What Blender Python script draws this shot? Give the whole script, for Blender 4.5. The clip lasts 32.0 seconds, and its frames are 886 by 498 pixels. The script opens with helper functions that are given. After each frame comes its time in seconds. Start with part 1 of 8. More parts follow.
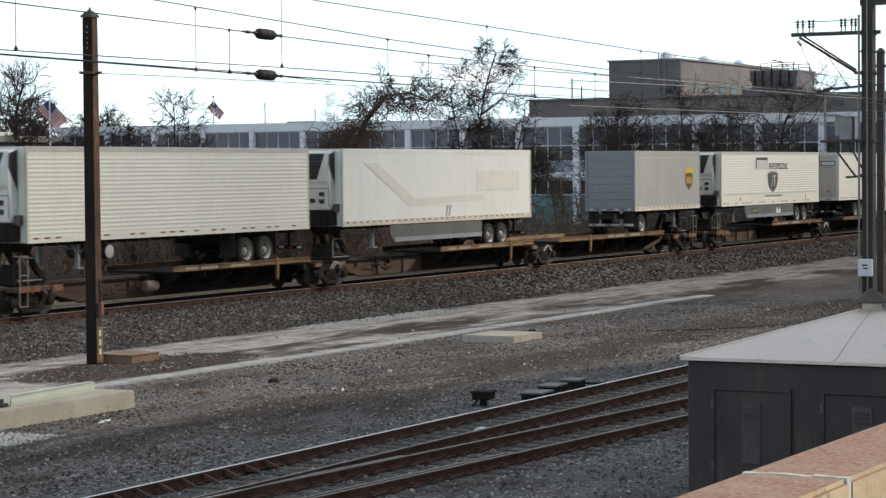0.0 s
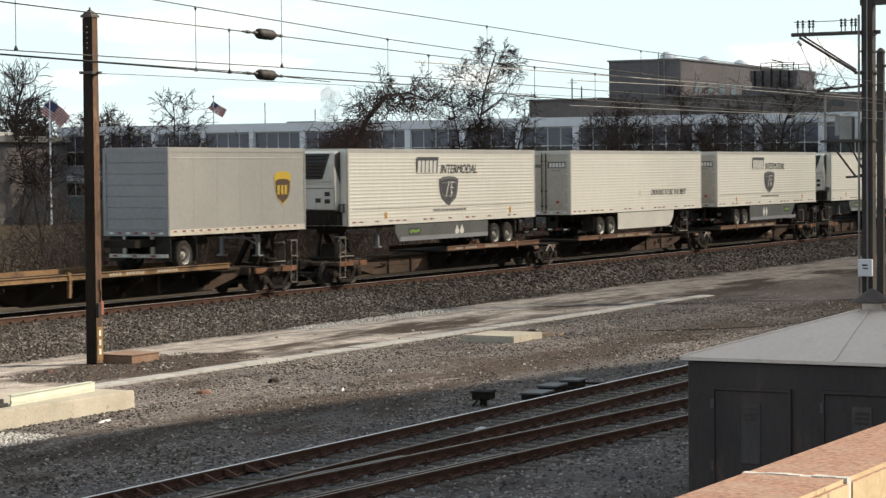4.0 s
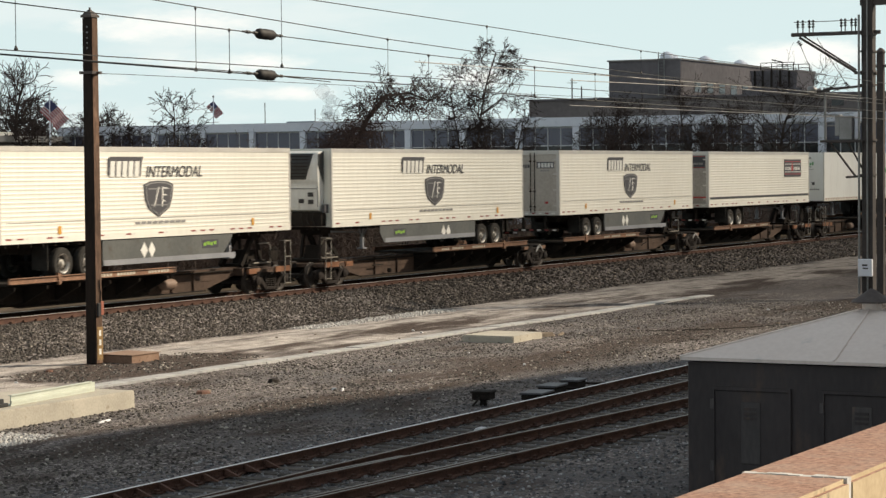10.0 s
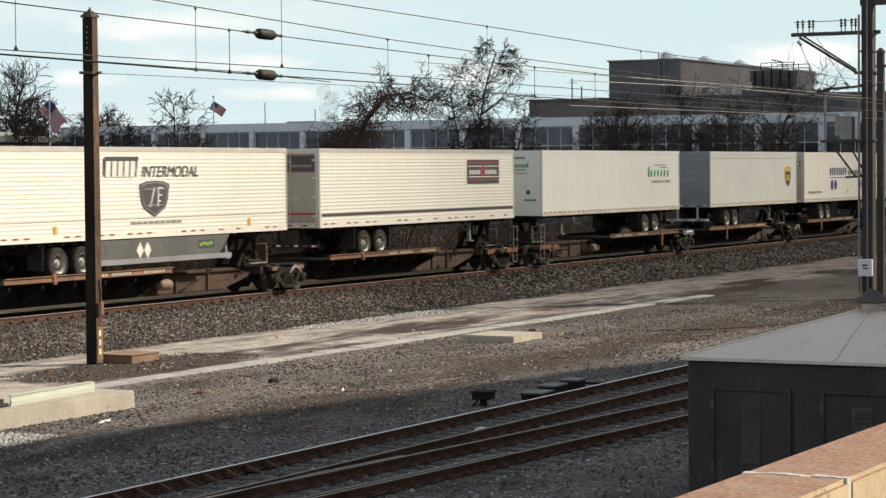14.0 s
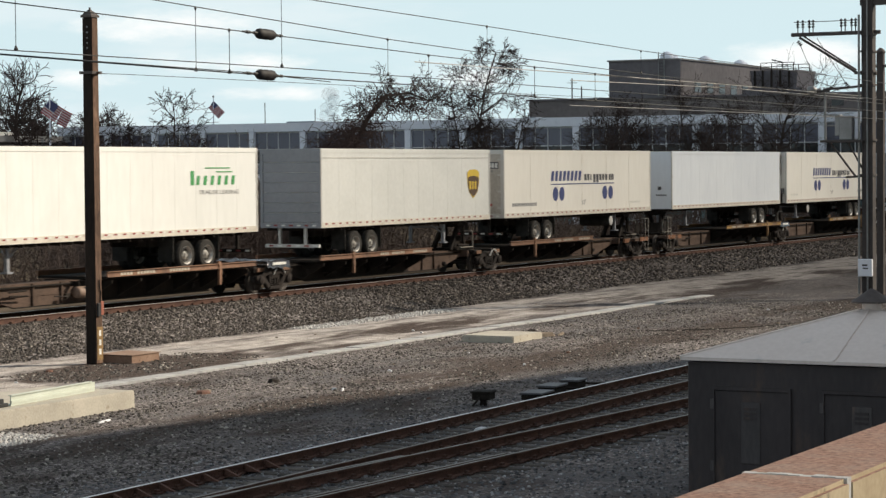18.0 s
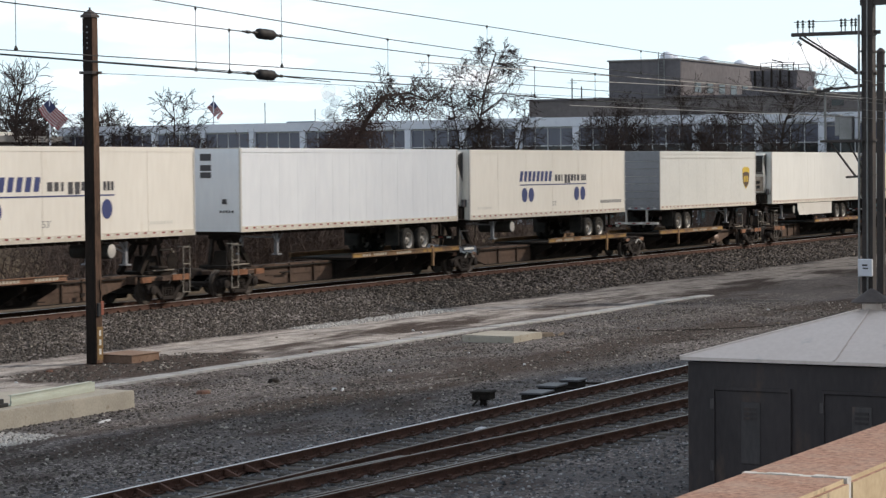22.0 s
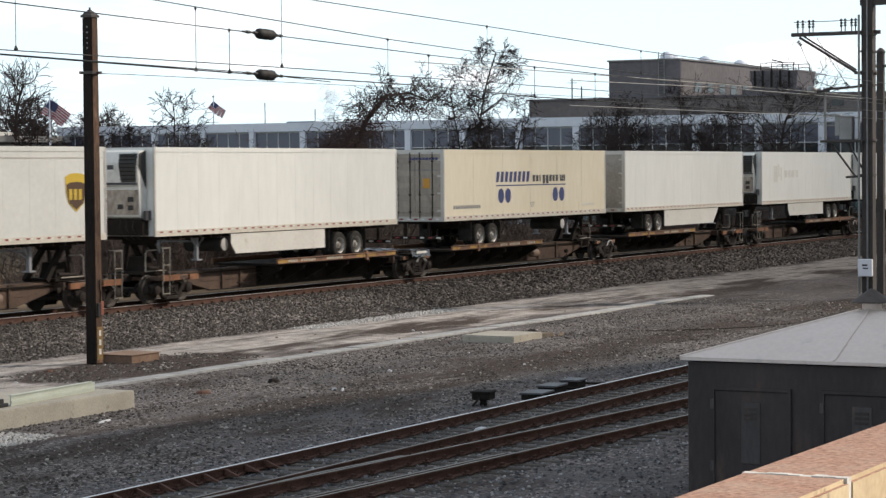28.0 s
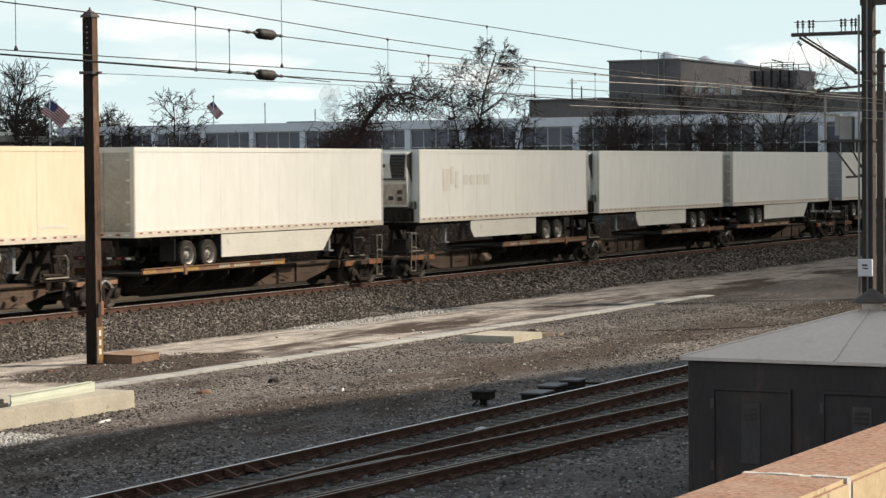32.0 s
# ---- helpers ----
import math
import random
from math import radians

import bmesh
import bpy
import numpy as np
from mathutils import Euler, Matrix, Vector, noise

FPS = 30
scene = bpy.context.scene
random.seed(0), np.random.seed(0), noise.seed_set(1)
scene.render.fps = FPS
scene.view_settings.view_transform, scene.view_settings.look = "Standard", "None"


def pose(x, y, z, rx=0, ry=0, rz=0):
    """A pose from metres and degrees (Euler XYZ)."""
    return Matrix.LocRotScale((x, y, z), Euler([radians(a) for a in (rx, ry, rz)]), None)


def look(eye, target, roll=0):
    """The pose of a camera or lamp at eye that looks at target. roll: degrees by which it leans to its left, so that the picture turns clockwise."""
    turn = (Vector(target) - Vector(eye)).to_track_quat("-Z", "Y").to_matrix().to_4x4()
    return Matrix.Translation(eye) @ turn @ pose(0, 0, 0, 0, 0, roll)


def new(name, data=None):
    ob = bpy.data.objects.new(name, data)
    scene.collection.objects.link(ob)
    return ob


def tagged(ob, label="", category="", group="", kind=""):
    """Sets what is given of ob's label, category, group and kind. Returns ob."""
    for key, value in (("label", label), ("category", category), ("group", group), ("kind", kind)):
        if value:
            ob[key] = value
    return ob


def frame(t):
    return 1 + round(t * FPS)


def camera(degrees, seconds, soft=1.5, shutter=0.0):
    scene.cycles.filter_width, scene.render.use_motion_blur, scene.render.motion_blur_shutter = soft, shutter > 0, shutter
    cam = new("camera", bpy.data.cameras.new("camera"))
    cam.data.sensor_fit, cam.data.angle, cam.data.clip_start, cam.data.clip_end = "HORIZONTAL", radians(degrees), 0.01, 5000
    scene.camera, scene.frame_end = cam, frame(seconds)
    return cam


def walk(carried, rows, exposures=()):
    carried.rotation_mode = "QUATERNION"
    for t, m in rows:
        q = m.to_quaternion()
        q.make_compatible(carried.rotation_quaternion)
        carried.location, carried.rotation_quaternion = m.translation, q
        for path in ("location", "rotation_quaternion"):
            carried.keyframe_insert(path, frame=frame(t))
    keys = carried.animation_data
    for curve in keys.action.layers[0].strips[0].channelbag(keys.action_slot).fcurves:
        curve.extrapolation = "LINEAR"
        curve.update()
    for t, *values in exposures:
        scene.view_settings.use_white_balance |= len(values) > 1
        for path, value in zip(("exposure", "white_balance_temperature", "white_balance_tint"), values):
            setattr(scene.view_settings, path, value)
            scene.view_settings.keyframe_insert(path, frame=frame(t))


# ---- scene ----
# The tracks run along +x; the yard lies at z = 0 and the train's rail heads at z = 0.68.
RAIL_Z = 0.68
TRACK_Y = 43.3
EYE = (0.0, 0.0, 5.0)
yaw, pitch = radians(27.70), radians(-2.04)
AIM = (EYE[0] + math.cos(pitch) * math.cos(yaw), EYE[1] + math.cos(pitch) * math.sin(yaw), EYE[2] + math.sin(pitch))

cam = camera(22.27, 32.0, soft=1.4, shutter=0.3)
STILL = look(EYE, AIM, -0.5)
walk(cam, [(0.0, STILL), (32.0, STILL)], exposures=[
    (0.0, 0.77, 6350, 10), (1.5, 0.77, 6400, 10), (3.0, 0.66, 6600, 10), (6.0, 0.28, 6780, 10), (9.0, 0.22, 6780, 10), (14.0, 0.22, 6600, 10), (17.0, 0.17, 6500, 10), (18.5, 0.22, 6380, 10),
    (20.0, 0.37, 6330, 12), (23.0, 0.66, 6320, 14), (25.0, 0.72, 6350, 14), (28.0, 0.66, 6380, 13), (30.0, 0.61, 6500, 11), (32.0, 0.30, 6650, 10)])


def run(t):
    """How far the train has gone after t seconds."""
    return 9.749 * t + 0.003 * t * t


# ---- light ----
SUN_DIR = Vector((0.64, -0.69, 0.61)).normalized()
elevation = math.asin(SUN_DIR.z)
azimuth = math.atan2(SUN_DIR.x, SUN_DIR.y)

world = bpy.data.worlds.new("world")
scene.world = world
world.use_nodes = True
wn, wl = world.node_tree.nodes, world.node_tree.links
wn.clear()
out = wn.new("ShaderNodeOutputWorld")
bg = wn.new("ShaderNodeBackground")
bg.inputs[1].default_value = 0.10
sky = wn.new("ShaderNodeTexSky")
sky.sky_type = "NISHITA"
sky.sun_disc = False
sky.sun_elevation = elevation
sky.sun_rotation = azimuth
sky.air_density, sky.dust_density, sky.ozone_density = 1.0, 0.6, 1.5
coords = wn.new("ShaderNodeTexCoord")


def sky_math(op, a, b=None, c=None):
    x = wn.new("ShaderNodeMath")
    x.operation = op
    for k, v in enumerate((a, b, c)):
        if v is None:
            continue
        if isinstance(v, (int, float)):
            x.inputs[k].default_value = v
        else:
            wl.new(v, x.inputs[k])
    return x.outputs[0]


def sky_noise(scale, detail, rough, squash):
    mp, t = wn.new("ShaderNodeMapping"), wn.new("ShaderNodeTexNoise")
    mp.inputs["Scale"].default_value = (1.0, 1.0, squash)
    t.inputs["Scale"].default_value, t.inputs["Detail"].default_value, t.inputs["Roughness"].default_value = scale, detail, rough
    wl.new(coords.outputs["Generated"], mp.inputs[0])
    wl.new(mp.outputs[0], t.inputs["Vector"])
    return t.outputs[0]


def sky_range(src, a, b, lo, hi):
    x = wn.new("ShaderNodeMapRange")
    x.interpolation_type = "SMOOTHSTEP"
    x.inputs[1].default_value, x.inputs[2].default_value, x.inputs[3].default_value, x.inputs[4].default_value = a, b, lo, hi
    wl.new(src, x.inputs[0])
    return x.outputs[0]


def sky_mix(f, a, b):
    x = wn.new("ShaderNodeMixRGB")
    for k, v in enumerate((f, a, b)):
        if isinstance(v, tuple):
            x.inputs[k].default_value = (*v, 1)
        elif isinstance(v, (int, float)):
            x.inputs[k].default_value = v
        else:
            wl.new(v, x.inputs[k])
    return x.outputs[0]


height = wn.new("ShaderNodeSeparateXYZ")
wl.new(coords.outputs["Generated"], height.inputs[0])
bearing = sky_math("ARCTAN2", height.outputs[1], height.outputs[0])
rough_edge = sky_math("MULTIPLY_ADD", sky_noise(26.0, 9, 0.62, 3.0), 3.0, -1.5)
# broken cumulus low over the horizon: bearing, height, half width, half height
puffs = None
for az, el, wide, tall in ((0.605, 0.0650, 0.044, 0.0095), (0.585, 0.0480, 0.050, 0.0058), (0.640, 0.0400, 0.028, 0.0055), (0.555, 0.0340, 0.034, 0.0042), (0.470, 0.0400, 0.018, 0.0065), (0.325, 0.0470, 0.042, 0.0095), (0.375, 0.0300, 0.04, 0.005),
                           (0.75, 0.055, 0.05, 0.008), (0.20, 0.06, 0.05, 0.010), (0.05, 0.05, 0.06, 0.008), (0.95, 0.05, 0.07, 0.01), (0.47, 0.13, 0.09, 0.02), (0.66, 0.12, 0.07, 0.018), (0.25, 0.14, 0.08, 0.02)):
    u = sky_math("MULTIPLY", sky_math("SUBTRACT", bearing, az), 1 / wide)
    v = sky_math("MULTIPLY", sky_math("SUBTRACT", height.outputs[2], el), 1 / tall)
    away = sky_math("ADD", sky_math("MULTIPLY", u, u), sky_math("MULTIPLY", v, v))
    puff = sky_math("SUBTRACT", 1.0, away)
    puffs = puff if puffs is None else sky_math("MAXIMUM", puffs, puff)
ragged = sky_math("ADD", puffs, rough_edge)
cumulus = sky_range(ragged, 0.05, 1.45, 0.0, 0.8)
streaks = sky_range(sky_noise(7.5, 9, 0.56, 5.0), 0.50, 0.66, 0.0, 0.40)
veil = sky_mix(0.55, sky.outputs[0], (2.8, 2.6, 2.35))
low_sky = sky_range(height.outputs[2], 0.03, 0.42, 0.92, 0.17)
haze = sky_mix(low_sky, veil, (6.2, 7.7, 8.05))
thin_cloud = sky_mix(streaks, haze, (8.0, 8.4, 8.4))
cloudy = sky_mix(cumulus, thin_cloud, (9.9, 9.6, 9.2))
wl.new(cloudy, bg.inputs[0])
wl.new(bg.outputs[0], out.inputs[0])

sun = new("sun", bpy.data.lights.new("sun", "SUN"))
sun.data.energy = 5.2
sun.data.angle = radians(0.6)
sun.data.color = (1.0, 0.87, 0.69)
sun.matrix_world = look((SUN_DIR * 200), (0, 0, 0))
WIND = Vector((-SUN_DIR.y, SUN_DIR.x, 0)).normalized()
ACROSS = WIND.cross(SUN_DIR)
CLOUD_AT = SUN_DIR * 2400.0


def drifting_cloud(s0, s1, w0, w1, thickness, seed):
    """A broken cloud of thin puffs far up towards the sun, from s0 to s1 along the wind and w0 to w1 across it."""
    rnd = random.Random(seed)
    bm = bmesh.new()
    s = s0
    while s < s1:
        w = w0
        while w < w1:
            r = rnd.uniform(27, 37)
            c = WIND * (s + rnd.uniform(-9, 9)) + ACROSS * (w + rnd.uniform(-8, 8)) + SUN_DIR * rnd.uniform(-40, 40)
            for v in bmesh.ops.create_icosphere(bm, subdivisions=2, radius=1.0)["verts"]:
                v.co = c + v.co * r * (1 + 0.16 * math.sin(v.co.x * 5 + w) * math.cos(v.co.y * 4 + s))
            w += 38.0
        s += 38.0
    me = bpy.data.meshes.new("cloud")
    bm.to_mesh(me)
    bm.free()
    m = bpy.data.materials.new("thin_white_vapour")
    m.use_nodes = True
    n, l = m.node_tree.nodes, m.node_tree.links
    n.clear()
    end, blend, clear, white = n.new("ShaderNodeOutputMaterial"), n.new("ShaderNodeMixShader"), n.new("ShaderNodeBsdfTransparent"), n.new("ShaderNodeBsdfTranslucent")
    blend.inputs[0].default_value = thickness
    l.new(clear.outputs[0], blend.inputs[1])
    l.new(white.outputs[0], blend.inputs[2])
    l.new(blend.outputs[0], end.inputs[0])
    me.materials.append(m)
    ob = new("cloud", me)
    ob.matrix_basis = Matrix.Translation(CLOUD_AT)
    return tagged(ob, "thin broken white cloud drifting before the sun", "cloud", kind="stuff")


# each cloud with its way along the wind: one draws off as far as the mast and hangs there, the next follows
CLOUDS = [(drifting_cloud(8.0, 430.0, -170.0, 170.0, 0.27, 3), ((0.0, 0.0), (1.5, 34.0), (3.0, 72.0), (6.0, 100.0), (9.5, 105.0), (13.0, 107.0), (17.0, 108.0), (24.0, 110.0), (32.0, 122.0))),
          (drifting_cloud(-472.0, -282.0, -170.0, 170.0, 0.18, 4), ((0.0, 0.0), (32.0, 576.0)))]


# ---- materials ----
def mat(name, c1, c2, rough=0.8, metal=0.0, s1=1.5, s2=25.0, bump=0.15, c3=None, at=0.62, spread=0.12, alter=0.0, axis=None, bump_dist=0.01):
    """A material of two tones mixed at two scales, a third in patches, with relief."""
    m = bpy.data.materials.new(name)
    m.use_nodes = True
    n, l = m.node_tree.nodes, m.node_tree.links
    b = n["Principled BSDF"]
    tc = n.new("ShaderNodeTexCoord")
    mp = n.new("ShaderNodeMapping")
    mp.inputs["Scale"].default_value = axis or (1, 1, 1)
    l.new(tc.outputs["Object"], mp.inputs[0])
    big, fine = n.new("ShaderNodeTexNoise"), n.new("ShaderNodeTexNoise")
    for node, s, d in ((big, s1, 5), (fine, s2, 4)):
        node.inputs["Scale"].default_value = s
        node.inputs["Detail"].default_value = d
        l.new(mp.outputs[0], node.inputs["Vector"])
    add = n.new("ShaderNodeMath")
    add.operation = "MULTIPLY_ADD"
    add.inputs[1].default_value = 0.55
    half = n.new("ShaderNodeMath")
    half.operation = "MULTIPLY"
    half.inputs[1].default_value = 0.45
    l.new(fine.outputs[0], half.inputs[0])
    l.new(big.outputs[0], add.inputs[0])
    l.new(half.outputs[0], add.inputs[2])
    ramp = n.new("ShaderNodeValToRGB")
    e = ramp.color_ramp.elements
    e[0].position, e[1].position = 0.36, 0.64
    e[0].color, e[1].color = (*c1, 1), (*c2, 1)
    l.new(add.outputs[0], ramp.inputs[0])
    colour = ramp.outputs[0]
    if c3:
        patch = n.new("ShaderNodeTexNoise")
        patch.inputs["Scale"].default_value = s1 * 2.3
        patch.inputs["Detail"].default_value = 8
        patch.inputs["Roughness"].default_value = 0.65
        l.new(mp.outputs[0], patch.inputs["Vector"])
        pr = n.new("ShaderNodeValToRGB")
        pr.color_ramp.elements[0].position, pr.color_ramp.elements[1].position = at, at + spread
        l.new(patch.outputs[0], pr.inputs[0])
        mx = n.new("ShaderNodeMixRGB")
        mx.inputs[2].default_value = (*c3, 1)
        l.new(pr.outputs[0], mx.inputs[0])
        l.new(colour, mx.inputs[1])
        colour = mx.outputs[0]
    if alter:
        info = n.new("ShaderNodeObjectInfo")
        hv = n.new("ShaderNodeHueSaturation")
        mr = n.new("ShaderNodeMapRange")
        mr.inputs[3].default_value, mr.inputs[4].default_value = 1 - alter, 1 + alter
        l.new(info.outputs["Random"], mr.inputs[0])
        l.new(mr.outputs[0], hv.inputs["Value"])
        l.new(colour, hv.inputs["Color"])
        colour = hv.outputs[0]
    l.new(colour, b.inputs["Base Color"])
    rr = n.new("ShaderNodeMapRange")
    rr.inputs[3].default_value, rr.inputs[4].default_value = max(0.05, rough - 0.12), min(1, rough + 0.12)
    l.new(add.outputs[0], rr.inputs[0])
    l.new(rr.outputs[0], b.inputs["Roughness"])
    b.inputs["Metallic"].default_value = metal
    if rough >= 0.75:
        b.inputs["Specular IOR Level"].default_value = 0.15
    if bump:
        bp = n.new("ShaderNodeBump")
        bp.inputs["Strength"].default_value = bump
        bp.inputs["Distance"].default_value = bump_dist
        l.new(add.outputs[0], bp.inputs["Height"])
        l.new(bp.outputs[0], b.inputs["Normal"])
    return m


def flat(name, c, rough=0.6, metal=0.0):
    return mat(name, tuple(v * 0.86 for v in c), c, rough, metal, 2.0, 40.0, 0.05)


WHITE_RIB = mat("white_ribbed_paint", (0.70, 0.69, 0.63), (0.78, 0.77, 0.71), 0.42, 0, 0.4, 6, 0.04, (0.58, 0.54, 0.46), 0.66, 0.2, 0.0, (1, 1, 0.25))
WHITE = mat("white_smooth_paint", (0.71, 0.72, 0.70), (0.79, 0.80, 0.78), 0.35, 0, 0.4, 5, 0.02, (0.62, 0.60, 0.54), 0.66, 0.22, 0.0, (1, 1, 0.25))
COLD = mat("bluish_white_paint", (0.66, 0.70, 0.76), (0.74, 0.78, 0.83), 0.4, 0, 0.4, 5, 0.02, (0.55, 0.56, 0.58), 0.68, 0.2, 0.0, (1, 1, 0.25))
RAIL_DIRTY = mat("grimy_lower_rail", (0.50, 0.46, 0.39), (0.66, 0.63, 0.56), 0.5, 0, 1.1, 9, 0.03, (0.36, 0.29, 0.22), 0.58, 0.2, 0.0, (0.6, 1, 1))
CREAM_DEEP = mat("aged_cream_paint", (0.68, 0.61, 0.46), (0.76, 0.70, 0.56), 0.45, 0, 0.5, 6, 0.03, (0.50, 0.41, 0.29), 0.62, 0.2, 0.0, (1, 1, 0.2))
CREAM = mat("cream_paint", (0.72, 0.695, 0.64), (0.79, 0.77, 0.715), 0.45, 0, 0.5, 6, 0.03, (0.52, 0.44, 0.32), 0.64, 0.2, 0.0, (1, 1, 0.2))
GREY_SIDE = mat("grey_paint", (0.34, 0.34, 0.33), (0.40, 0.40, 0.385), 0.42, 0, 0.5, 6, 0.02, (0.28, 0.27, 0.25), 0.66, 0.2)
PALE_SIDE = mat("pale_grey_paint", (0.60, 0.61, 0.59), (0.68, 0.69, 0.67), 0.42, 0, 0.5, 6, 0.02, (0.5, 0.49, 0.45), 0.66, 0.2)
DOOR_GREY = mat("grey_door_paint", (0.22, 0.23, 0.25), (0.29, 0.30, 0.33), 0.5, 0.1, 0.8, 8, 0.05, (0.15, 0.15, 0.15), 0.64, 0.15)
DOOR_DIRTY = mat("dirty_white_door_paint", (0.36, 0.325, 0.285), (0.48, 0.445, 0.40), 0.55, 0, 0.9, 9, 0.05, (0.22, 0.165, 0.12), 0.58, 0.2)
DOOR_WORN = mat("worn_taupe_door_paint", (0.30, 0.265, 0.225), (0.42, 0.375, 0.32), 0.5, 0, 0.8, 8, 0.05, (0.16, 0.125, 0.10), 0.56, 0.2, 0.1, (1, 1, 0.3))
DOOR_DARK = mat("brushed_steel_door", (0.24, 0.23, 0.22), (0.36, 0.35, 0.34), 0.42, 0.5, 0.9, 9, 0.05, (0.14, 0.12, 0.10), 0.6, 0.2)
ALU = mat("aluminium_rail", (0.47, 0.455, 0.435), (0.59, 0.575, 0.55), 0.5, 0.35, 1, 20, 0.05, (0.30, 0.27, 0.24), 0.62, 0.15)
# grimy steel; also stands in for the shade under the train's decks
GRIME_AND_SHADE = mat("grime_and_shade_steel", (0.012, 0.010, 0.009), (0.032, 0.026, 0.022), 0.85, 0.0, 1.5, 20, 0.3, (0.060, 0.038, 0.024), 0.62, 0.15)
SPINE = mat("weathered_brown_steel", (0.066, 0.046, 0.037), (0.125, 0.086, 0.067), 0.78, 0.0, 0.9, 14, 0.25, (0.040, 0.029, 0.024), 0.56, 0.18, 0.10)
SPINE_LIP = mat("rusty_yellow_steel_edge", (0.13, 0.066, 0.040), (0.27, 0.145, 0.085), 0.7, 0.0, 0.8, 12, 0.2, (0.07, 0.040, 0.028), 0.56, 0.14, 0.15)
SPINE_LIP_Y = mat("worn_yellow_steel_edge", (0.17, 0.095, 0.046), (0.31, 0.19, 0.09), 0.7, 0.1, 0.8, 12, 0.2, (0.10, 0.058, 0.034), 0.52, 0.14, 0.1)
BOGIE = mat("brown_black_cast_iron", (0.016, 0.013, 0.012), (0.042, 0.034, 0.030), 0.78, 0.0, 3, 30, 0.3, (0.075, 0.054, 0.041), 0.66, 0.15)
WHEEL_STEEL = mat("worn_wheel_steel", (0.028, 0.023, 0.020), (0.075, 0.062, 0.054), 0.6, 0.3, 4, 30, 0.2)
TYRE = mat("dusty_rubber", (0.022, 0.021, 0.020), (0.05, 0.047, 0.043), 0.85, 0, 4, 40, 0.3)
RIM = mat("pale_steel_rim", (0.30, 0.29, 0.27), (0.50, 0.48, 0.45), 0.45, 0.4, 5, 40, 0.1, (0.16, 0.125, 0.10), 0.55, 0.15)
BLACK = mat("black_plastic_grille", (0.012, 0.012, 0.013), (0.03, 0.03, 0.032), 0.5, 0, 4, 40, 0.1)
REEFER = mat("white_reefer_housing", (0.58, 0.58, 0.56), (0.70, 0.70, 0.68), 0.4, 0, 1.0, 9, 0.03, (0.30, 0.24, 0.19), 0.58, 0.2, 0.08, (1, 1, 0.4))
REEFER_SOOTY = mat("sooty_reefer_housing", (0.22, 0.17, 0.13), (0.52, 0.47, 0.41), 0.5, 0, 1.6, 9, 0.03, (0.10, 0.075, 0.06), 0.55, 0.2, 0, (1, 1, 0.5))
SKIRT_GREY = mat("grey_skirt_panel", (0.075, 0.08, 0.08), (0.125, 0.13, 0.125), 0.5, 0, 0.8, 10, 0.05, (0.07, 0.06, 0.05), 0.6, 0.15)
SKIRT_WHITE = mat("white_skirt_panel", (0.60, 0.59, 0.55), (0.70, 0.69, 0.65), 0.45, 0, 0.8, 10, 0.05, (0.40, 0.37, 0.32), 0.62, 0.2)
RED = flat("red_reflector", (0.24, 0.035, 0.035))
INK = flat("dark_grey_ink", (0.055, 0.055, 0.065))
INK_MID = flat("mid_grey_ink", (0.27, 0.27, 0.27))
GHOST = flat("faded_lettering", (0.72, 0.715, 0.67))
NAVY = flat("navy_ink", (0.030, 0.045, 0.17))
GREEN = flat("green_ink", (0.05, 0.30, 0.09))
LIME = flat("lime_panel", (0.22, 0.42, 0.05))
YELLOW = flat("yellow_ink", (0.60, 0.42, 0.035))
BROWN = flat("dark_brown_ink", (0.075, 0.038, 0.018))
ORANGE = flat("orange_tag", (0.65, 0.33, 0.05))
WHITE_INK = flat("white_ink", (0.76, 0.76, 0.73))
RED_INK = flat("red_ink", (0.42, 0.035, 0.04))

RUST_POLE = mat("rusty_brown_steel_pole", (0.060, 0.040, 0.030), (0.17, 0.106, 0.076), 0.85, 0.0, 1.2, 16, 0.3, (0.28, 0.18, 0.125), 0.56, 0.2, 0, (1, 1, 0.3))
MAST_STEEL = mat("dark_painted_steel_mast", (0.045, 0.040, 0.040), (0.095, 0.08, 0.075), 0.7, 0.2, 1.4, 18, 0.25, (0.17, 0.10, 0.07), 0.62, 0.15, 0, (1, 1, 0.3))
GALV = mat("galvanised_steel", (0.20, 0.20, 0.20), (0.31, 0.31, 0.31), 0.5, 0.5, 2, 25, 0.1)
WIRE = mat("dark_overhead_wire", (0.030, 0.030, 0.030), (0.055, 0.055, 0.052), 0.55, 0.6, 3, 30, 0)
COPPER_WIRE = mat("bright_contact_wire", (0.42, 0.38, 0.34), (0.56, 0.52, 0.47), 0.35, 0.8, 3, 30, 0)
CERAMIC = mat("dark_glazed_insulator", (0.008, 0.007, 0.007), (0.018, 0.015, 0.015), 0.7, 0, 4, 30, 0)
PALE_STONE = mat("pale_crushed_stone", (0.30, 0.295, 0.285), (0.60, 0.59, 0.575), 0.9, 0, 5.0, 17.0, 0.3)
CONCRETE = mat("pale_weathered_concrete", (0.36, 0.335, 0.285), (0.50, 0.468, 0.40), 0.85, 0, 1.5, 22, 0.25, (0.24, 0.20, 0.15), 0.6, 0.14)
TROUGH = mat("grey_concrete_covers", (0.32, 0.32, 0.315), (0.46, 0.46, 0.455), 0.88, 0, 2.0, 24, 0.25, (0.17, 0.165, 0.16), 0.58, 0.14, 0.1)
MINT = mat("mint_galvanised_beam", (0.52, 0.565, 0.49), (0.62, 0.665, 0.59), 0.45, 0.2, 1.5, 20, 0.06)
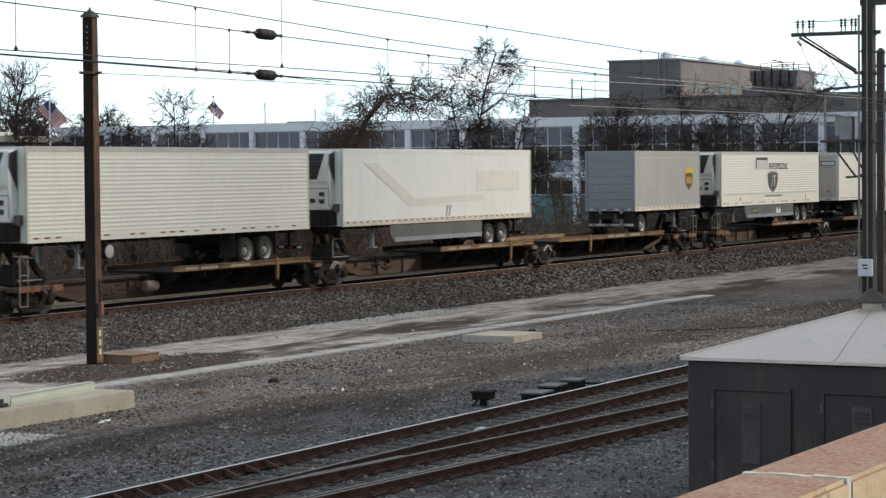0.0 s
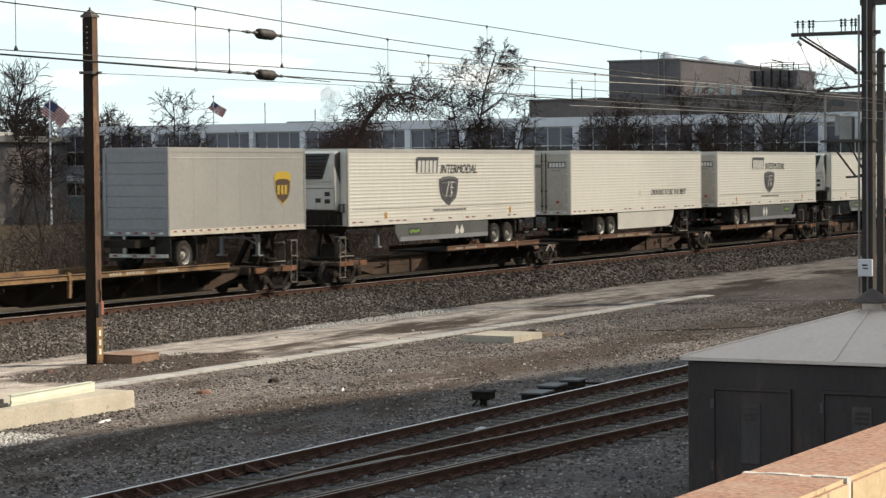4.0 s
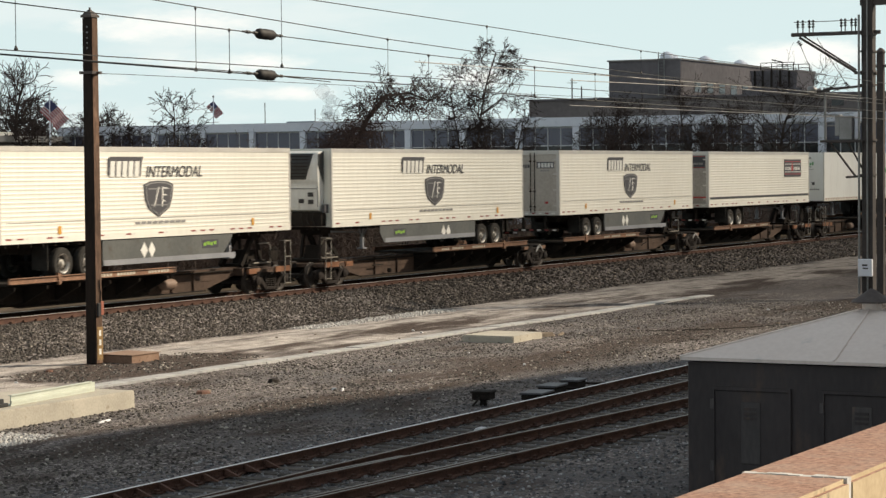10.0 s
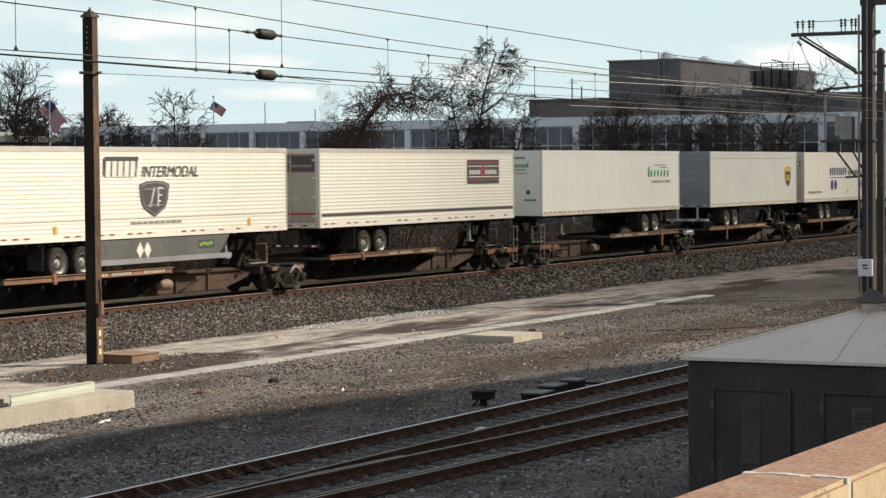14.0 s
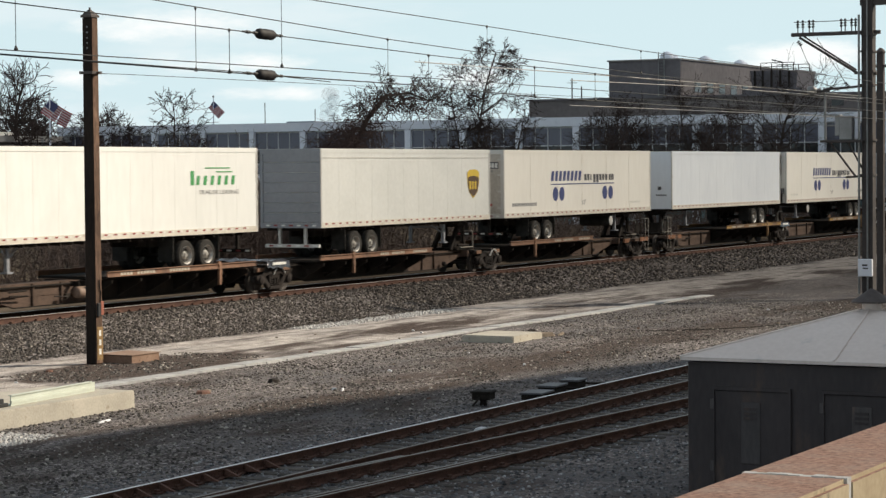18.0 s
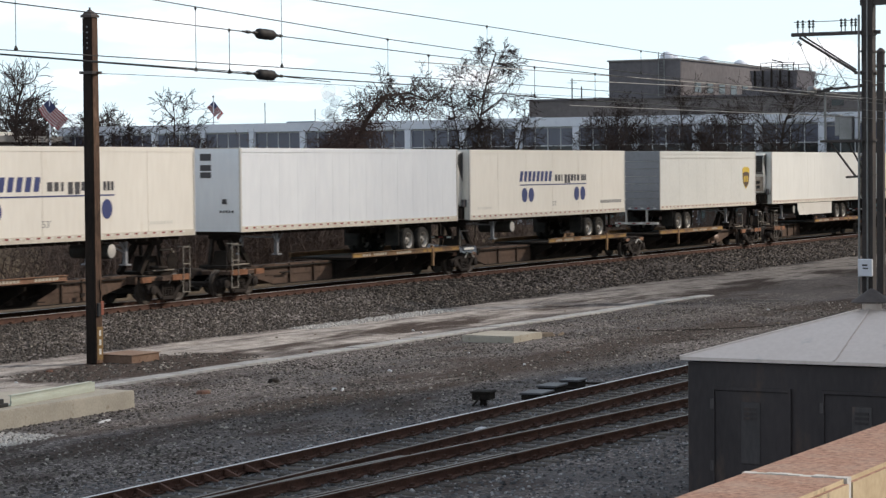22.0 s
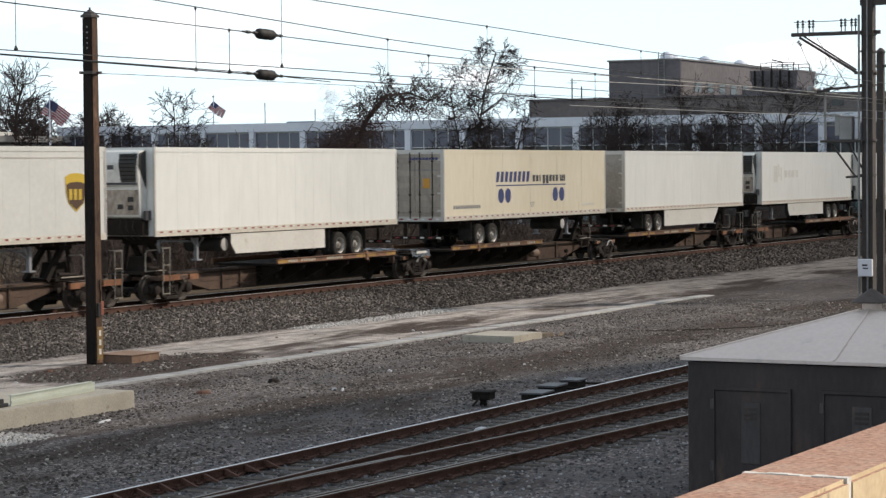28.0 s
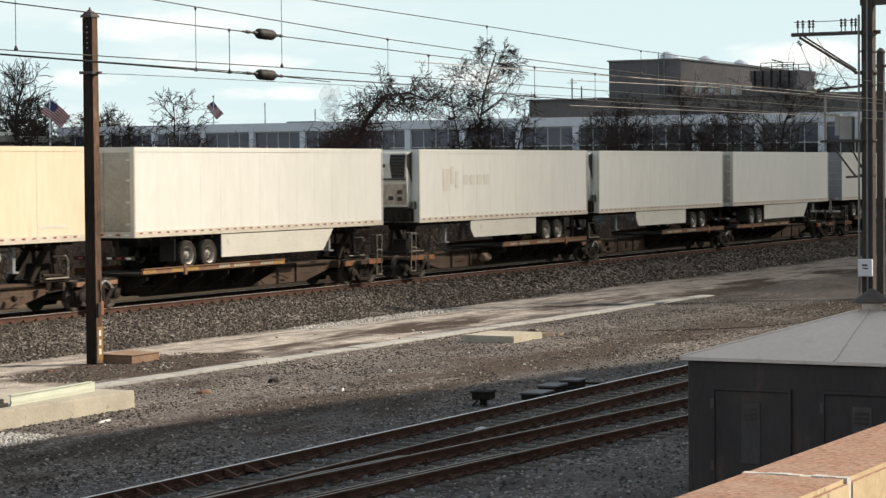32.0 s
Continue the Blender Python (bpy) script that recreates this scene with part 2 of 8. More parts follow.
RAIL_RUST = mat("rusty_rail_web", (0.066, 0.038, 0.031), (0.128, 0.074, 0.057), 0.8, 0.2, 2.5, 30, 0.3, (0.045, 0.030, 0.025), 0.58, 0.15)
RED_RAIL = mat("red_rusted_rail", (0.072, 0.040, 0.031), (0.155, 0.086, 0.064), 0.8, 0.1, 2.5, 30, 0.3, (0.045, 0.027, 0.022), 0.56, 0.15)
DULL_HEAD = mat("dull_rail_head", (0.13, 0.105, 0.09), (0.22, 0.19, 0.17), 0.5, 0.4, 2, 30, 0.1)
# near-white and barely metallic: the sky's glint on polished steel, put into the colour
RAIL_HEAD = mat("polished_glint_rail_head", (0.72, 0.72, 0.72), (0.84, 0.84, 0.84), 0.40, 0.25, 2, 30, 0.05)
TIE = mat("weathered_timber_tie", (0.065, 0.058, 0.052), (0.13, 0.115, 0.10), 0.9, 0, 2.5, 30, 0.5, (0.20, 0.18, 0.16), 0.62, 0.12, 0.25, (0.3, 2, 2))
CABIN = mat("dark_painted_cabin_panel", (0.026, 0.020, 0.022), (0.050, 0.040, 0.042), 0.6, 0.0, 1.2, 15, 0.08, (0.085, 0.058, 0.046), 0.58, 0.15, 0, (1, 1, 0.3))
CABIN_ROOF = mat("grey_metal_roof", (0.70, 0.605, 0.555), (0.80, 0.705, 0.655), 0.55, 0.0, 0.6, 12, 0.05, (0.42, 0.40, 0.385), 0.6, 0.2)
def stone_material(name, stops):
    """Broken stone: every piece has a tone of its own, with a little grain."""
    m = bpy.data.materials.new(name)
    m.use_nodes = True
    n, l = m.node_tree.nodes, m.node_tree.links
    b = n["Principled BSDF"]
    b.inputs["Roughness"].default_value, b.inputs["Specular IOR Level"].default_value = 0.9, 0.15
    geo, ramp, grain, tc, mix = n.new("ShaderNodeNewGeometry"), n.new("ShaderNodeValToRGB"), n.new("ShaderNodeTexNoise"), n.new("ShaderNodeTexCoord"), n.new("ShaderNodeMixRGB")
    e = ramp.color_ramp.elements
    while len(e) < len(stops):
        e.new(0.5)
    for el, (at, c) in zip(e, stops):
        el.position, el.color = at, (*c, 1)
    l.new(geo.outputs["Random Per Island"], ramp.inputs[0])
    grain.inputs["Scale"].default_value, grain.inputs["Detail"].default_value = 40.0, 4
    l.new(tc.outputs["Object"], grain.inputs["Vector"])
    mix.blend_type = "OVERLAY"
    mix.inputs[0].default_value = 0.6
    l.new(ramp.outputs[0], mix.inputs[1])
    l.new(grain.outputs[0], mix.inputs[2])
    l.new(mix.outputs[0], b.inputs["Base Color"])
    return m


STONES = stone_material("loose_ballast_stones", [(0.0, (0.050, 0.045, 0.041)), (0.45, (0.105, 0.095, 0.086)), (0.82, (0.185, 0.168, 0.152)), (0.95, (0.29, 0.265, 0.235)), (1.0, (0.50, 0.465, 0.415))])
STONES_MAIN = stone_material("brown_grey_ballast_stones", [(0.0, (0.040, 0.035, 0.032)), (0.45, (0.088, 0.077, 0.069)), (0.85, (0.142, 0.125, 0.112)), (0.97, (0.21, 0.187, 0.165)), (1.0, (0.36, 0.33, 0.29))])
STONES_DARK = stone_material("grimy_ballast_stones", [(0.0, (0.020, 0.017, 0.016)), (0.5, (0.058, 0.050, 0.045)), (0.85, (0.125, 0.108, 0.096)), (1.0, (0.30, 0.26, 0.22))])
STONES_BLUE = stone_material("bluish_track_stones", [(0.0, (0.050, 0.050, 0.053)), (0.45, (0.135, 0.136, 0.143)), (0.85, (0.235, 0.236, 0.244)), (1.0, (0.46, 0.455, 0.455))])


def coping_material():
    """Buff stone whose upward faces have weathered to a speckled red-brown."""
    m = mat("weathered_coping_stone", (0.42, 0.325, 0.21), (0.54, 0.435, 0.29), 0.85, 0, 2.2, 28, 0.3, (0.22, 0.18, 0.13), 0.56, 0.12)
    n, l = m.node_tree.nodes, m.node_tree.links
    b = n["Principled BSDF"]
    side = b.inputs["Base Color"].links[0].from_socket
    tc = n.new("ShaderNodeTexCoord")
    grain = n.new("ShaderNodeTexNoise")
    grain.inputs["Scale"].default_value = 34.0
    grain.inputs["Detail"].default_value = 9
    grain.inputs["Roughness"].default_value = 0.7
    l.new(tc.outputs["Object"], grain.inputs["Vector"])
    tone = n.new("ShaderNodeValToRGB")
    e = tone.color_ramp.elements
    e[0].position, e[1].position = 0.34, 0.62
    e[0].color, e[1].color = (0.180, 0.102, 0.078, 1), (0.42, 0.255, 0.187, 1)
    speck = tone.color_ramp.elements.new(0.72)
    speck.color = (0.58, 0.43, 0.34, 1)
    l.new(grain.outputs[0], tone.inputs[0])
    geo = n.new("ShaderNodeNewGeometry")
    sep = n.new("ShaderNodeSeparateXYZ")
    l.new(geo.outputs["True Normal"], sep.inputs[0])
    up = n.new("ShaderNodeMapRange")
    up.inputs[1].default_value, up.inputs[2].default_value = 0.5, 0.8
    l.new(sep.outputs[2], up.inputs[0])
    mix = n.new("ShaderNodeMixRGB")
    l.new(up.outputs[0], mix.inputs[0])
    l.new(side, mix.inputs[1])
    broad = n.new("ShaderNodeTexNoise")
    broad.inputs["Scale"].default_value, broad.inputs["Detail"].default_value, broad.inputs["Roughness"].default_value = 3.2, 9, 0.72
    l.new(tc.outputs["Object"], broad.inputs["Vector"])
    worn = n.new("ShaderNodeMapRange")
    worn.inputs[1].default_value, worn.inputs[2].default_value, worn.inputs[4].default_value = 0.48, 0.64, 0.42
    l.new(broad.outputs[0], worn.inputs[0])
    lichen = n.new("ShaderNodeMixRGB")
    lichen.inputs[2].default_value = (0.40, 0.335, 0.275, 1)
    l.new(worn.outputs[0], lichen.inputs[0])
    l.new(tone.outputs[0], lichen.inputs[1])
    l.new(lichen.outputs[0], mix.inputs[2])
    l.new(mix.outputs[0], b.inputs["Base Color"])
    return m


COPING = coping_material()
BUFF = mat("buff_sandstone", (0.42, 0.31, 0.18), (0.54, 0.42, 0.26), 0.85, 0, 2.2, 28, 0.25, (0.30, 0.22, 0.14), 0.58, 0.14)
JOINT = mat("pale_mortar", (0.46, 0.44, 0.42), (0.60, 0.58, 0.55), 0.9, 0, 6, 40, 0.3)
PAVING = mat("grey_paving", (0.22, 0.21, 0.20), (0.30, 0.29, 0.28), 0.9, 0, 1.5, 20, 0.2)
BRICK_FAR = mat("brown_brick_wall", (0.165, 0.148, 0.148), (0.235, 0.212, 0.21), 0.9, 0, 0.12, 1.6, 0.1, (0.135, 0.117, 0.113), 0.6, 0.15)
DARK_CLAD = mat("dark_grey_cladding", (0.135, 0.127, 0.136), (0.19, 0.178, 0.19), 0.8, 0, 0.15, 2.0, 0.05, None)
PANEL_WHITE = mat("bluish_white_panel", (0.74, 0.77, 0.86), (0.82, 0.85, 0.92), 0.6, 0, 0.3, 3, 0.02, (0.46, 0.49, 0.56), 0.64, 0.2)
PANEL_GREY = mat("blue_grey_spandrel", (0.24, 0.27, 0.33), (0.30, 0.33, 0.39), 0.6, 0, 0.3, 3, 0.02)
TEAL = mat("teal_spandrel", (0.10, 0.19, 0.20), (0.15, 0.25, 0.26), 0.6, 0, 0.4, 4, 0.03)
FRAME_WHITE = flat("white_window_frame", (0.60, 0.61, 0.64))
ROOF_FAR = mat("gravel_roof", (0.20, 0.19, 0.18), (0.28, 0.27, 0.26), 0.95, 0, 0.3, 4, 0)
BARK = mat("dark_bark", (0.028, 0.022, 0.020), (0.065, 0.051, 0.045), 0.95, 0, 3, 25, 0.3)
TWIG = mat("brown_twigs", (0.026, 0.019, 0.018), (0.050, 0.037, 0.033), 0.95, 0, 0.6, 8, 0, (0.085, 0.055, 0.044), 0.64, 0.15)
VINE = mat("dry_reddish_vine", (0.046, 0.031, 0.028), (0.092, 0.062, 0.055), 0.95, 0, 0.8, 8, 0)
HILL = mat("far_winter_wood", (0.060, 0.050, 0.048), (0.11, 0.09, 0.082), 0.95, 0, 0.05, 0.8, 0)
BRUSH = mat("grey_brown_brush", (0.062, 0.047, 0.042), (0.125, 0.095, 0.083), 0.95, 0, 0.5, 8, 0, (0.040, 0.029, 0.026), 0.6, 0.15)
FLAG_RED = flat("flag_red", (0.40, 0.05, 0.06))
FLAG_WHITE = flat("flag_white", (0.62, 0.60, 0.60))
FLAG_BLUE = flat("flag_blue", (0.045, 0.05, 0.14))


def glass(name, tint, rough):
    m = bpy.data.materials.new(name)
    m.use_nodes = True
    b = m.node_tree.nodes["Principled BSDF"]
    b.inputs["Base Color"].default_value = (*tint, 1)
    b.inputs["Roughness"].default_value = rough
    b.inputs["Metallic"].default_value = 0.0
    b.inputs["Specular IOR Level"].default_value = 0.5
    return m


PANE = glass("blue_grey_window_glass", (0.10, 0.105, 0.15), 0.12)
PANE_DARK = glass("dark_window_glass", (0.015, 0.017, 0.02), 0.08)


def ground_material():
    """Gravel, dust and dirt of the yard, and shade painted under the train, by bands along the tracks with ragged
    edges.
    """
    m = bpy.data.materials.new("yard_gravel")
    m.use_nodes = True
    n, l = m.node_tree.nodes, m.node_tree.links
    b = n["Principled BSDF"]
    b.inputs["Roughness"].default_value = 0.95
    b.inputs["Specular IOR Level"].default_value = 0.05
    tc = n.new("ShaderNodeTexCoord")

    def tex(scale, detail=6, rough=0.6, axis=(1, 1, 1)):
        mp = n.new("ShaderNodeMapping")
        mp.inputs["Scale"].default_value = axis
        t = n.new("ShaderNodeTexNoise")
        t.inputs["Scale"].default_value, t.inputs["Detail"].default_value, t.inputs["Roughness"].default_value = scale, detail, rough
        l.new(tc.outputs["Object"], mp.inputs[0])
        l.new(mp.outputs[0], t.inputs["Vector"])
        return t.outputs[0]

    def ramp(src, stops):
        r = n.new("ShaderNodeValToRGB")
        e = r.color_ramp.elements
        while len(e) < len(stops):
            e.new(0.5)
        for el, (p, c) in zip(e, stops):
            el.position, el.color = p, (*c, 1) if len(c) == 3 else c
        l.new(src, r.inputs[0])
        return r.outputs[0]

    def mix(f, a, c):
        x = n.new("ShaderNodeMixRGB")
        l.new(f, x.inputs[0])
        l.new(a, x.inputs[1])
        l.new(c, x.inputs[2])
        return x.outputs[0]

    def math_node(op, a, v):
        x = n.new("ShaderNodeMath")
        x.operation = op
        l.new(a, x.inputs[0])
        if isinstance(v, float):
            x.inputs[1].default_value = v
        else:
            l.new(v, x.inputs[1])
        return x.outputs[0]

    stone = n.new("ShaderNodeTexVoronoi")
    stone.inputs["Scale"].default_value = 19
    l.new(tc.outputs["Object"], stone.inputs["Vector"])
    grains = ramp(stone.outputs["Color"], [(0.0, (0.026, 0.023, 0.021)), (0.45, (0.108, 0.098, 0.087)), (0.8, (0.23, 0.208, 0.182)), (1.0, (0.50, 0.46, 0.40))])
    fines = ramp(tex(9, 8, 0.75), [(0.3, (0.050, 0.046, 0.043)), (0.6, (0.135, 0.127, 0.117)), (0.72, (0.30, 0.28, 0.25))])
    dust = ramp(tex(1.6, 10, 0.72), [(0.30, (0.16, 0.146, 0.122)), (0.5, (0.33, 0.305, 0.26)), (0.7, (0.52, 0.49, 0.43))])
    soil = ramp(tex(5, 9, 0.75), [(0.3, (0.026, 0.021, 0.018)), (0.62, (0.085, 0.068, 0.055)), (0.75, (0.22, 0.19, 0.16))])
    base = mix(ramp(tex(0.28, 7, 0.62, (0.5, 1, 1)), [(0.45, (0, 0, 0)), (0.58, (1, 1, 1))]), grains, fines)
    base = mix(ramp(tex(0.35, 7, 0.65, (0.5, 1.2, 1)), [(0.54, (0, 0, 0)), (0.66, (1, 1, 1))]), base, soil)
    sep = n.new("ShaderNodeSeparateXYZ")
    l.new(tc.outputs["Object"], sep.inputs[0])
    wob = math_node("MULTIPLY", tex(0.22, 6, 0.65, (0.45, 1, 1)), 7.0)
    y = math_node("ADD", sep.outputs[1], wob)
    y01 = math_node("DIVIDE", y, 60.0)
    K, W = (0, 0, 0), (1, 1, 1)
    band = ramp(y01, [(0.588, K), (0.606, W), (0.672, W), (0.684, K)])
    ragged = ramp(tex(0.9, 8, 0.7, (0.3, 1.4, 1)), [(0.36, K), (0.52, W)])
    both = n.new("ShaderNodeMixRGB")
    both.blend_type = "MULTIPLY"
    both.inputs[0].default_value = 1
    l.new(band, both.inputs[1])
    l.new(ragged, both.inputs[2])
    base = mix(both.outputs[0], base, dust)
    stain = ramp(math_node("DIVIDE", math_node("ADD", sep.outputs[1], math_node("MULTIPLY", tex(0.5, 7, 0.7, (0.4, 1, 1)), 5.0)), 60.0), [(0.555, K), (0.575, W), (0.612, W), (0.622, K)])
    patchy = ramp(tex(0.30, 7, 0.7, (0.35, 1.2, 1)), [(0.46, K), (0.56, W)])
    dark = n.new("ShaderNodeMixRGB")
    dark.blend_type = "MULTIPLY"
    dark.inputs[0].default_value = 1
    l.new(stain, dark.inputs[1])
    l.new(patchy, dark.inputs[2])
    base = mix(dark.outputs[0], base, soil)
    patch = ramp(math_node("DIVIDE", math_node("ADD", sep.outputs[1], math_node("MULTIPLY", tex(0.6, 7, 0.7, (0.35, 1, 1)), 3.0)), 60.0), [(0.405, K), (0.425, W), (0.455, W), (0.475, K)])
    spots = ramp(tex(0.42, 7, 0.7, (0.3, 1.2, 1)), [(0.43, K), (0.52, W)])
    damp = n.new("ShaderNodeMixRGB")
    damp.blend_type = "MULTIPLY"
    damp.inputs[0].default_value = 1
    l.new(patch, damp.inputs[1])
    l.new(spots, damp.inputs[2])
    base = mix(damp.outputs[0], base, soil)
    dx = math_node("MULTIPLY", math_node("SUBTRACT", sep.outputs[0], 47.4), 1 / 5.2)
    dy = math_node("MULTIPLY", math_node("SUBTRACT", sep.outputs[1], 33.7), 1 / 2.0)
    spill = math_node("ADD", math_node("ADD", math_node("MULTIPLY", dx, dx), math_node("MULTIPLY", dy, dy)), math_node("MULTIPLY", tex(0.9, 8, 0.7), 1.6))
    base = mix(ramp(math_node("DIVIDE", spill, 4.0), [(0.37, W), (0.45, K)]), base, soil)
    bed = ramp(math_node("DIVIDE", sep.outputs[1], 100.0), [(0.372, K), (0.384, W), (0.50, W), (0.52, K)])
    base = mix(bed, base, grains)
    # shade under and behind the train, painted into the ground as a dark band
    train_shade = ramp(math_node("DIVIDE", sep.outputs[1], 100.0), [(0.424, K), (0.432, W), (0.53, W), (0.56, K)])
    shade_tone = ramp(tex(6, 8, 0.7), [(0.3, (0.016, 0.014, 0.013)), (0.7, (0.05, 0.043, 0.038))])
    base = mix(train_shade, base, shade_tone)
    field = ramp(math_node("DIVIDE", sep.outputs[1], 100.0), [(0.50, K), (0.54, W)])
    grass = ramp(tex(0.8, 8, 0.7), [(0.3, (0.112, 0.087, 0.060)), (0.7, (0.255, 0.195, 0.112))])
    base = mix(field, base, grass)
    # multiplies the whole ground: brighter up to x = 60, darker beyond 95
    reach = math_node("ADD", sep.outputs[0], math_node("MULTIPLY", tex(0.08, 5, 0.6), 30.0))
    far_tone = ramp(math_node("DIVIDE", reach, 200.0), [(0.38, (1.36, 1.34, 1.45)), (0.56, (0.62, 0.61, 0.66))])
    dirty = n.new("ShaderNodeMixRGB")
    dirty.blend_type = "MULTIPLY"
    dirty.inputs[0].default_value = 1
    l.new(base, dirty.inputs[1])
    l.new(far_tone, dirty.inputs[2])
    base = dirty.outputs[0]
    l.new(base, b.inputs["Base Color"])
    bp = n.new("ShaderNodeBump")
    bp.inputs["Strength"].default_value = 0.8
    bp.inputs["Distance"].default_value = 0.04
    l.new(stone.outputs["Distance"], bp.inputs["Height"])
    l.new(bp.outputs[0], b.inputs["Normal"])
    return m


GROUND = ground_material()


# ---- mesh helpers ----
def box(bm, x0, x1, y0, y1, z0, z1):
    v = [bm.verts.new(c) for c in ((x0, y0, z0), (x1, y0, z0), (x1, y1, z0), (x0, y1, z0), (x0, y0, z1), (x1, y0, z1), (x1, y1, z1), (x0, y1, z1))]
    for q in ((0, 3, 2, 1), (4, 5, 6, 7), (0, 1, 5, 4), (1, 2, 6, 5), (2, 3, 7, 6), (3, 0, 4, 7)):
        bm.faces.new([v[i] for i in q])
    return v


def tube(bm, p0, p1, r0, r1=None, n=8, caps=True):
    p0, p1 = Vector(p0), Vector(p1)
    r1 = r0 if r1 is None else r1
    d = (p1 - p0).normalized()
    a = d.orthogonal().normalized()
    c = d.cross(a)
    rings = []
    for p, r in ((p0, r0), (p1, r1)):
        rings.append([bm.verts.new(p + (a * math.cos(2 * math.pi * i / n) + c * math.sin(2 * math.pi * i / n)) * r) for i in range(n)])
    for i in range(n):
        bm.faces.new((rings[0][i], rings[0][(i + 1) % n], rings[1][(i + 1) % n], rings[1][i]))
    if caps:
        bm.faces.new(rings[0][::-1])
        bm.faces.new(rings[1])


def bar(bm, p0, p1, w, h):
    """A square bar from p0 to p1, w wide across and h high."""
    p0, p1 = Vector(p0), Vector(p1)
    d = (p1 - p0).normalized()
    side = d.cross(Vector((0, 0, 1)))
    side = side.normalized() if side.length > 1e-4 else Vector((1, 0, 0))
    up = side.cross(d)
    v = []
    for p in (p0, p1):
        v += [bm.verts.new(p + side * a * w / 2 + up * b * h / 2) for a, b in ((-1, -1), (1, -1), (1, 1), (-1, 1))]
    for q in ((3, 2, 1, 0), (4, 5, 6, 7), (0, 1, 5, 4), (1, 2, 6, 5), (2, 3, 7, 6), (3, 0, 4, 7)):
        bm.faces.new([v[i] for i in q])


def lathe(bm, origin, axis, rings, n=20, caps=True):
    """A body of revolution about axis: rings of (along, radius)."""
    o, d = Vector(origin), Vector(axis).normalized()
    a = d.orthogonal().normalized()
    c = d.cross(a)
    prev = None
    for s, r in rings:
        ring = [bm.verts.new(o + d * s + (a * math.cos(2 * math.pi * i / n) + c * math.sin(2 * math.pi * i / n)) * max(r, 1e-4)) for i in range(n)]
        if prev:
            for i in range(n):
                bm.faces.new((prev[i], prev[(i + 1) % n], ring[(i + 1) % n], ring[i]))
        elif caps:
            bm.faces.new(ring[::-1])
        prev = ring
    if caps:
        bm.faces.new(prev)


def prism(bm, pts, y0, y1):
    """A flat outline in x and z, from y0 to y1."""
    a = [bm.verts.new((x, y0, z)) for x, z in pts]
    b = [bm.verts.new((x, y1, z)) for x, z in pts]
    bm.faces.new(a)
    bm.faces.new(b[::-1])
    k = len(pts)
    for i in range(k):
        bm.faces.new((a[i], b[i], b[(i + 1) % k], a[(i + 1) % k]))


def bevel(bm, w, seg=1):
    bmesh.ops.bevel(bm, geom=list(bm.edges), offset=w, segments=seg, affect="EDGES", clamp_overlap=True)


def finish(name, bm, material, smooth=False):
    bmesh.ops.recalc_face_normals(bm, faces=bm.faces)
    me = bpy.data.meshes.new(name)
    bm.to_mesh(me)
    bm.free()
    me.materials.append(material)
    if smooth:
        for p in me.polygons:
            p.use_smooth = True
    return me


def part(name, bm, material, parent=None, label="", smooth=False):
    ob = new(name, finish(name, bm, material, smooth) if isinstance(bm, bmesh.types.BMesh) else bm)
    if parent is not None:
        ob.parent = parent
    if label:
        ob["label"] = label
    return ob


def boxed(name, dims, material, parent=None, label="", bev=0.0):
    bm = bmesh.new()
    box(bm, *dims)
    if bev:
        bevel(bm, bev)
    return part(name, bm, material, parent, label)


def thing(name, x, y, z, label, category, group="", turn=0.0):
    ob = new(name)
    ob.matrix_basis = pose(x, y, z, 0, 0, turn)
    return tagged(ob, label, category, group)


def loose(name, verts, faces, material, parent=None, label=""):
    me = bpy.data.meshes.new(name)
    me.from_pydata(verts, [], faces)
    me.materials.append(material)
    return part(name, me, material, parent, label)


def lettering(name, body, size, x, z, y, material, parent, wide=1.0, lean=0.0):
    """Flat letters that face -y, with their left foot at x, z."""
    cu = bpy.data.curves.new(name, "FONT")
    cu.body, cu.size, cu.extrude, cu.shear = body, size, 0.002, lean
    tmp = bpy.data.objects.new(name, cu)
    me = bpy.data.meshes.new_from_object(tmp)
    bpy.data.objects.remove(tmp)
    width = max(v.co.x for v in me.vertices)
    k = wide / width if wide else 1.0
    for v in me.vertices:
        v.co = Vector((x + v.co.x * k, y - v.co.z, z + v.co.y))
    me.materials.clear()
    me.materials.append(material)
    return part(name, me, material, parent)


# ---- ground ----
def ground_z(x, y):
    """The yard's height: low by the near tracks, raised under the train's track."""
    def ease(a, b, v):
        k = min(1, max(0, (v - a) / (b - a)))
        return k * k * (3 - 2 * k)
    z = -0.07 * (1 - ease(21.2, 22.6, y))
    z += 0.50 * ease(37.6, 41.4, y) * (1 - ease(45.4, 49.5, y))
    return z


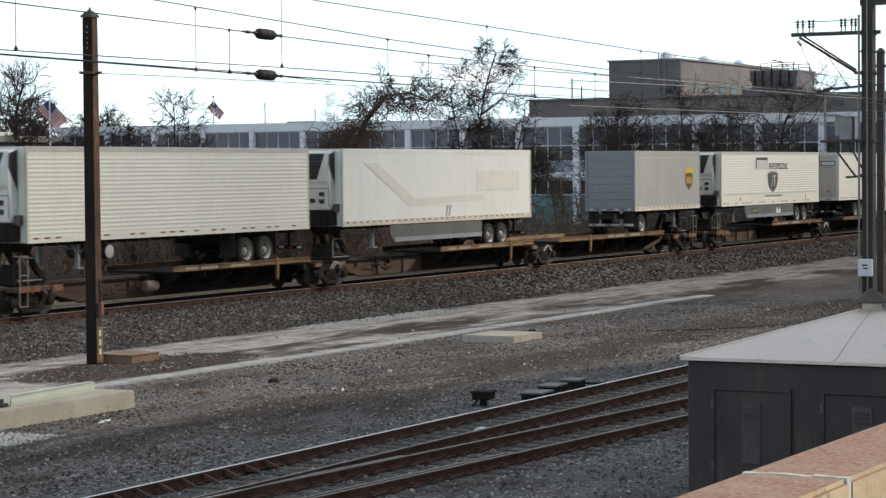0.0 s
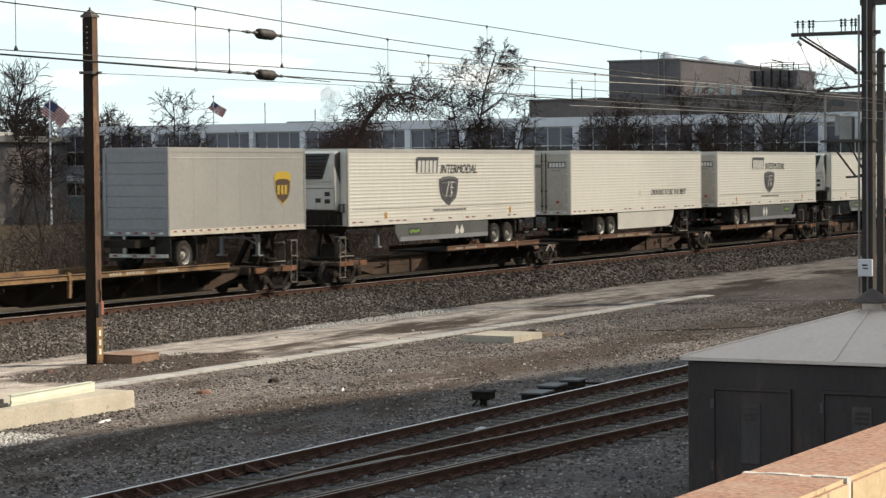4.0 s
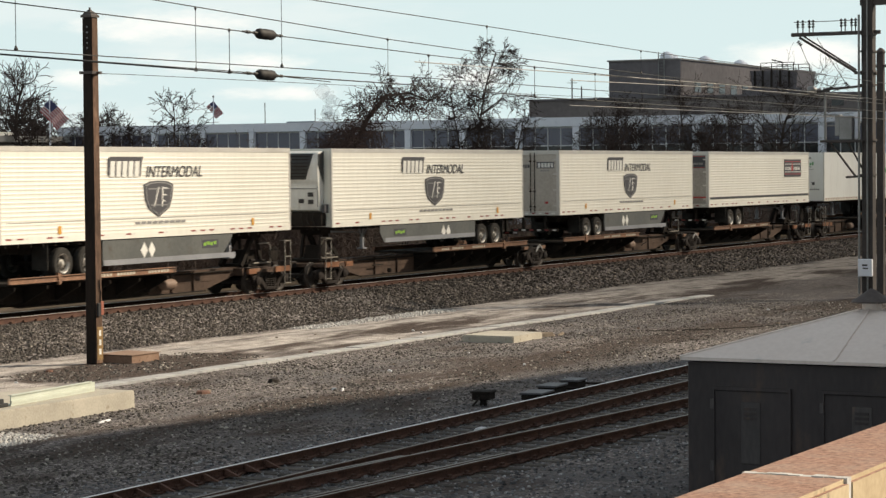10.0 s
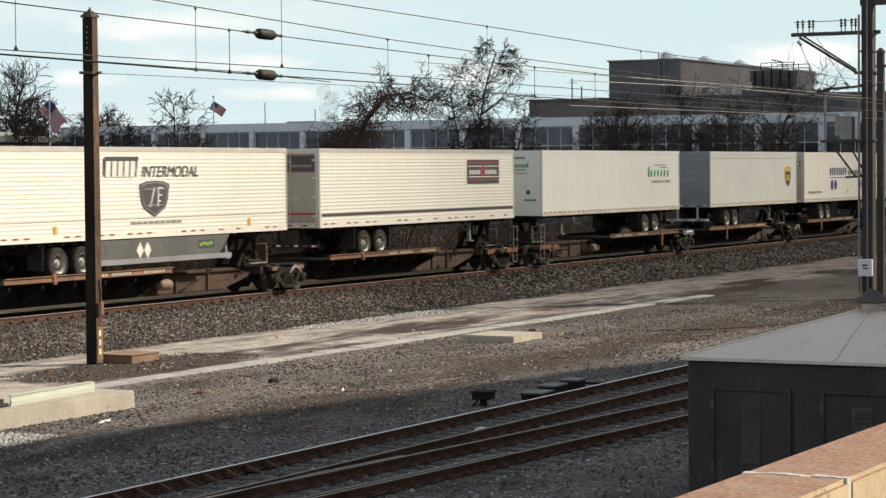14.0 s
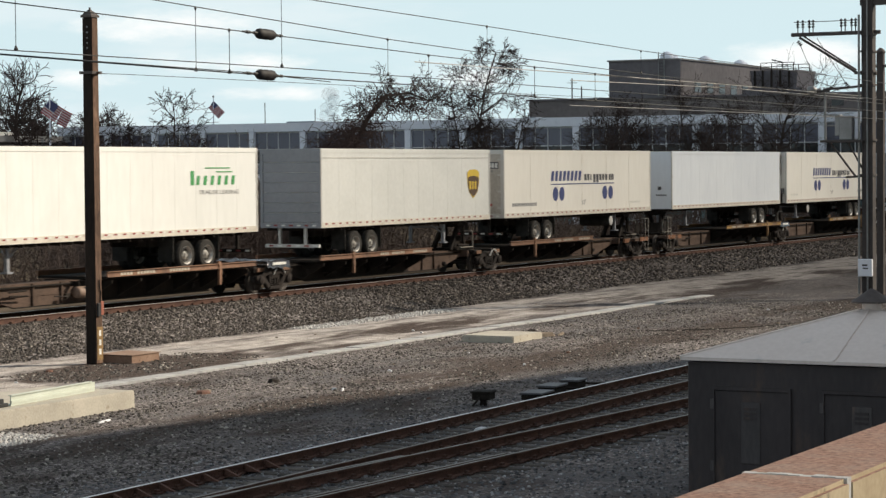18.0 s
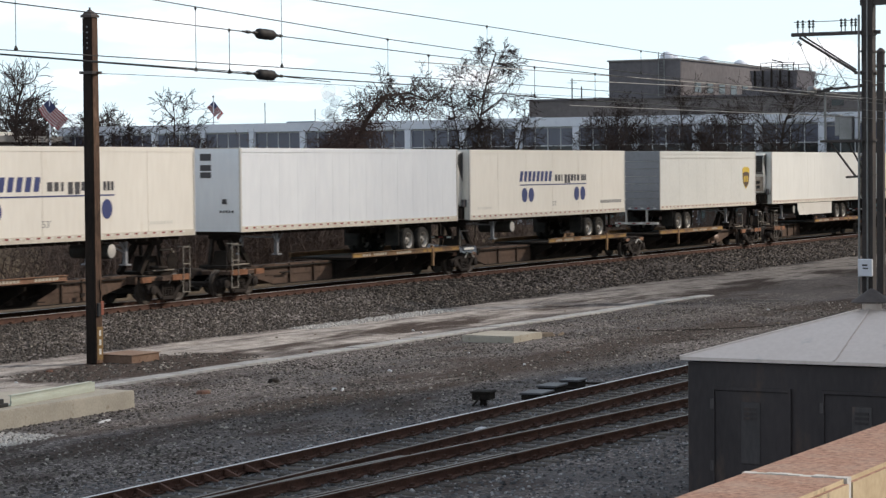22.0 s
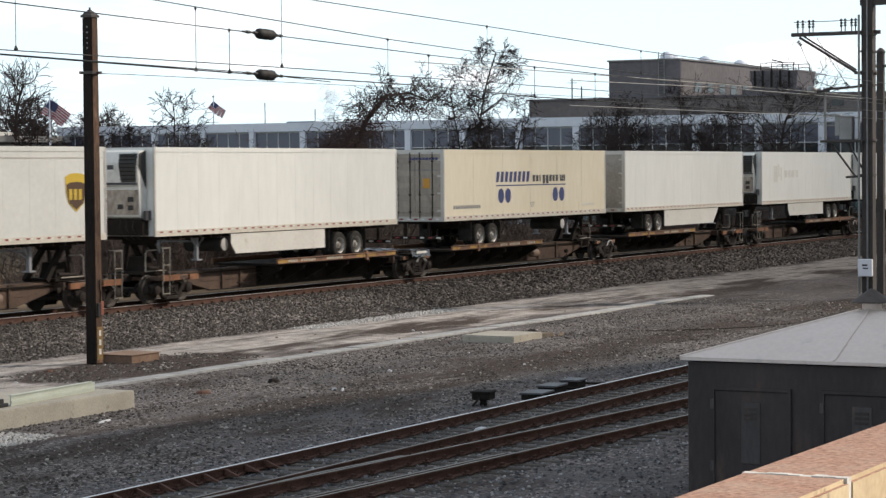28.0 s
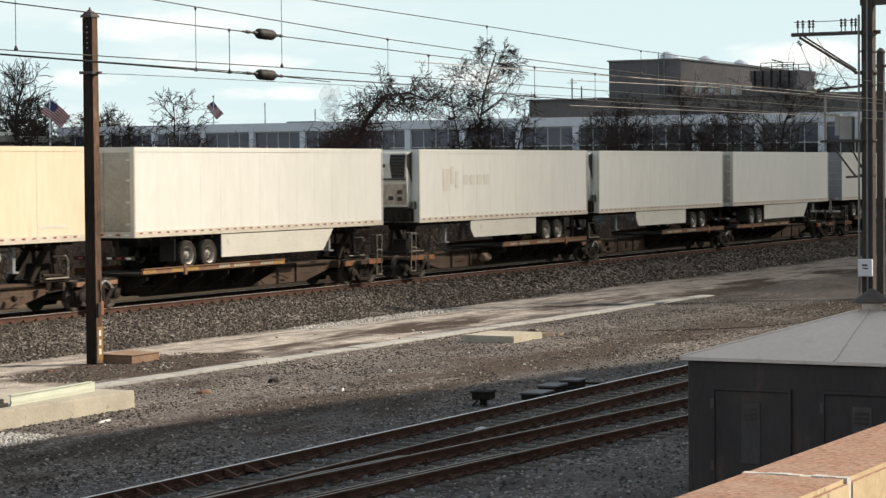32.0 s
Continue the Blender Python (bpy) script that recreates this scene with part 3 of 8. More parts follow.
def build_ground():
    xs = [-3000, -600, -150, -40] + [i * 1.5 for i in range(0, 125)] + [200, 230, 280, 400, 800, 4000]
    ys = [-3000, -600, -100, -20, 0, 6] + [10 + i * 0.55 for i in range(0, 76)] + [54, 60, 70, 90, 130, 200, 400, 900, 4000]
    verts, faces = [], []
    for x in xs:
        for y in ys:
            near = 5 < x < 190 and 9 < y < 52
            k = 0.028 if y < 36 else 0.05
            d = k * (noise.noise(Vector((x * 0.5, y * 0.6, 3.0))) + 0.6 * noise.noise(Vector((x * 1.7, y * 1.9, 9.0)))) if near else 0
            if 41.8 < y < 44.9 or 16 < y < 21.3:
                d = min(d, 0) * 0.4
            verts.append((x, y, ground_z(x, y) + d))
    k = len(ys)
    for i in range(len(xs) - 1):
        for j in range(k - 1):
            faces.append((i * k + j, (i + 1) * k + j, (i + 1) * k + j + 1, i * k + j + 1))
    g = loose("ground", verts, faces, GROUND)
    for p in g.data.polygons:
        p.use_smooth = True
    tagged(g, "grey gravel rail yard with pale dusty strip", "ground", kind="structure")


build_ground()


def pebble_field(name, count, x0, x1, y0, y1, smin, smax, label, lift=0.0, m=STONES):
    """Loose stones strewn on the ground, each a small rough block."""
    rng = np.random.default_rng(len(name) * 7 + count)
    x = x0 + (x1 - x0) * rng.random(count) ** 1.25
    y = y0 + (y1 - y0) * rng.random(count)
    s = smin + (smax - smin) * rng.random(count) ** 2
    basis = np.array([(-1, -1, -0.3), (1, -1, -0.3), (1, 1, -0.3), (-1, 1, -0.3), (-0.6, -0.5, 0.7), (0.7, -0.6, 0.6), (0.5, 0.6, 0.8), (-0.6, 0.5, 0.6)])
    quads = np.array([(0, 1, 5, 4), (1, 2, 6, 5), (2, 3, 7, 6), (3, 0, 4, 7), (4, 5, 6, 7)])
    a = rng.random(count) * 6.28
    vs = basis[None] * (0.75 + 0.5 * rng.random((count, 8, 3))) * s[:, None, None] * 0.5
    ca, sa = np.cos(a)[:, None], np.sin(a)[:, None]
    z = np.array([ground_z(p, q) for p, q in zip(x, y)]) + lift
    P = np.stack([vs[..., 0] * ca - vs[..., 1] * sa + x[:, None], vs[..., 0] * sa + vs[..., 1] * ca + y[:, None], vs[..., 2] + z[:, None]], -1).reshape(-1, 3)
    F = (quads[None] + (np.arange(count) * 8)[:, None, None]).reshape(-1, 4)
    ob = loose(name, P.tolist(), F.tolist(), m)
    return tagged(ob, label, "gravel", kind="stuff")


pebble_field("ballast_stones", 16000, 44, 80, 37.3, 42.0, 0.04, 0.10, "coarse brown-grey ballast on the shoulder of the main track", 0.03, STONES_MAIN)
pebble_field("grimy_ballast_stones", 12000, 72, 150, 37.3, 42.0, 0.05, 0.14, "dark ballast on the shoulder of the main track", 0.03, STONES_DARK)
pebble_field("yard_gravel", 36000, 24, 80, 21.6, 31.0, 0.022, 0.07, "loose grey gravel strewn over the yard")
pebble_field("soil_debris", 1100, 43.0, 51.5, 32.3, 35.2, 0.025, 0.09, "stone chips strewn on the dark soil round the pole")
pebble_field("pale_gravel", 1300, 31.0, 34.3, 26.1, 27.6, 0.03, 0.09, "patch of pale crushed stone beside the concrete pad", 0.0, PALE_STONE)
pebble_field("crumbled_limestone", 900, 60.5, 70.5, 36.3, 37.3, 0.03, 0.12, "pale crumbled stone along the foot of the ballast", 0.01, PALE_STONE)
pebble_field("track_gravel", 16000, 24, 58, 13.0, 21.9, 0.025, 0.065, "bluish grey gravel between the near rails", 0.01, STONES_BLUE)


# ---- tracks ----
def rail_profile(top, height=0.17):
    h, f = 0.037, 0.07
    return [(-f, top - height), (f, top - height), (f, top - height + 0.015), (0.012, top - height + 0.035), (0.012, top - 0.045),
            (h, top - 0.035), (h, top - 0.004), (-h, top - 0.004), (-h, top - 0.035), (-0.012, top - 0.045), (-0.012, top - height + 0.035), (-f, top - height + 0.015)]


def rail(parent, line, top, head=None, web=None):
    """A rail along a line of (x, y) with its polished head as a part."""
    for name, prof, m in (("rail", rail_profile(top), web or RAIL_RUST), ("rail_head", [(-0.034, top - 0.006), (0.034, top - 0.006), (0.034, top), (-0.034, top)], head or RAIL_HEAD)):
        bm = bmesh.new()
        prev = None
        for x, y in line:
            ring = [bm.verts.new((x, y + a, z)) for a, z in prof]
            if prev:
                for i in range(len(prof)):
                    j = (i + 1) % len(prof)
                    bm.faces.new((prev[i], prev[j], ring[j], ring[i]))
            prev = ring
        if name == "rail":
            parent_rail = part(name, bm, m, parent)
        else:
            part(name, bm, m, parent_rail, "worn running surface")


main_track = tagged(new("track_1"), "main track on raised ballast with rusty rails", "railway track", kind="structure")
for side in (-0.75, 0.75):
    rail(main_track, [(-120, TRACK_Y + side), (60, TRACK_Y + side), (400, TRACK_Y + side)], RAIL_Z)
near_track = tagged(new("track_2"), "near rusty track with wooden ties in dark gravel", "railway track", kind="structure")
R1, R2 = 20.40, 18.90
for y in (R1, R2):
    rail(near_track, [(-60, y), (40, y), (220, y)], 0.12, RAIL_HEAD if y == R1 else DULL_HEAD, RED_RAIL)
turnout = tagged(new("track_3"), "rusty diverging track of a turnout", "railway track", kind="structure")


def branch(x):
    """The far rail of the diverging track."""
    return R2 - 0.077 * (x - 27.0) if x > 27 else R2


rail(turnout, [(x, branch(x) - 0.07) for x in (27.5, 34, 42, 52, 70, 110)], 0.12, DULL_HEAD, RED_RAIL)
rail(turnout, [(x, branch(x) - 1.5) for x in (16, 27, 34, 42, 52, 70, 110)], 0.12, DULL_HEAD, RED_RAIL)
rail(turnout, [(x, y) for x, y in ((25.0, 18.72), (31, 18.62), (33.5, 18.40))], 0.125, DULL_HEAD)
rail(turnout, [(x, branch(x) - 1.38) for x in (26.5, 28.5, 33, 34.5)], 0.125, DULL_HEAD)

tie_mesh = {}


def tie_piece(parent, x, y0, y1, z, seed):
    key = round(y1 - y0, 1)
    if key not in tie_mesh:
        bm = bmesh.new()
        box(bm, -0.115, 0.115, 0, y1 - y0, -0.16, 0)
        bevel(bm, 0.014)
        tie_mesh[key] = finish("tie", bm, TIE)
    ob = new("tie", tie_mesh[key])
    ob.parent = parent
    ob.matrix_basis = pose(x, y0, z, 0, 0, random.uniform(-1.5, 1.5))


# ---- overhead line ----
def wire(name, y, pts, r, label, m=WIRE, sway=0.0):
    """A wire over points of (x, z) at a distance y from the eye's line."""
    cu = bpy.data.curves.new(name, "CURVE")
    cu.dimensions = "3D"
    cu.bevel_depth, cu.bevel_resolution = r, 1
    sp = cu.splines.new("POLY")
    sp.points.add(len(pts) - 1)
    for p, (x, z) in zip(sp.points, pts):
        p.co = (x, y + sway * (x - 60), z, 1)
    me = bpy.data.meshes.new_from_object(bpy.data.objects.new(name, cu))
    me.materials.clear()
    me.materials.append(m)
    ob = new(name, me)
    return tagged(ob, label, "wire", "overhead wires")


wire("messenger_wire", 20.46, [(11.16, 7.852), (22.07, 7.517), (25.48, 7.430), (31.43, 7.331), (39.06, 7.189), (51.40, 7.046), (68.88, 6.897), (99.20, 6.736)], 0.0093, "upper wire of the catenary with hangers")
wire("messenger_wire", 22.63, [(12.40, 8.720), (26.85, 8.162), (32.36, 7.976), (40.73, 7.685), (47.86, 7.523), (56.85, 7.387), (76.14, 7.232), (105.40, 7.108)], 0.0098, "upper wire of the catenary with hangers")
wire("feeder_wire", 22.63, [(18.60, 8.844), (32.86, 8.422), (37.70, 8.305), (45.32, 8.187), (54.25, 8.019), (76.14, 7.821), (111.60, 7.542)], 0.0098, "high feeder wire with hangers")
wire("contact_wire", 22.63, [(11.16, 7.046), (24.43, 6.984), (28.21, 6.934), (36.58, 6.953), (43.15, 6.934), (47.80, 6.928), (76.14, 6.841), (105.40, 6.798)], 0.0098, "lower contact wire of the catenary")
wire("contact_wire", 20.46, [(11.16, 6.922), (22.07, 6.736), (25.48, 6.680), (31.43, 6.624), (38.44, 6.600), (43.21, 6.507), (68.82, 6.420), (93.00, 6.364)], 0.0120, "lower contact wire of the catenary")
wire("contact_wire", 21.20, [(18.60, 6.848), (25.79, 6.755), (28.83, 6.730), (32.98, 6.705), (35.96, 6.624)], 0.0082, "lower contact wire of the catenary")
wire("pull_off_wire", 35.1, [(47.7, 7.55), (49, 7.57), (67.2, 7.64), (88.4, 7.74), (110, 7.8)], 0.009, "thin tie wire from the pole")
wire("contact_wire", 27, [(50, 7.7), (63.2, 7.75), (71.9, 7.77), (90.9, 7.76), (130, 7.7)], 0.014, "worn bright copper contact wire", COPPER_WIRE)
wire("contact_wire", 27.25, [(60, 7.55), (72.5, 7.68), (92, 7.68), (130, 7.6)], 0.014, "worn bright copper contact wire", COPPER_WIRE)
wire("contact_wire", 30, [(66, 7.0), (86.3, 7.08), (101, 7.06), (140, 7.0)], 0.012, "worn bright copper contact wire", COPPER_WIRE)
for y, x, za, zb in ((22.63, 28.58, 8.094, 6.953), (22.63, 33.67, 7.914, 6.798), (20.46, 31.43, 7.331, 6.624), (22.63, 36.58, 8.329, 6.972), (22.63, 40.73, 7.685, 6.941), (20.46, 38.44, 7.195, 6.600),
                     (22.63, 45.32, 8.187, 6.928), (20.46, 43.21, 7.139, 6.507), (20.46, 46.38, 7.102, 6.500), (22.63, 54.25, 8.019, 7.430)):
    h = thing("wire_hanger", x, y, zb, "thin vertical hanger with a clamp at its foot", "wire hanger", "wire hangers")
    bm = bmesh.new()
    tube(bm, (0, 0, 0), (0, 0, za - zb), 0.006, n=5)
    part("rod", bm, WIRE, h)
    bm = bmesh.new()
    lathe(bm, (0, 0, -0.02), (0, 0, 1), [(0, 0.030), (0.03, 0.034), (0.08, 0.010)], 8)
    part("clamp", bm, WIRE, h)
    bm = bmesh.new()
    lathe(bm, (0, 0, za - zb - 0.04), (0, 0, 1), [(0, 0.012), (0.03, 0.028), (0.06, 0.012)], 8)
    part("clamp", bm, WIRE, h)
for z in (7.313, 6.624):
    ins = thing("line_insulator", 32.55, 20.46, z, "dark barrel insulator cut into an overhead wire", "insulator", "line insulators")
    bm = bmesh.new()
    lathe(bm, (-0.26, 0, 0), (1, 0, -0.016), [(0, 0.045), (0.01, 0.066), (0.05, 0.086), (0.10, 0.092), (0.18, 0.086), (0.20, 0.092), (0.32, 0.092), (0.34, 0.086), (0.42, 0.092), (0.47, 0.086), (0.51, 0.066), (0.52, 0.045)], 14)
    part("barrel", bm, CERAMIC, ins, smooth=True)
    for a, b in ((-0.71, -0.26), (0.26, 0.53)):
        bm = bmesh.new()
        for k in range(4):
            p, q = a + (b - a) * k / 4, a + (b - a) * (k + 0.85) / 4
            tube(bm, (p, 0, -p * 0.016), (q, 0, -q * 0.016), 0.028 if k % 2 else 0.017, n=8)
        part("link", bm, WIRE, ins)


# ---- poles ----
def line_pole():
    p = thing("line_pole", 47.5, 35.2, 0.0, "square rusty steel pole with a pointed cap", "pole")
    w = 0.165
    bm = bmesh.new()
    a = box(bm, -w, w, -w, w, 0, 9.0)
    for v in a[4:]:
        v.co.x *= 0.92
        v.co.y *= 0.92
    bmesh.ops.bevel(bm, geom=list(bm.edges), offset=0.035, segments=1, affect="EDGES")
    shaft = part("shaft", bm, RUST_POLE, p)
    # shade painted on: faces towards -x, away from the sun, get darker steel
    shaft.data.materials.append(mat("shade_side_steel", (0.012, 0.010, 0.009), (0.030, 0.022, 0.018), 0.85, 0.0, 1.2, 16, 0.3, (0.070, 0.045, 0.033), 0.60, 0.16, 0, (1, 1, 0.3)))
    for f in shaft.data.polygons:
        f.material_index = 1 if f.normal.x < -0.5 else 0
    bm = bmesh.new()
    box(bm, -0.172, 0.172, -0.172, 0.172, 8.99, 9.05)
    t = box(bm, -0.16, 0.16, -0.16, 0.16, 9.05, 9.2)
    for v in t[4:]:
        v.co.x *= 0.12
        v.co.y *= 0.12
    box(bm, -0.02, 0.02, -0.02, 0.02, 9.19, 9.25)
    part("cap", bm, MAST_STEEL, p)
    bm = bmesh.new()
    box(bm, -0.21, 0.21, -0.21, 0.21, 7.53, 7.60)
    part("band", bm, MAST_STEEL, p, "dark steel clamp band")
    bm = bmesh.new()
    bar(bm, (0, -0.30, 7.56), (0, 0.34, 7.56), 0.05, 0.05)
    part("bolt_bar", bm, MAST_STEEL, p)
    for z in (8.2, 8.33, 8.46, 8.6, 8.74):
        bm = bmesh.new()
        tube(bm, (-0.150, -0.02, z), (-0.172, -0.02, z), 0.022, n=8)
        part("bolt", bm, GALV, p)
    bm = bmesh.new()
    box(bm, 0.05, 0.17, -0.195, -0.168, 1.28, 1.64)
    bevel(bm, 0.006)
    tag = part("tag", bm, flat("faded_orange_tag", (0.30, 0.095, 0.06)), p, "faded orange warning tag")
    boxed("junction_box", (-0.10, 0.03, -0.215, -0.166, 1.25, 1.60), BLACK, p, "small black box", 0.01)
    bm = bmesh.new()
    for q, r in (((0.02, 1.62), (0.06, 1.85)), ((0.06, 1.85), (0.0, 2.0)), ((0.0, 2.0), (0.0, 2.2))):
        tube(bm, (q[0], -0.185, q[1]), (r[0], -0.185, r[1]), 0.014, n=5)
    part("cable", bm, GRIME_AND_SHADE, p)
    bm = bmesh.new()
    box(bm, -0.10, 0.14, -0.172, -0.1655, 0.12, 0.98)
    plate = part("number_plate", bm, mat("peeling_yellow_paint", (0.20, 0.13, 0.06), (0.30, 0.20, 0.095), 0.8, 0, 5, 40, 0.1, (0.10, 0.06, 0.035), 0.55, 0.1), p, "peeling ochre plate with pale marks")
    for k in range(3):
        bm = bmesh.new()
        z = 0.74 - k * 0.24
        box(bm, -0.03, 0.06, -0.176, -0.173, z, z + 0.15)
        part("mark", bm, WHITE_INK, plate)
    return p


line_pole()


def signal_mast():
    """The tall H-section mast with brackets, platform and insulators on its side towards the main track."""
    m = thing("line_mast", 81.9, 25.0, 0.0, "tall dark steel mast with brackets and transformer shelf", "mast")
    bm = bmesh.new()
    outline = [(-0.21, -0.21), (0.21, -0.21), (0.21, -0.18), (0.17, -0.18), (0.17, 0.18), (0.21, 0.18), (0.21, 0.21), (-0.21, 0.21), (-0.21, 0.18), (-0.17, 0.18), (-0.17, -0.18), (-0.21, -0.18)]
    low, high = [bm.verts.new((x, y, 0)) for x, y in outline], [bm.verts.new((x, y, 12.2)) for x, y in outline]
    bm.faces.new(low[::-1])
    bm.faces.new(high)
    for i in range(12):
        bm.faces.new((low[i], low[(i + 1) % 12], high[(i + 1) % 12], high[i]))
    part("shaft", bm, MAST_STEEL, m)
    arm = boxed("bracket_arm", (-0.07, 0.07, -0.45, 3.0, 9.88, 10.02), MAST_STEEL, m, bev=0.01)
    bm = bmesh.new()
    bar(bm, (0.05, 2.7, 9.85), (0.05, 0.45, 8.45), 0.07, 0.09)
    bar(bm, (-0.06, 2.5, 9.88), (-0.06, 0.45, 8.56), 0.05, 0.06)
    bar(bm, (0, 0.55, 8.45), (0, -0.3, 8.40), 0.08, 0.10)
    part("strut", bm, MAST_STEEL, m)
    for y in (2.75, 2.55, 2.3, 2.15, 1.05, 0.9, 0.65, 0.5):
        bm = bmesh.new()
        tube(bm, (0, y, 10.0), (0, y, 10.5), 0.02, n=6)
        for k in range(3):
            lathe(bm, (0, y, 10.2 + k * 0.1), (0, 0, 1), [(0, 0.03), (0.02, 0.07), (0.06, 0.05), (0.08, 0.03)], 8)
        part("pin_insulator", bm, CERAMIC, arm)
    bm = bmesh.new()
    bar(bm, (0, 2.9, 10.42), (0, 0.4, 10.42), 0.03, 0.03)
    part("cross_bar", bm, GALV, arm)
    bm = bmesh.new()
    tube(bm, (0, 1.75, 7.86), (0, -0.2, 7.98), 0.045, n=8)
    tube(bm, (0, 2.6, 7.75), (0, 1.5, 7.82), 0.055, n=8)
    tube(bm, (0, 1.75, 7.86), (0, 1.7, 7.3), 0.022, n=6)
    part("steady_arm", bm, MAST_STEEL, m)
    for y, z in ((2.75, 9.7), (2.1, 8.25), (0.9, 8.1)):
        bm = bmesh.new()
        for k in range(3):
            lathe(bm, (0, y - 0.05 * k, z - 0.06 * k), (0, -0.5, -0.8), [(0, 0.03), (0.02, 0.085), (0.05, 0.04)], 10)
        part("hanging_insulator", bm, CERAMIC, m)
    bm = bmesh.new()
    tube(bm, (0, 2.75, 9.75), (0, 2.05, 8.2), 0.012, n=5)
    tube(bm, (0, 2.05, 8.2), (0, 1.2, 7.85), 0.012, n=5)
    tube(bm, (0, 2.0, 9.8), (0, 0.9, 8.1), 0.012, n=5)
    tube(bm, (0, 0.9, 8.1), (0, 0.6, 7.85), 0.012, n=5)
    part("stay_wire", bm, WIRE, m)
    bm = bmesh.new()
    lathe(bm, (0, 2.15, 8.0), (0, 0.3, -1), [(0, 0.02), (0.05, 0.16), (0.12, 0.19), (0.30, 0.16), (0.38, 0.03)], 12)
    part("ring_guard", bm, GALV, m, smooth=True)
    shelf = boxed("shelf", (-0.45, 0.45, 0.1, 1.75, 5.86, 5.95), MAST_STEEL, m, bev=0.01)
    bm = bmesh.new()
    bar(bm, (0.05, 1.5, 5.85), (0.05, 0.5, 4.55), 0.07, 0.07)
    bar(bm, (0.05, 0.8, 5.85), (0.05, 0.25, 4.85), 0.06, 0.06)
    bar(bm, (0.05, 0.9, 4.55), (0.05, -0.25, 4.62), 0.08, 0.08)
    part("shelf_strut", bm, MAST_STEEL, shelf)
    boxed("equipment_box", (-0.3, 0.3, 0.55, 1.05, 5.95, 6.85), GALV, m, "grey steel equipment box", 0.02)
    boxed("equipment_box", (-0.2, 0.2, 1.05, 1.25, 6.1, 6.9), GALV, m, "grey steel equipment box", 0.02)
    boxed("pale_cabinet", (-0.12, 0.12, 0.36, 0.52, 5.98, 7.0), PANEL_WHITE, m, "narrow pale cabinet", 0.02)
    bm = bmesh.new()
    for y in (1.70, 1.68):
        tube(bm, (0, y, 5.95), (0, y, 7.7), 0.035, n=6)
    for z in (6.5, 6.9):
        tube(bm, (0, 1.7, z), (0, 1.2, z), 0.025, n=6)
    part("post", bm, GALV, m)
    bm = bmesh.new()
    tube(bm, (-0.25, 0.30, 0.2), (-0.25, 0.30, 10.6), 0.045, n=8)
    part("conduit", bm, GALV, m, "grey steel conduit")
    bm = bmesh.new()
    tube(bm, (-0.26, -0.02, 0.2), (-0.26, -0.02, 12), 0.035, n=8)
    part("conduit", bm, GALV, m, "grey steel conduit")
    box_ = boxed("meter_box", (-0.38, -0.22, -0.22, 0.32, 0.85, 1.5), PANEL_WHITE, m, "pale grey box with unreadable marks", 0.02)
    for z, h, a, b in ((1.24, 0.06, -0.05, 0.15), (1.13, 0.05, -0.08, 0.12)):
        boxed("mark", (-0.386, -0.381, a, b, z, z + h), INK, box_)
    for z in (8.45, 9.2, 9.85, 4.6, 5.9, 7.95):
        boxed("clamp_band", (-0.25, 0.25, -0.25, 0.25, z, z + 0.07), MAST_STEEL, m)
    bm = bmesh.new()
    bar(bm, (0, 0.9, 12.6), (0, 0.2, 11.0), 0.08, 0.1)
    bar(bm, (0, -0.9, 12.6), (0, -0.2, 11.0), 0.08, 0.1)
    box(bm, -0.12, 0.12, -1.4, 0.3, 10.95, 11.35)
    part("top_bracket", bm, MAST_STEEL, m)
    return m


signal_mast()
back_pole = thing("line_pole", 84.6, 25.35, 0.0, "slim dark steel pole behind the mast", "pole")
bm = bmesh.new()
box(bm, -0.13, 0.13, -0.13, 0.13, 0, 9.3)
bevel(bm, 0.015)
part("shaft", bm, MAST_STEEL, back_pole)
bm = bmesh.new()
lathe(bm, (0, 0, 9.3), (0, 0, 1), [(0, 0.19), (0.06, 0.19), (0.2, 0.05)], 8)
part("cap", bm, MAST_STEEL, back_pole)
bm = bmesh.new()
box(bm, -0.1, 0.1, -1.2, 0.2, 8.75, 8.85)
part("bracket", bm, MAST_STEEL, back_pole)


# ---- slabs, trough and small works in the yard ----
def slab(name, dims, label, m=CONCRETE):
    x0, x1, y0, y1, z1 = dims
    bm = bmesh.new()
    box(bm, x0 - x0, x1 - x0, 0, y1 - y0, -0.15, z1)
    bevel(bm, 0.025, 2)
    ob = part(name, bm, m)
    ob.matrix_basis = pose(x0, y0, 0)
    return tagged(ob, label, "concrete slab")


slab("concrete_pad", (31.5, 39.05, 27.9, 30.3, 0.37), "thick cream concrete foundation pad on gravel")
slab("concrete_slab", (57.7, 59.65, 28.05, 29.7, 0.20), "low pale concrete slab in the gravel")
beam = thing("steel_angle_beam", 35.36, 28.26, 0.37, "long pale mint steel angle lying on the concrete pad", "steel beam", turn=5.6)
boxed("web", (0, 3.2, 0, 0.02, 0.004, 0.20), MINT, beam)
boxed("flange", (0, 3.2, 0.021, 0.24, 0.004, 0.02), MINT, beam)
boxed("lip", (0, 3.05, -0.025, 0.06, 0.203, 0.222), MINT, beam)
boxed("joint_plate", (0, 3.12, -0.014, -0.002, 0.05, 0.11), MINT, beam)
stop = thing("rail_clamp", 34.86, 28.25, 0.37, "small black clamp on the concrete pad", "clamp")
boxed("base", (0, 0.42, 0, 0.25, 0.004, 0.08), BLACK, stop, bev=0.01)
boxed("jaw", (0.05, 0.3, 0.02, 0.12, 0.08, 0.17), BLACK, stop, bev=0.01)
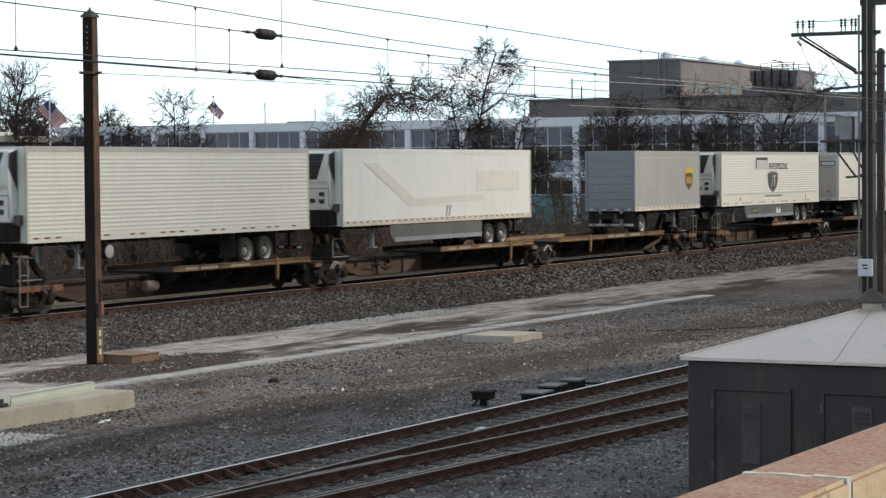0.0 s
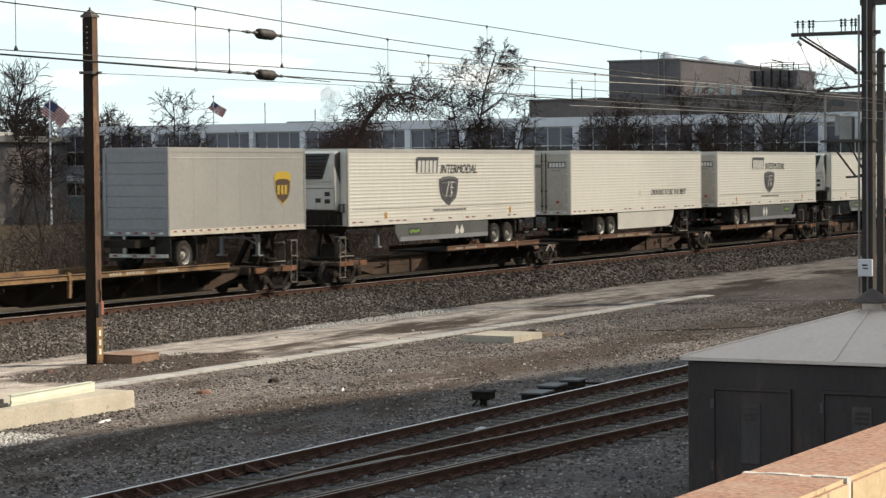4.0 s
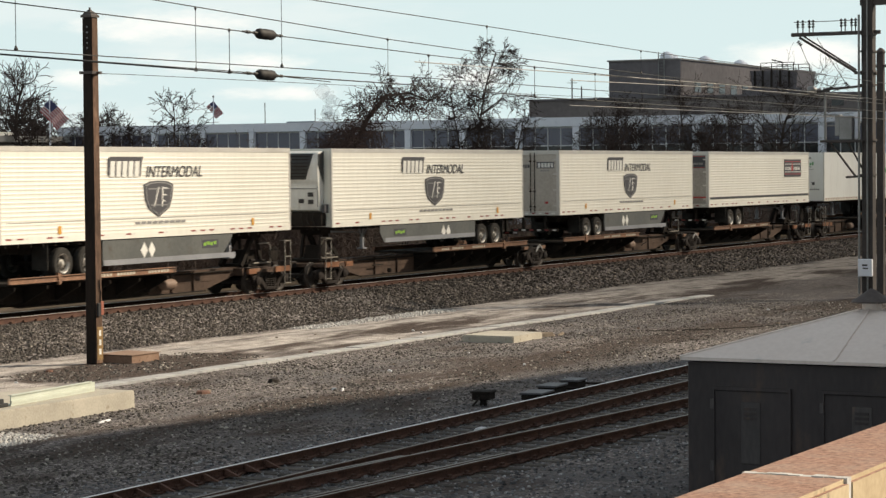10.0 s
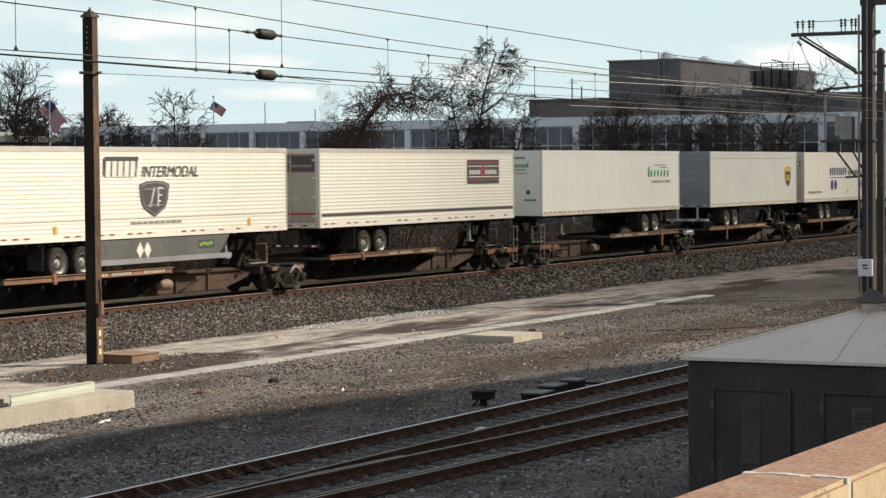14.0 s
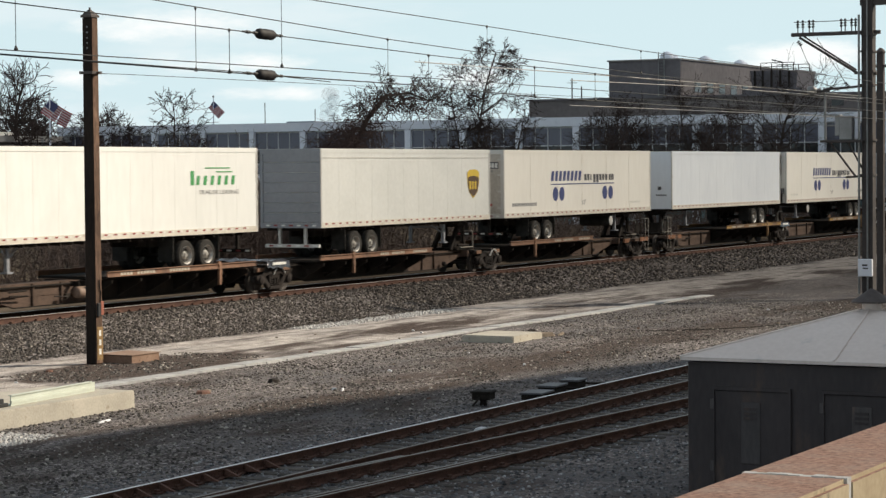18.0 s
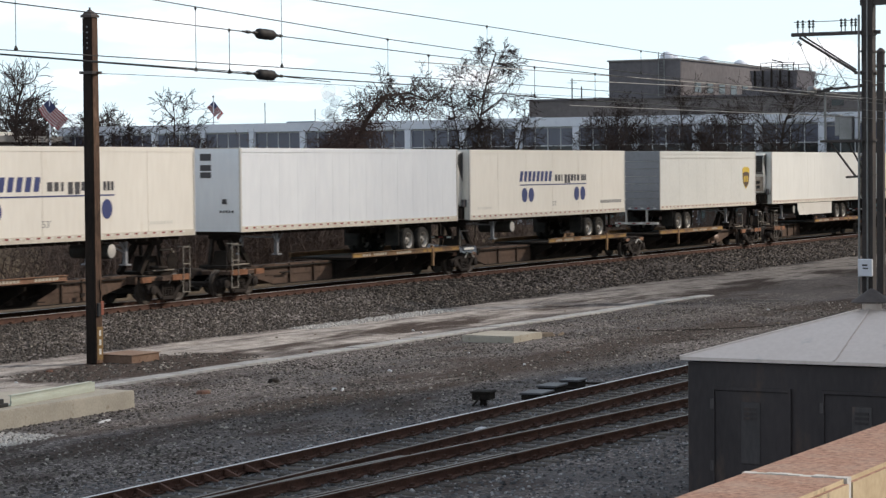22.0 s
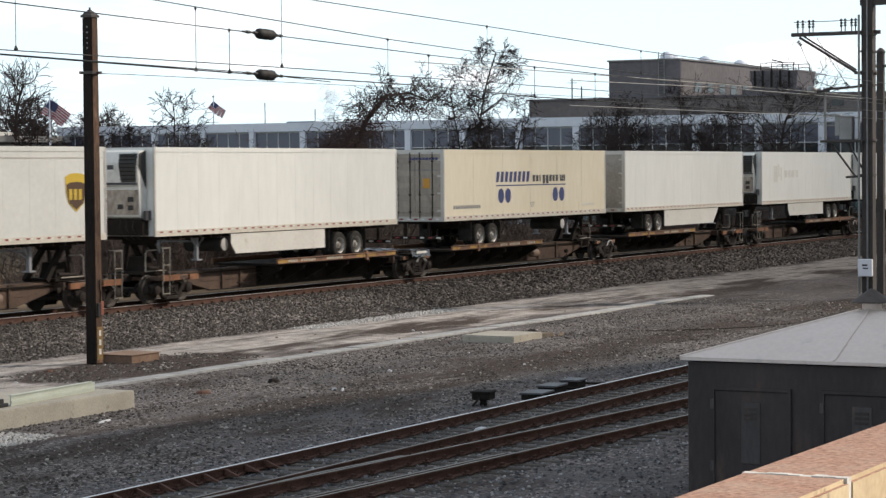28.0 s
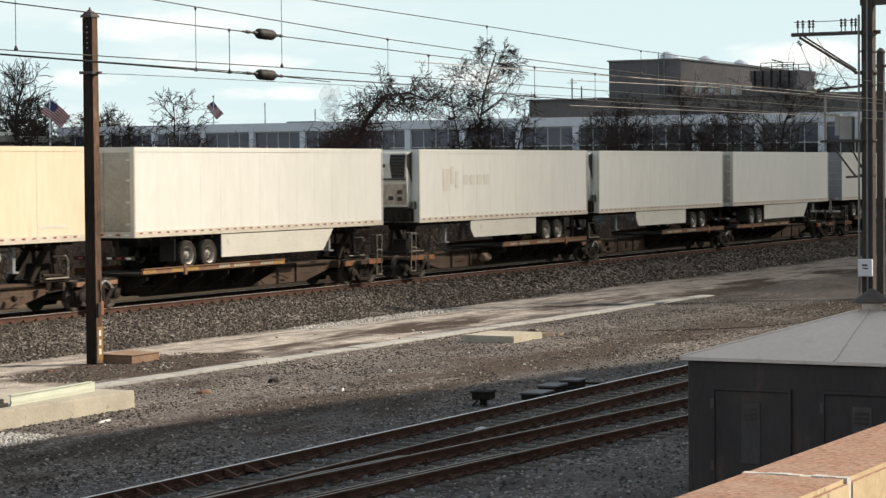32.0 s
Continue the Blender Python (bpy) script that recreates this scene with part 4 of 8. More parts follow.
crate = thing("steel_hatch", 47.95, 34.35, 0.0, "low rusty brown steel hatch box", "hatch")
boxed("box", (0, 1.25, 0, 1.05, -0.05, 0.20), mat("rusty_plate", (0.20, 0.125, 0.09), (0.29, 0.20, 0.15), 0.8, 0.1, 2, 20, 0.2, (0.12, 0.07, 0.05), 0.6, 0.14), crate, bev=0.015)
boxed("lid", (-0.03, 1.28, -0.03, 1.08, 0.204, 0.225), mat("rusty_lid", (0.22, 0.145, 0.105), (0.32, 0.225, 0.17), 0.8, 0.1, 2, 20, 0.2), crate, bev=0.008)


def switch_box(x, y, w, d, h, turn, legs, label, top):
    s = thing("switch_machine", x, y, -0.02, label, "switch machine", "switch machines", turn)
    boxed("housing", (-w / 2, w / 2, -d / 2, d / 2, 0.10 if legs else 0.0, h), GRIME_AND_SHADE, s, bev=0.02)
    boxed("cover", (-w / 2 - 0.03, w / 2 + 0.03, -d / 2 - 0.03, d / 2 + 0.03, h + 0.003, h + 0.05), top, s, "paler worn lid", 0.012)
    if legs:
        for sx in (-1, 1):
            bm = bmesh.new()
            tube(bm, (sx * w * 0.3, 0, 0.2), (sx * (w * 0.5 + 0.22), 0.1, 0.0), 0.022, n=6)
            part("cable", bm, GRIME_AND_SHADE, s)
        boxed("foot", (-0.06, 0.06, -0.06, 0.06, -0.05, 0.12), GRIME_AND_SHADE, s)
    else:
        bm = bmesh.new()
        tube(bm, (w * 0.5, 0.0, 0.1), (w * 0.5 + 0.5, -0.5, 0.05), 0.025, n=6)
        part("rod", bm, GRIME_AND_SHADE, s)


LID = mat("worn_grey_lid", (0.055, 0.055, 0.06), (0.11, 0.11, 0.12), 0.5, 0.1, 3, 25, 0.1)
switch_box(42.75, 21.5, 0.40, 0.40, 0.24, 8, True, "small black junction box on legs beside the track", GRIME_AND_SHADE)
switch_box(44.25, 20.95, 0.8, 0.45, 0.11, 5, False, "low dark switch motor box beside the rail", LID)
switch_box(45.35, 21.1, 0.75, 0.42, 0.16, 5, False, "low dark switch motor box beside the rail", LID)
switch_box(46.6, 21.15, 0.6, 0.4, 0.17, 5, False, "low dark switch motor box beside the rail", LID)


# ---- relay cabin ----
CABIN_WORN = mat("worn_cabin_paint", (0.050, 0.044, 0.046), (0.090, 0.080, 0.080), 0.65, 0, 2.0, 20, 0.1, (0.12, 0.085, 0.07), 0.6, 0.15, 0, (1, 1, 0.3))


VENT_CAP = mat("weathered_brown_cap", (0.050, 0.040, 0.038), (0.095, 0.078, 0.073), 0.7, 0.1, 3, 20, 0.1, (0.14, 0.12, 0.11), 0.62, 0.15)


def relay_cabin():
    c = thing("relay_cabin", 31.6, 10.15, 0.0, "dark panelled cabin with a pale grey hipped metal roof", "cabin")
    w, d, h = 2.30, 3.6, 2.08
    boxed("body", (0, d, -w, w, -0.1, h), CABIN, c, bev=0.012)
    for k, y in enumerate((1.72, 0.02, -1.68)):
        y0, y1 = y - 1.05 + 0.24, y + 0.16
        door = boxed("panel", (-0.022, -0.003, y0 - 0.22, y1, 0.12, h - 0.42), CABIN, c, bev=0.006)
        bm = bmesh.new()
        for a, b, e, f in ((y0 - 0.24, y1 + 0.02, h - 0.41, h - 0.36), (y0 - 0.24, y0 - 0.20, 0.1, h - 0.41), (y1 - 0.02, y1 + 0.02, 0.1, h - 0.41)):
            box(bm, -0.05, -0.023, a, b, e, f)
        part("moulding", bm, CABIN, door)
        cy = (y0 + y1) / 2 - 0.10
        vent = boxed("vent", (-0.036, -0.023, cy - 0.15, cy + 0.15, h - 1.50, h - 0.58), CABIN_WORN, door, bev=0.012)
        for q in range(3):
            boxed("louvre", (-0.052, -0.037, cy - 0.10, cy + 0.10, h - 0.70 - q * 0.07, h - 0.66 - q * 0.07), CABIN, vent)
        for z in (0.45, h - 0.70):
            boxed("hinge", (-0.055, -0.023, y1 - 0.02, y1 + 0.05, z, z + 0.16), CABIN_WORN, door, bev=0.01)
    e = 0.09
    bm = bmesh.new()
    A = [bm.verts.new(p) for p in ((-e, -w - e, h + 0.02), (d + e, -w - e, h + 0.02), (d + e, w + e, h + 0.02), (-e, w + e, h + 0.02))]
    B = [bm.verts.new((v.co.x, v.co.y, h + 0.07)) for v in A]
    top = [bm.verts.new((d / 2 + s * 0.14, t * 0.14, h + 0.72)) for s, t in ((-1, -1), (1, -1), (1, 1), (-1, 1))]
    for i in range(4):
        j = (i + 1) % 4
        bm.faces.new((A[i], A[j], B[j], B[i]))
        bm.faces.new((B[i], B[j], top[j], top[i]))
    bm.faces.new(A[::-1])
    bm.faces.new(top)
    roof = part("roof", bm, CABIN_ROOF, c, "pale grey sheet metal roof")
    bm = bmesh.new()
    bar(bm, (-e, 0.0, h + 0.075), (d / 2 - 0.14, 0.0, h + 0.725), 0.035, 0.03)
    bar(bm, (-e, w + e, h + 0.075), (d / 2 - 0.14, 0.14, h + 0.725), 0.05, 0.025)
    part("seam", bm, CABIN_ROOF, roof)
    bm = bmesh.new()
    lathe(bm, (d / 2, 0, h + 0.70), (0, 0, 1), [(0, 0.15), (0.15, 0.15)], 14)
    part("vent_pipe", bm, CABIN_ROOF, roof)
    bm = bmesh.new()
    lathe(bm, (d / 2, 0, h + 0.78), (0, 0, 1), [(0.045, 0.29), (0.05, 0.315), (0.065, 0.315), (0.15, 0.185), (0.23, 0.07), (0.255, 0.03)], 18)
    part("vent_cap", bm, VENT_CAP, roof, "dark conical vent cap")
    bm = bmesh.new()
    lathe(bm, (d / 2 + 0.1, -0.42, h + 0.62), (0, 0, 1), [(0, 0.12), (0.13, 0.12), (0.15, 0.15), (0.2, 0.14)], 14)
    part("vent_stub", bm, CABIN_ROOF, roof)


relay_cabin()

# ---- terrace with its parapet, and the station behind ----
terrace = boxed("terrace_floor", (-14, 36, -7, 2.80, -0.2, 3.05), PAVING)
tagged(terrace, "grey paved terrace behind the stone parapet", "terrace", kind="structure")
parapet = thing("parapet_wall", 0, 0, 0, "buff sandstone parapet with reddish coping stones", "wall")
tagged(parapet, kind="structure")
boxed("wall", (-14, 60, 2.90, 3.24, -0.1, 3.52), BUFF, parapet)
cuts = [-14, -8, -3, 2.0, 5.5, 9.03, 12.6, 16.2, 20, 26, 33, 41, 50, 60]
for a, b in zip(cuts, cuts[1:]):
    bm = bmesh.new()
    box(bm, a + 0.008, b - 0.008, 2.835, 3.315, 3.525, 3.70)
    bevel(bm, 0.02, 2)
    part("coping_stone", bm, COPING, parapet)
    bm = bmesh.new()
    for k in range(9):
        y0, w = 2.842 + k * 0.0515, random.uniform(0.012, 0.032)
        box(bm, a - w, a + w * 0.8, y0, y0 + 0.051, 3.53, 3.700 + random.uniform(0.0, 0.006))
    part("joint", bm, JOINT, parapet, "rough pale mortar")
    boxed("joint", (a - 0.012, a + 0.012, 3.27, 3.318, 3.535, 3.69), GRIME_AND_SHADE, parapet, "dark open joint")
station = thing("station_building", 41.0, -7.35, 0.0, "buff stone station building with a flat roofline", "building", turn=-11.1)
boxed("wall", (0, 130, -12, 0, -0.2, 33.6), BUFF, station)
boxed("roof", (-0.6, 130.6, -12.6, 0.15, 33.604, 34.4), ROOF_FAR, station)
for k in range(12):
    for z in (1.2, 5.2, 9.2, 13.2, 17.2, 21.2, 25.2, 29.2):
        boxed("window", (4 + k * 10.0, 6.4 + k * 10.0, 0.004, 0.06, z, z + 2.2), PANE_DARK, station)


# ---- the train ----
Y0 = -1.30           # the trailers' side that faces the yard
DECK = 1.72          # height of the wheel decks
TOP, BOTTOM = 5.77, 2.88


def road_wheel(parent, x, y):
    w = parent
    bm = bmesh.new()
    lathe(bm, (x, y - 0.13, DECK + 0.50), (0, 1, 0), [(0.13, 0.01), (0.12, 0.29), (0, 0.30), (0.0, 0.45), (0.05, 0.495), (0.21, 0.495), (0.26, 0.45), (0.26, 0.30)], 20)
    t = part("wheel", bm, TYRE, w, smooth=False)
    bm = bmesh.new()
    lathe(bm, (x, y - 0.125, DECK + 0.50), (0, 1, 0), [(0.10, 0.235), (0.05, 0.25), (0.0, 0.282), (-0.012, 0.30), (0.02, 0.31), (0.10, 0.30)], 20, False)
    part("rim", bm, RIM, t, "pale steel rim")
    bm = bmesh.new()
    lathe(bm, (x, y - 0.03, DECK + 0.50), (0, 1, 0), [(-0.085, 0.05), (-0.08, 0.075), (-0.03, 0.085), (-0.02, 0.13), (0.0, 0.135), (0.02, 0.12)], 16)
    for k in range(8):
        a = k * math.pi / 4
        tube(bm, (x + 0.165 * math.cos(a), y - 0.05, DECK + 0.5 + 0.165 * math.sin(a)), (x + 0.165 * math.cos(a), y - 0.02, DECK + 0.5 + 0.165 * math.sin(a)), 0.017, n=5)
    part("hub", bm, RIM, t, "steel hub with nuts")


def shield(cx, top, w, h, y):
    pts = [(cx - w / 2, top - 0.10 * h), (cx - 0.3 * w, top - 0.02 * h), (cx, top), (cx + 0.3 * w, top - 0.02 * h), (cx + w / 2, top - 0.10 * h), (cx + 0.46 * w, top - 0.5 * h), (cx + 0.36 * w, top - 0.76 * h),
           (cx, top - h), (cx - 0.36 * w, top - 0.76 * h), (cx - 0.46 * w, top - 0.5 * h)]
    bm = bmesh.new()
    prism(bm, pts, y - 0.004, y)
    return bm


def slant_bars(parent, x0, x1, z0, z1, count, y, material, lean=0.12, fill=0.72, name="mark"):
    """Plain slanted bars in place of a trade name."""
    step = (x1 - x0) / count
    for i in range(count):
        a = x0 + i * step
        bm = bmesh.new()
        d = lean * (z1 - z0)
        prism(bm, [(a, z0), (a + step * fill, z0), (a + step * fill + d, z1), (a + d, z1)], y - 0.004, y)
        part(name, bm, material, parent)


def decal_shield_mark(t, at):
    y = Y0 - 0.022
    bm = bmesh.new()
    prism(bm, [(at - 0.10, 4.88), (at + 1.66, 4.84), (at + 1.74, 5.34), (at + 1.82, 5.47), (at + 0.02, 5.47), (at - 0.08, 5.40)], y - 0.003, y)
    block = part("mark", bm, INK, t, "dark block behind white bars")
    slant_bars(block, at, at + 1.64, 4.83, 5.33, 5, y - 0.0045, WHITE_INK, 0.1, 0.74)
    lettering("lettering", "INTERMODAL", 0.52, at + 1.92, 4.82, y - 0.004, INK, t, 3.25, 0.25)
    s = part("emblem", shield(at + 2.65, 4.70, 1.66, 1.17, y), INK, t, "dark shield emblem")
    part("emblem_line", shield(at + 2.65, 4.655, 1.50, 1.07, y - 0.0045), INK_MID, s)
    part("emblem_field", shield(at + 2.65, 4.625, 1.42, 1.01, y - 0.0088), INK, s)
    for dz, k in ((0.10, 0.80), (0.62, 0.62)):
        boxed("mark", (at + 2.65 - 0.75 * k, at + 2.65 + 0.75 * k, y - 0.0165, y - 0.0130, 4.52 - dz, 4.55 - dz), INK_MID, s)
    for xa, xb in ((2.36, 2.62), (2.80, 2.84)):
        bm = bmesh.new()
        prism(bm, [(at + xa, 3.86), (at + xa + 0.05, 3.86), (at + xb + 0.05, 4.50), (at + xb, 4.50)], y - 0.0165, y - 0.0130)
        part("mark", bm, WHITE_INK, s)
    for z, w in ((4.44, 0.30), (4.22, 0.24), (4.02, 0.18)):
        boxed("mark", (at + 2.82, at + 2.82 + w, y - 0.0165, y - 0.0130, z, z + 0.04), WHITE_INK, s)
    for k in range(9):
        boxed("mark", (at + 1.35 + k * 0.32, at + 1.60 + k * 0.32, y - 0.003, y, 3.32, 3.40), INK_MID, t)
    for x in (2.75, 13.6):
        boxed("side_tag", (x, x + 0.16, y - 0.003, y, 3.12, 3.36), ORANGE, t, "small orange tag")
    bm = bmesh.new()
    box(bm, 0.35, 15.9, y - 0.002, y + 0.012, 3.50, 3.525)
    part("side_rail", bm, ALU, t)


def decal_brown_shield(t, cx, grey):
    y = Y0 - 0.006
    s = part("emblem", shield(cx, 4.97, 1.10, 1.20, y), YELLOW, t, "yellow and brown shield emblem")
    part("emblem_field", shield(cx, 4.70, 0.98, 0.86, y - 0.004), BROWN, s)
    slant_bars(s, cx - 0.36, cx + 0.36, 4.15, 4.48, 3, y - 0.0082, YELLOW, 0, 0.6)
    boxed("trim_strip", (0.12, t["size"] - 0.12, y - 0.001, y + 0.004, 5.42, 5.46), ALU, t)


def decal_dots(t, x0, left_web):
    y = Y0 - 0.006
    slant_bars(t, x0, x0 + 3.35, 4.42, 4.86, 8, y, NAVY, 0.22, 0.62)
    for k, w in enumerate((0.30, 0.22, 0.12, 0.30, 0.30, 0.26, 0.22, 0.24)):
        a = x0 + 3.6 + k * 0.34
        boxed("mark", (a, a + min(w, 0.25), y - 0.004, y, 4.42 if k not in (3, 4) else 4.32, 4.70), INK, t)
    for k in range(3):
        a = x0 + 6.42 + k * 0.2
        boxed("mark", (a, a + 0.14, y - 0.004, y, 4.42, 4.70), INK, t)
    boxed("underline", (x0, x0 + 7.0, y - 0.004, y, 4.25, 4.295), NAVY, t)
    for x in (x0 + 0.48, x0 + 1.15, x0 + 5.93, x0 + 6.60):
        bm = bmesh.new()
        prism(bm, [(x + 0.28 * math.cos(a * math.pi / 12), 3.84 + 0.31 * math.sin(a * math.pi / 12)) for a in range(24)], y - 0.004, y)
        part("dot", bm, NAVY, t, "navy blue dot")
    lettering("lettering", "53'", 0.30, x0 + 3.3, 3.33, y, INK_MID, t, 0.45)
    for k in range(13):
        a = (x0 + 8.6 if left_web is False else 0.8) + k * 0.19
        boxed("mark", (a, a + 0.14, y - 0.004, y, 3.36, 3.50), INK_MID, t)
    for k in range(7):
        a = (0.7 if not left_web else 13.6) + k * 0.19
        boxed("mark", (a, a + 0.13, y - 0.004, y, 3.30, 3.40), GHOST, t)
    for x in (2.6, 5.35, 8.05, 10.8, 13.5):
        boxed("panel_seam", (x, x + 0.014, y + 0.0005, y + 0.0055, BOTTOM + 0.2, TOP - 0.14), RAIL_DIRTY, t)


def decal_green(t):
    y = Y0 - 0.006
    slant_bars(t, 12.4, 14.95, 4.53, 4.84, 6, y, GREEN, 0.2, 0.42)
    boxed("mark", (12.08, 12.28, y - 0.004, y, 4.53, 5.0), GREEN, t)
    boxed("mark", (12.95, 14.45, y - 0.004, y, 5.08, 5.115), GREEN, t)
    boxed("mark", (13.6, 14.6, y - 0.004, y, 4.95, 4.985), GREEN, t)
    lettering("lettering", "TRAILER LEASING", 0.20, 12.55, 4.22, y, INK_MID, t, 2.45)


def decal_dark_box(t):
    y = Y0 - 0.022
    p = boxed("emblem", (11.8, 14.7, y - 0.004, y, 4.38, 5.36), INK, t, "black sign panel with white and red stripes")
    for z, m in ((5.22, RED_INK), (5.08, WHITE_INK), (4.52, RED_INK), (4.64, WHITE_INK)):
        boxed("stripe", (11.85, 14.65, y - 0.0085, y - 0.0045, z, z + 0.035), m, p)
    slant_bars(p, 11.95, 13.0, 4.76, 4.94, 5, y - 0.0045, WHITE_INK, 0.2, 0.6)
    slant_bars(p, 13.4, 14.5, 4.76, 4.94, 6, y - 0.0045, WHITE_INK, 0.2, 0.6)
    bm = bmesh.new()
    prism(bm, [(13.0, 4.7), (13.35, 4.75), (13.25, 5.05), (13.1, 5.28), (13.05, 5.0)], y - 0.0085, y - 0.0045)
    part("stripe", bm, RED_INK, p)
    boxed("stripe", (0.15, 16.0, y - 0.004, y, 3.30, 3.40), INK, t, "long black stripe")


def decal_slogan(t):
    y = Y0 - 0.026
    lettering("lettering", "DRIVING TO BE THE BEST", 0.38, 9.4, 3.64, y, INK, t, 4.65, 0.3)
    bm = bmesh.new()
    prism(bm, [(8.0 + 0.16 * math.cos(a * 0.785), 3.75 + 0.16 * math.sin(a * 0.785)) for a in range(8)], y - 0.003, y)
    part("mark", bm, GHOST, t)


def decal_ghost(t):
    y = Y0 - 0.006
    for a, b, c, d in ((2.0, 2.6, 4.1, 5.0), (2.7, 2.95, 4.4, 5.1), (3.1, 3.35, 4.2, 4.9)):
        boxed("mark", (a, b, y - 0.003, y, c, d), GHOST, t)
    slant_bars(t, 3.8, 6.3, 4.35, 4.75, 4, y, GHOST, 0, 0.7)


def decal_swoosh(t):
    y = Y0 - 0.006
    bm = bmesh.new()
    prism(bm, [(1.6, 5.25), (2.6, 5.25), (5.6, 3.85), (11.6, 3.95), (11.6, 3.72), (5.2, 3.55)], y - 0.003, y)
    part("mark", bm, GHOST, t, "faded ghost of removed lettering")
    boxed("mark", (11.0, 15.0, y - 0.003, y, 4.1, 4.9), GHOST, t)
    for x in (8.2, 8.45):
        bm = bmesh.new()
        prism(bm, [(x, 3.1), (x + 0.10, 3.1), (x + 0.25, 3.55), (x + 0.12, 3.55)], y - 0.003, y)
        part("mark", bm, INK_MID, t)


def side_panel(L, ribbed):
    bm = bmesh.new()
    prof = [(BOTTOM + 0.20, 0.0)]
    z = BOTTOM + 0.26
    if ribbed:
        while z < TOP - 0.34:
            prof += [(z, 0.0), (z + 0.018, -0.007), (z + 0.055, -0.007), (z + 0.072, 0.0)]
            z += 0.132
    prof.append((TOP - 0.14, 0.0))
    a = [bm.verts.new((0.04, Y0 + y, zz)) for zz, y in prof]
    b = [bm.verts.new((L - 0.04, Y0 + y, zz)) for zz, y in prof]
    for i in range(len(prof) - 1):
        bm.faces.new((a[i], b[i], b[i + 1], a[i + 1]))
    return bm


def rear_doors(t, style, L, sign=False):
    """Two swing doors with lock rods, or a roll-up door, in the end at x = 0."""
    m = {"dirty": DOOR_DIRTY, "grey": DOOR_GREY, "dark": DOOR_DARK, "container": DOOR_WORN}[style]
    bm = bmesh.new()
    for d in ((-0.05, 0, -1.29, -1.17, BOTTOM, TOP), (-0.05, 0, 1.17, 1.29, BOTTOM, TOP), (-0.05, 0, -1.17, 1.17, TOP - 0.16, TOP), (-0.05, 0, -1.17, 1.17, BOTTOM, BOTTOM + 0.18)):
        box(bm, *d)
    part("rear_frame", bm, ALU if style != "grey" else DOOR_GREY, t)
    for k in range(7):
        boxed("reflector", (-0.056, -0.051, -1.1 + k * 0.33, -0.94 + k * 0.33, BOTTOM + 0.06, BOTTOM + 0.12), RED if k % 2 else WHITE_INK, t)
    if style == "grey":
        for k in range(7):
            z = BOTTOM + 0.19 + k * 0.37
            boxed("door_slat", (-0.03, -0.004, -1.165, 1.165, z, z + 0.355), m, t, bev=0.012)
        return
    for s in (-1, 1):
        y0, y1 = (0.012, 1.165) if s > 0 else (-1.165, -0.012)
        bm = bmesh.new()
        box(bm, -0.035, -0.004, y0, y1, BOTTOM + 0.19, TOP - 0.17)
        d = part("door", bm, m, t)
        if style == "container":
            for k in range(5):
                z = BOTTOM + 0.35 + k * 0.5
                boxed("door_panel", (-0.055, -0.036, y0 + 0.04, y1 - 0.04, z, z + 0.22), m, d, bev=0.008)
        bm = bmesh.new()
        for yy in ((0.10,) if style != "container" else (0.22, 0.80)):
            tube(bm, (-0.062, s * yy, BOTTOM + 0.12), (-0.062, s * yy, TOP - 0.1), 0.02, n=6)
            for z in (BOTTOM + 0.35, BOTTOM + 1.05, TOP - 0.5):
                box(bm, -0.085, -0.04, s * yy - 0.05, s * yy + 0.05, z, z + 0.06)
        part("lock_rod", bm, ALU if style == "dark" else GRIME_AND_SHADE, d)
        for z in (BOTTOM + 0.4, BOTTOM + 1.1, BOTTOM + 1.8, BOTTOM + 2.45):
            boxed("hinge", (-0.06, -0.036, min(s * 1.02, s * 1.17), max(s * 1.02, s * 1.17), z, z + 0.07), ALU, d)
    if style == "dirty":
        block = boxed("sign_panel", (-0.0405, -0.036, -1.06, -0.20, 4.98, 5.27), INK, t, "dark sign block with white bars")
        for k in range(5):
            boxed("mark", (-0.0445, -0.041, -1.02 + k * 0.158, -0.90 + k * 0.158, 5.02, 5.22), WHITE_INK, block)
        for k in range(7):
            boxed("mark", (-0.0405, -0.036, 0.16 + k * 0.125, 0.25 + k * 0.125, 5.0, 5.16), INK, t)
        for k in range(4):
            boxed("mark", (-0.041, -0.036, -0.80 + k * 0.11, -0.72 + k * 0.11, 4.84, 4.92), INK_MID, t)
        boxed("mark", (-0.041, -0.036, -0.75, -0.6, 3.4, 3.5), RED_INK, t)
    elif style == "dark":
        if sign:
            sg = boxed("sign_panel", (-0.048, -0.0415, -1.12, 0.4, 4.92, 5.55), INK, t, "black sign panel with red lines")
            for z in (4.94, 5.51):
                boxed("stripe", (-0.053, -0.0485, -1.1, 0.38, z, z + 0.025), RED_INK, sg)
            for k in range(7):
                boxed("mark", (-0.053, -0.0485, -1.0 + k * 0.13, -0.91 + k * 0.13, 5.1, 5.2), INK_MID, sg)
            boxed("stripe", (-0.048, -0.0415, -1.15, 1.15, 3.36, 3.44), RED_INK, t)
        for k in range(9):
            z = BOTTOM + 0.24 + k * 0.285
            for y in (-1.15, 0.03):
                boxed("door_strip", (-0.041, -0.0352, y, y + 1.12, z, z + 0.265), DOOR_DARK, t)
    else:
        boxed("plate", (-0.064, -0.0565, -0.68, -0.38, 4.22, 4.62), ORANGE, t, "small yellow label")
        for z, m2 in ((5.36, NAVY), (4.92, INK_MID)):
            for k in range(9):
                boxed("mark", (-0.064, -0.0565, -1.06 + k * 0.15, -0.95 + k * 0.15, z, z + (0.10 if z > 5 else 0.07)), m2, t)


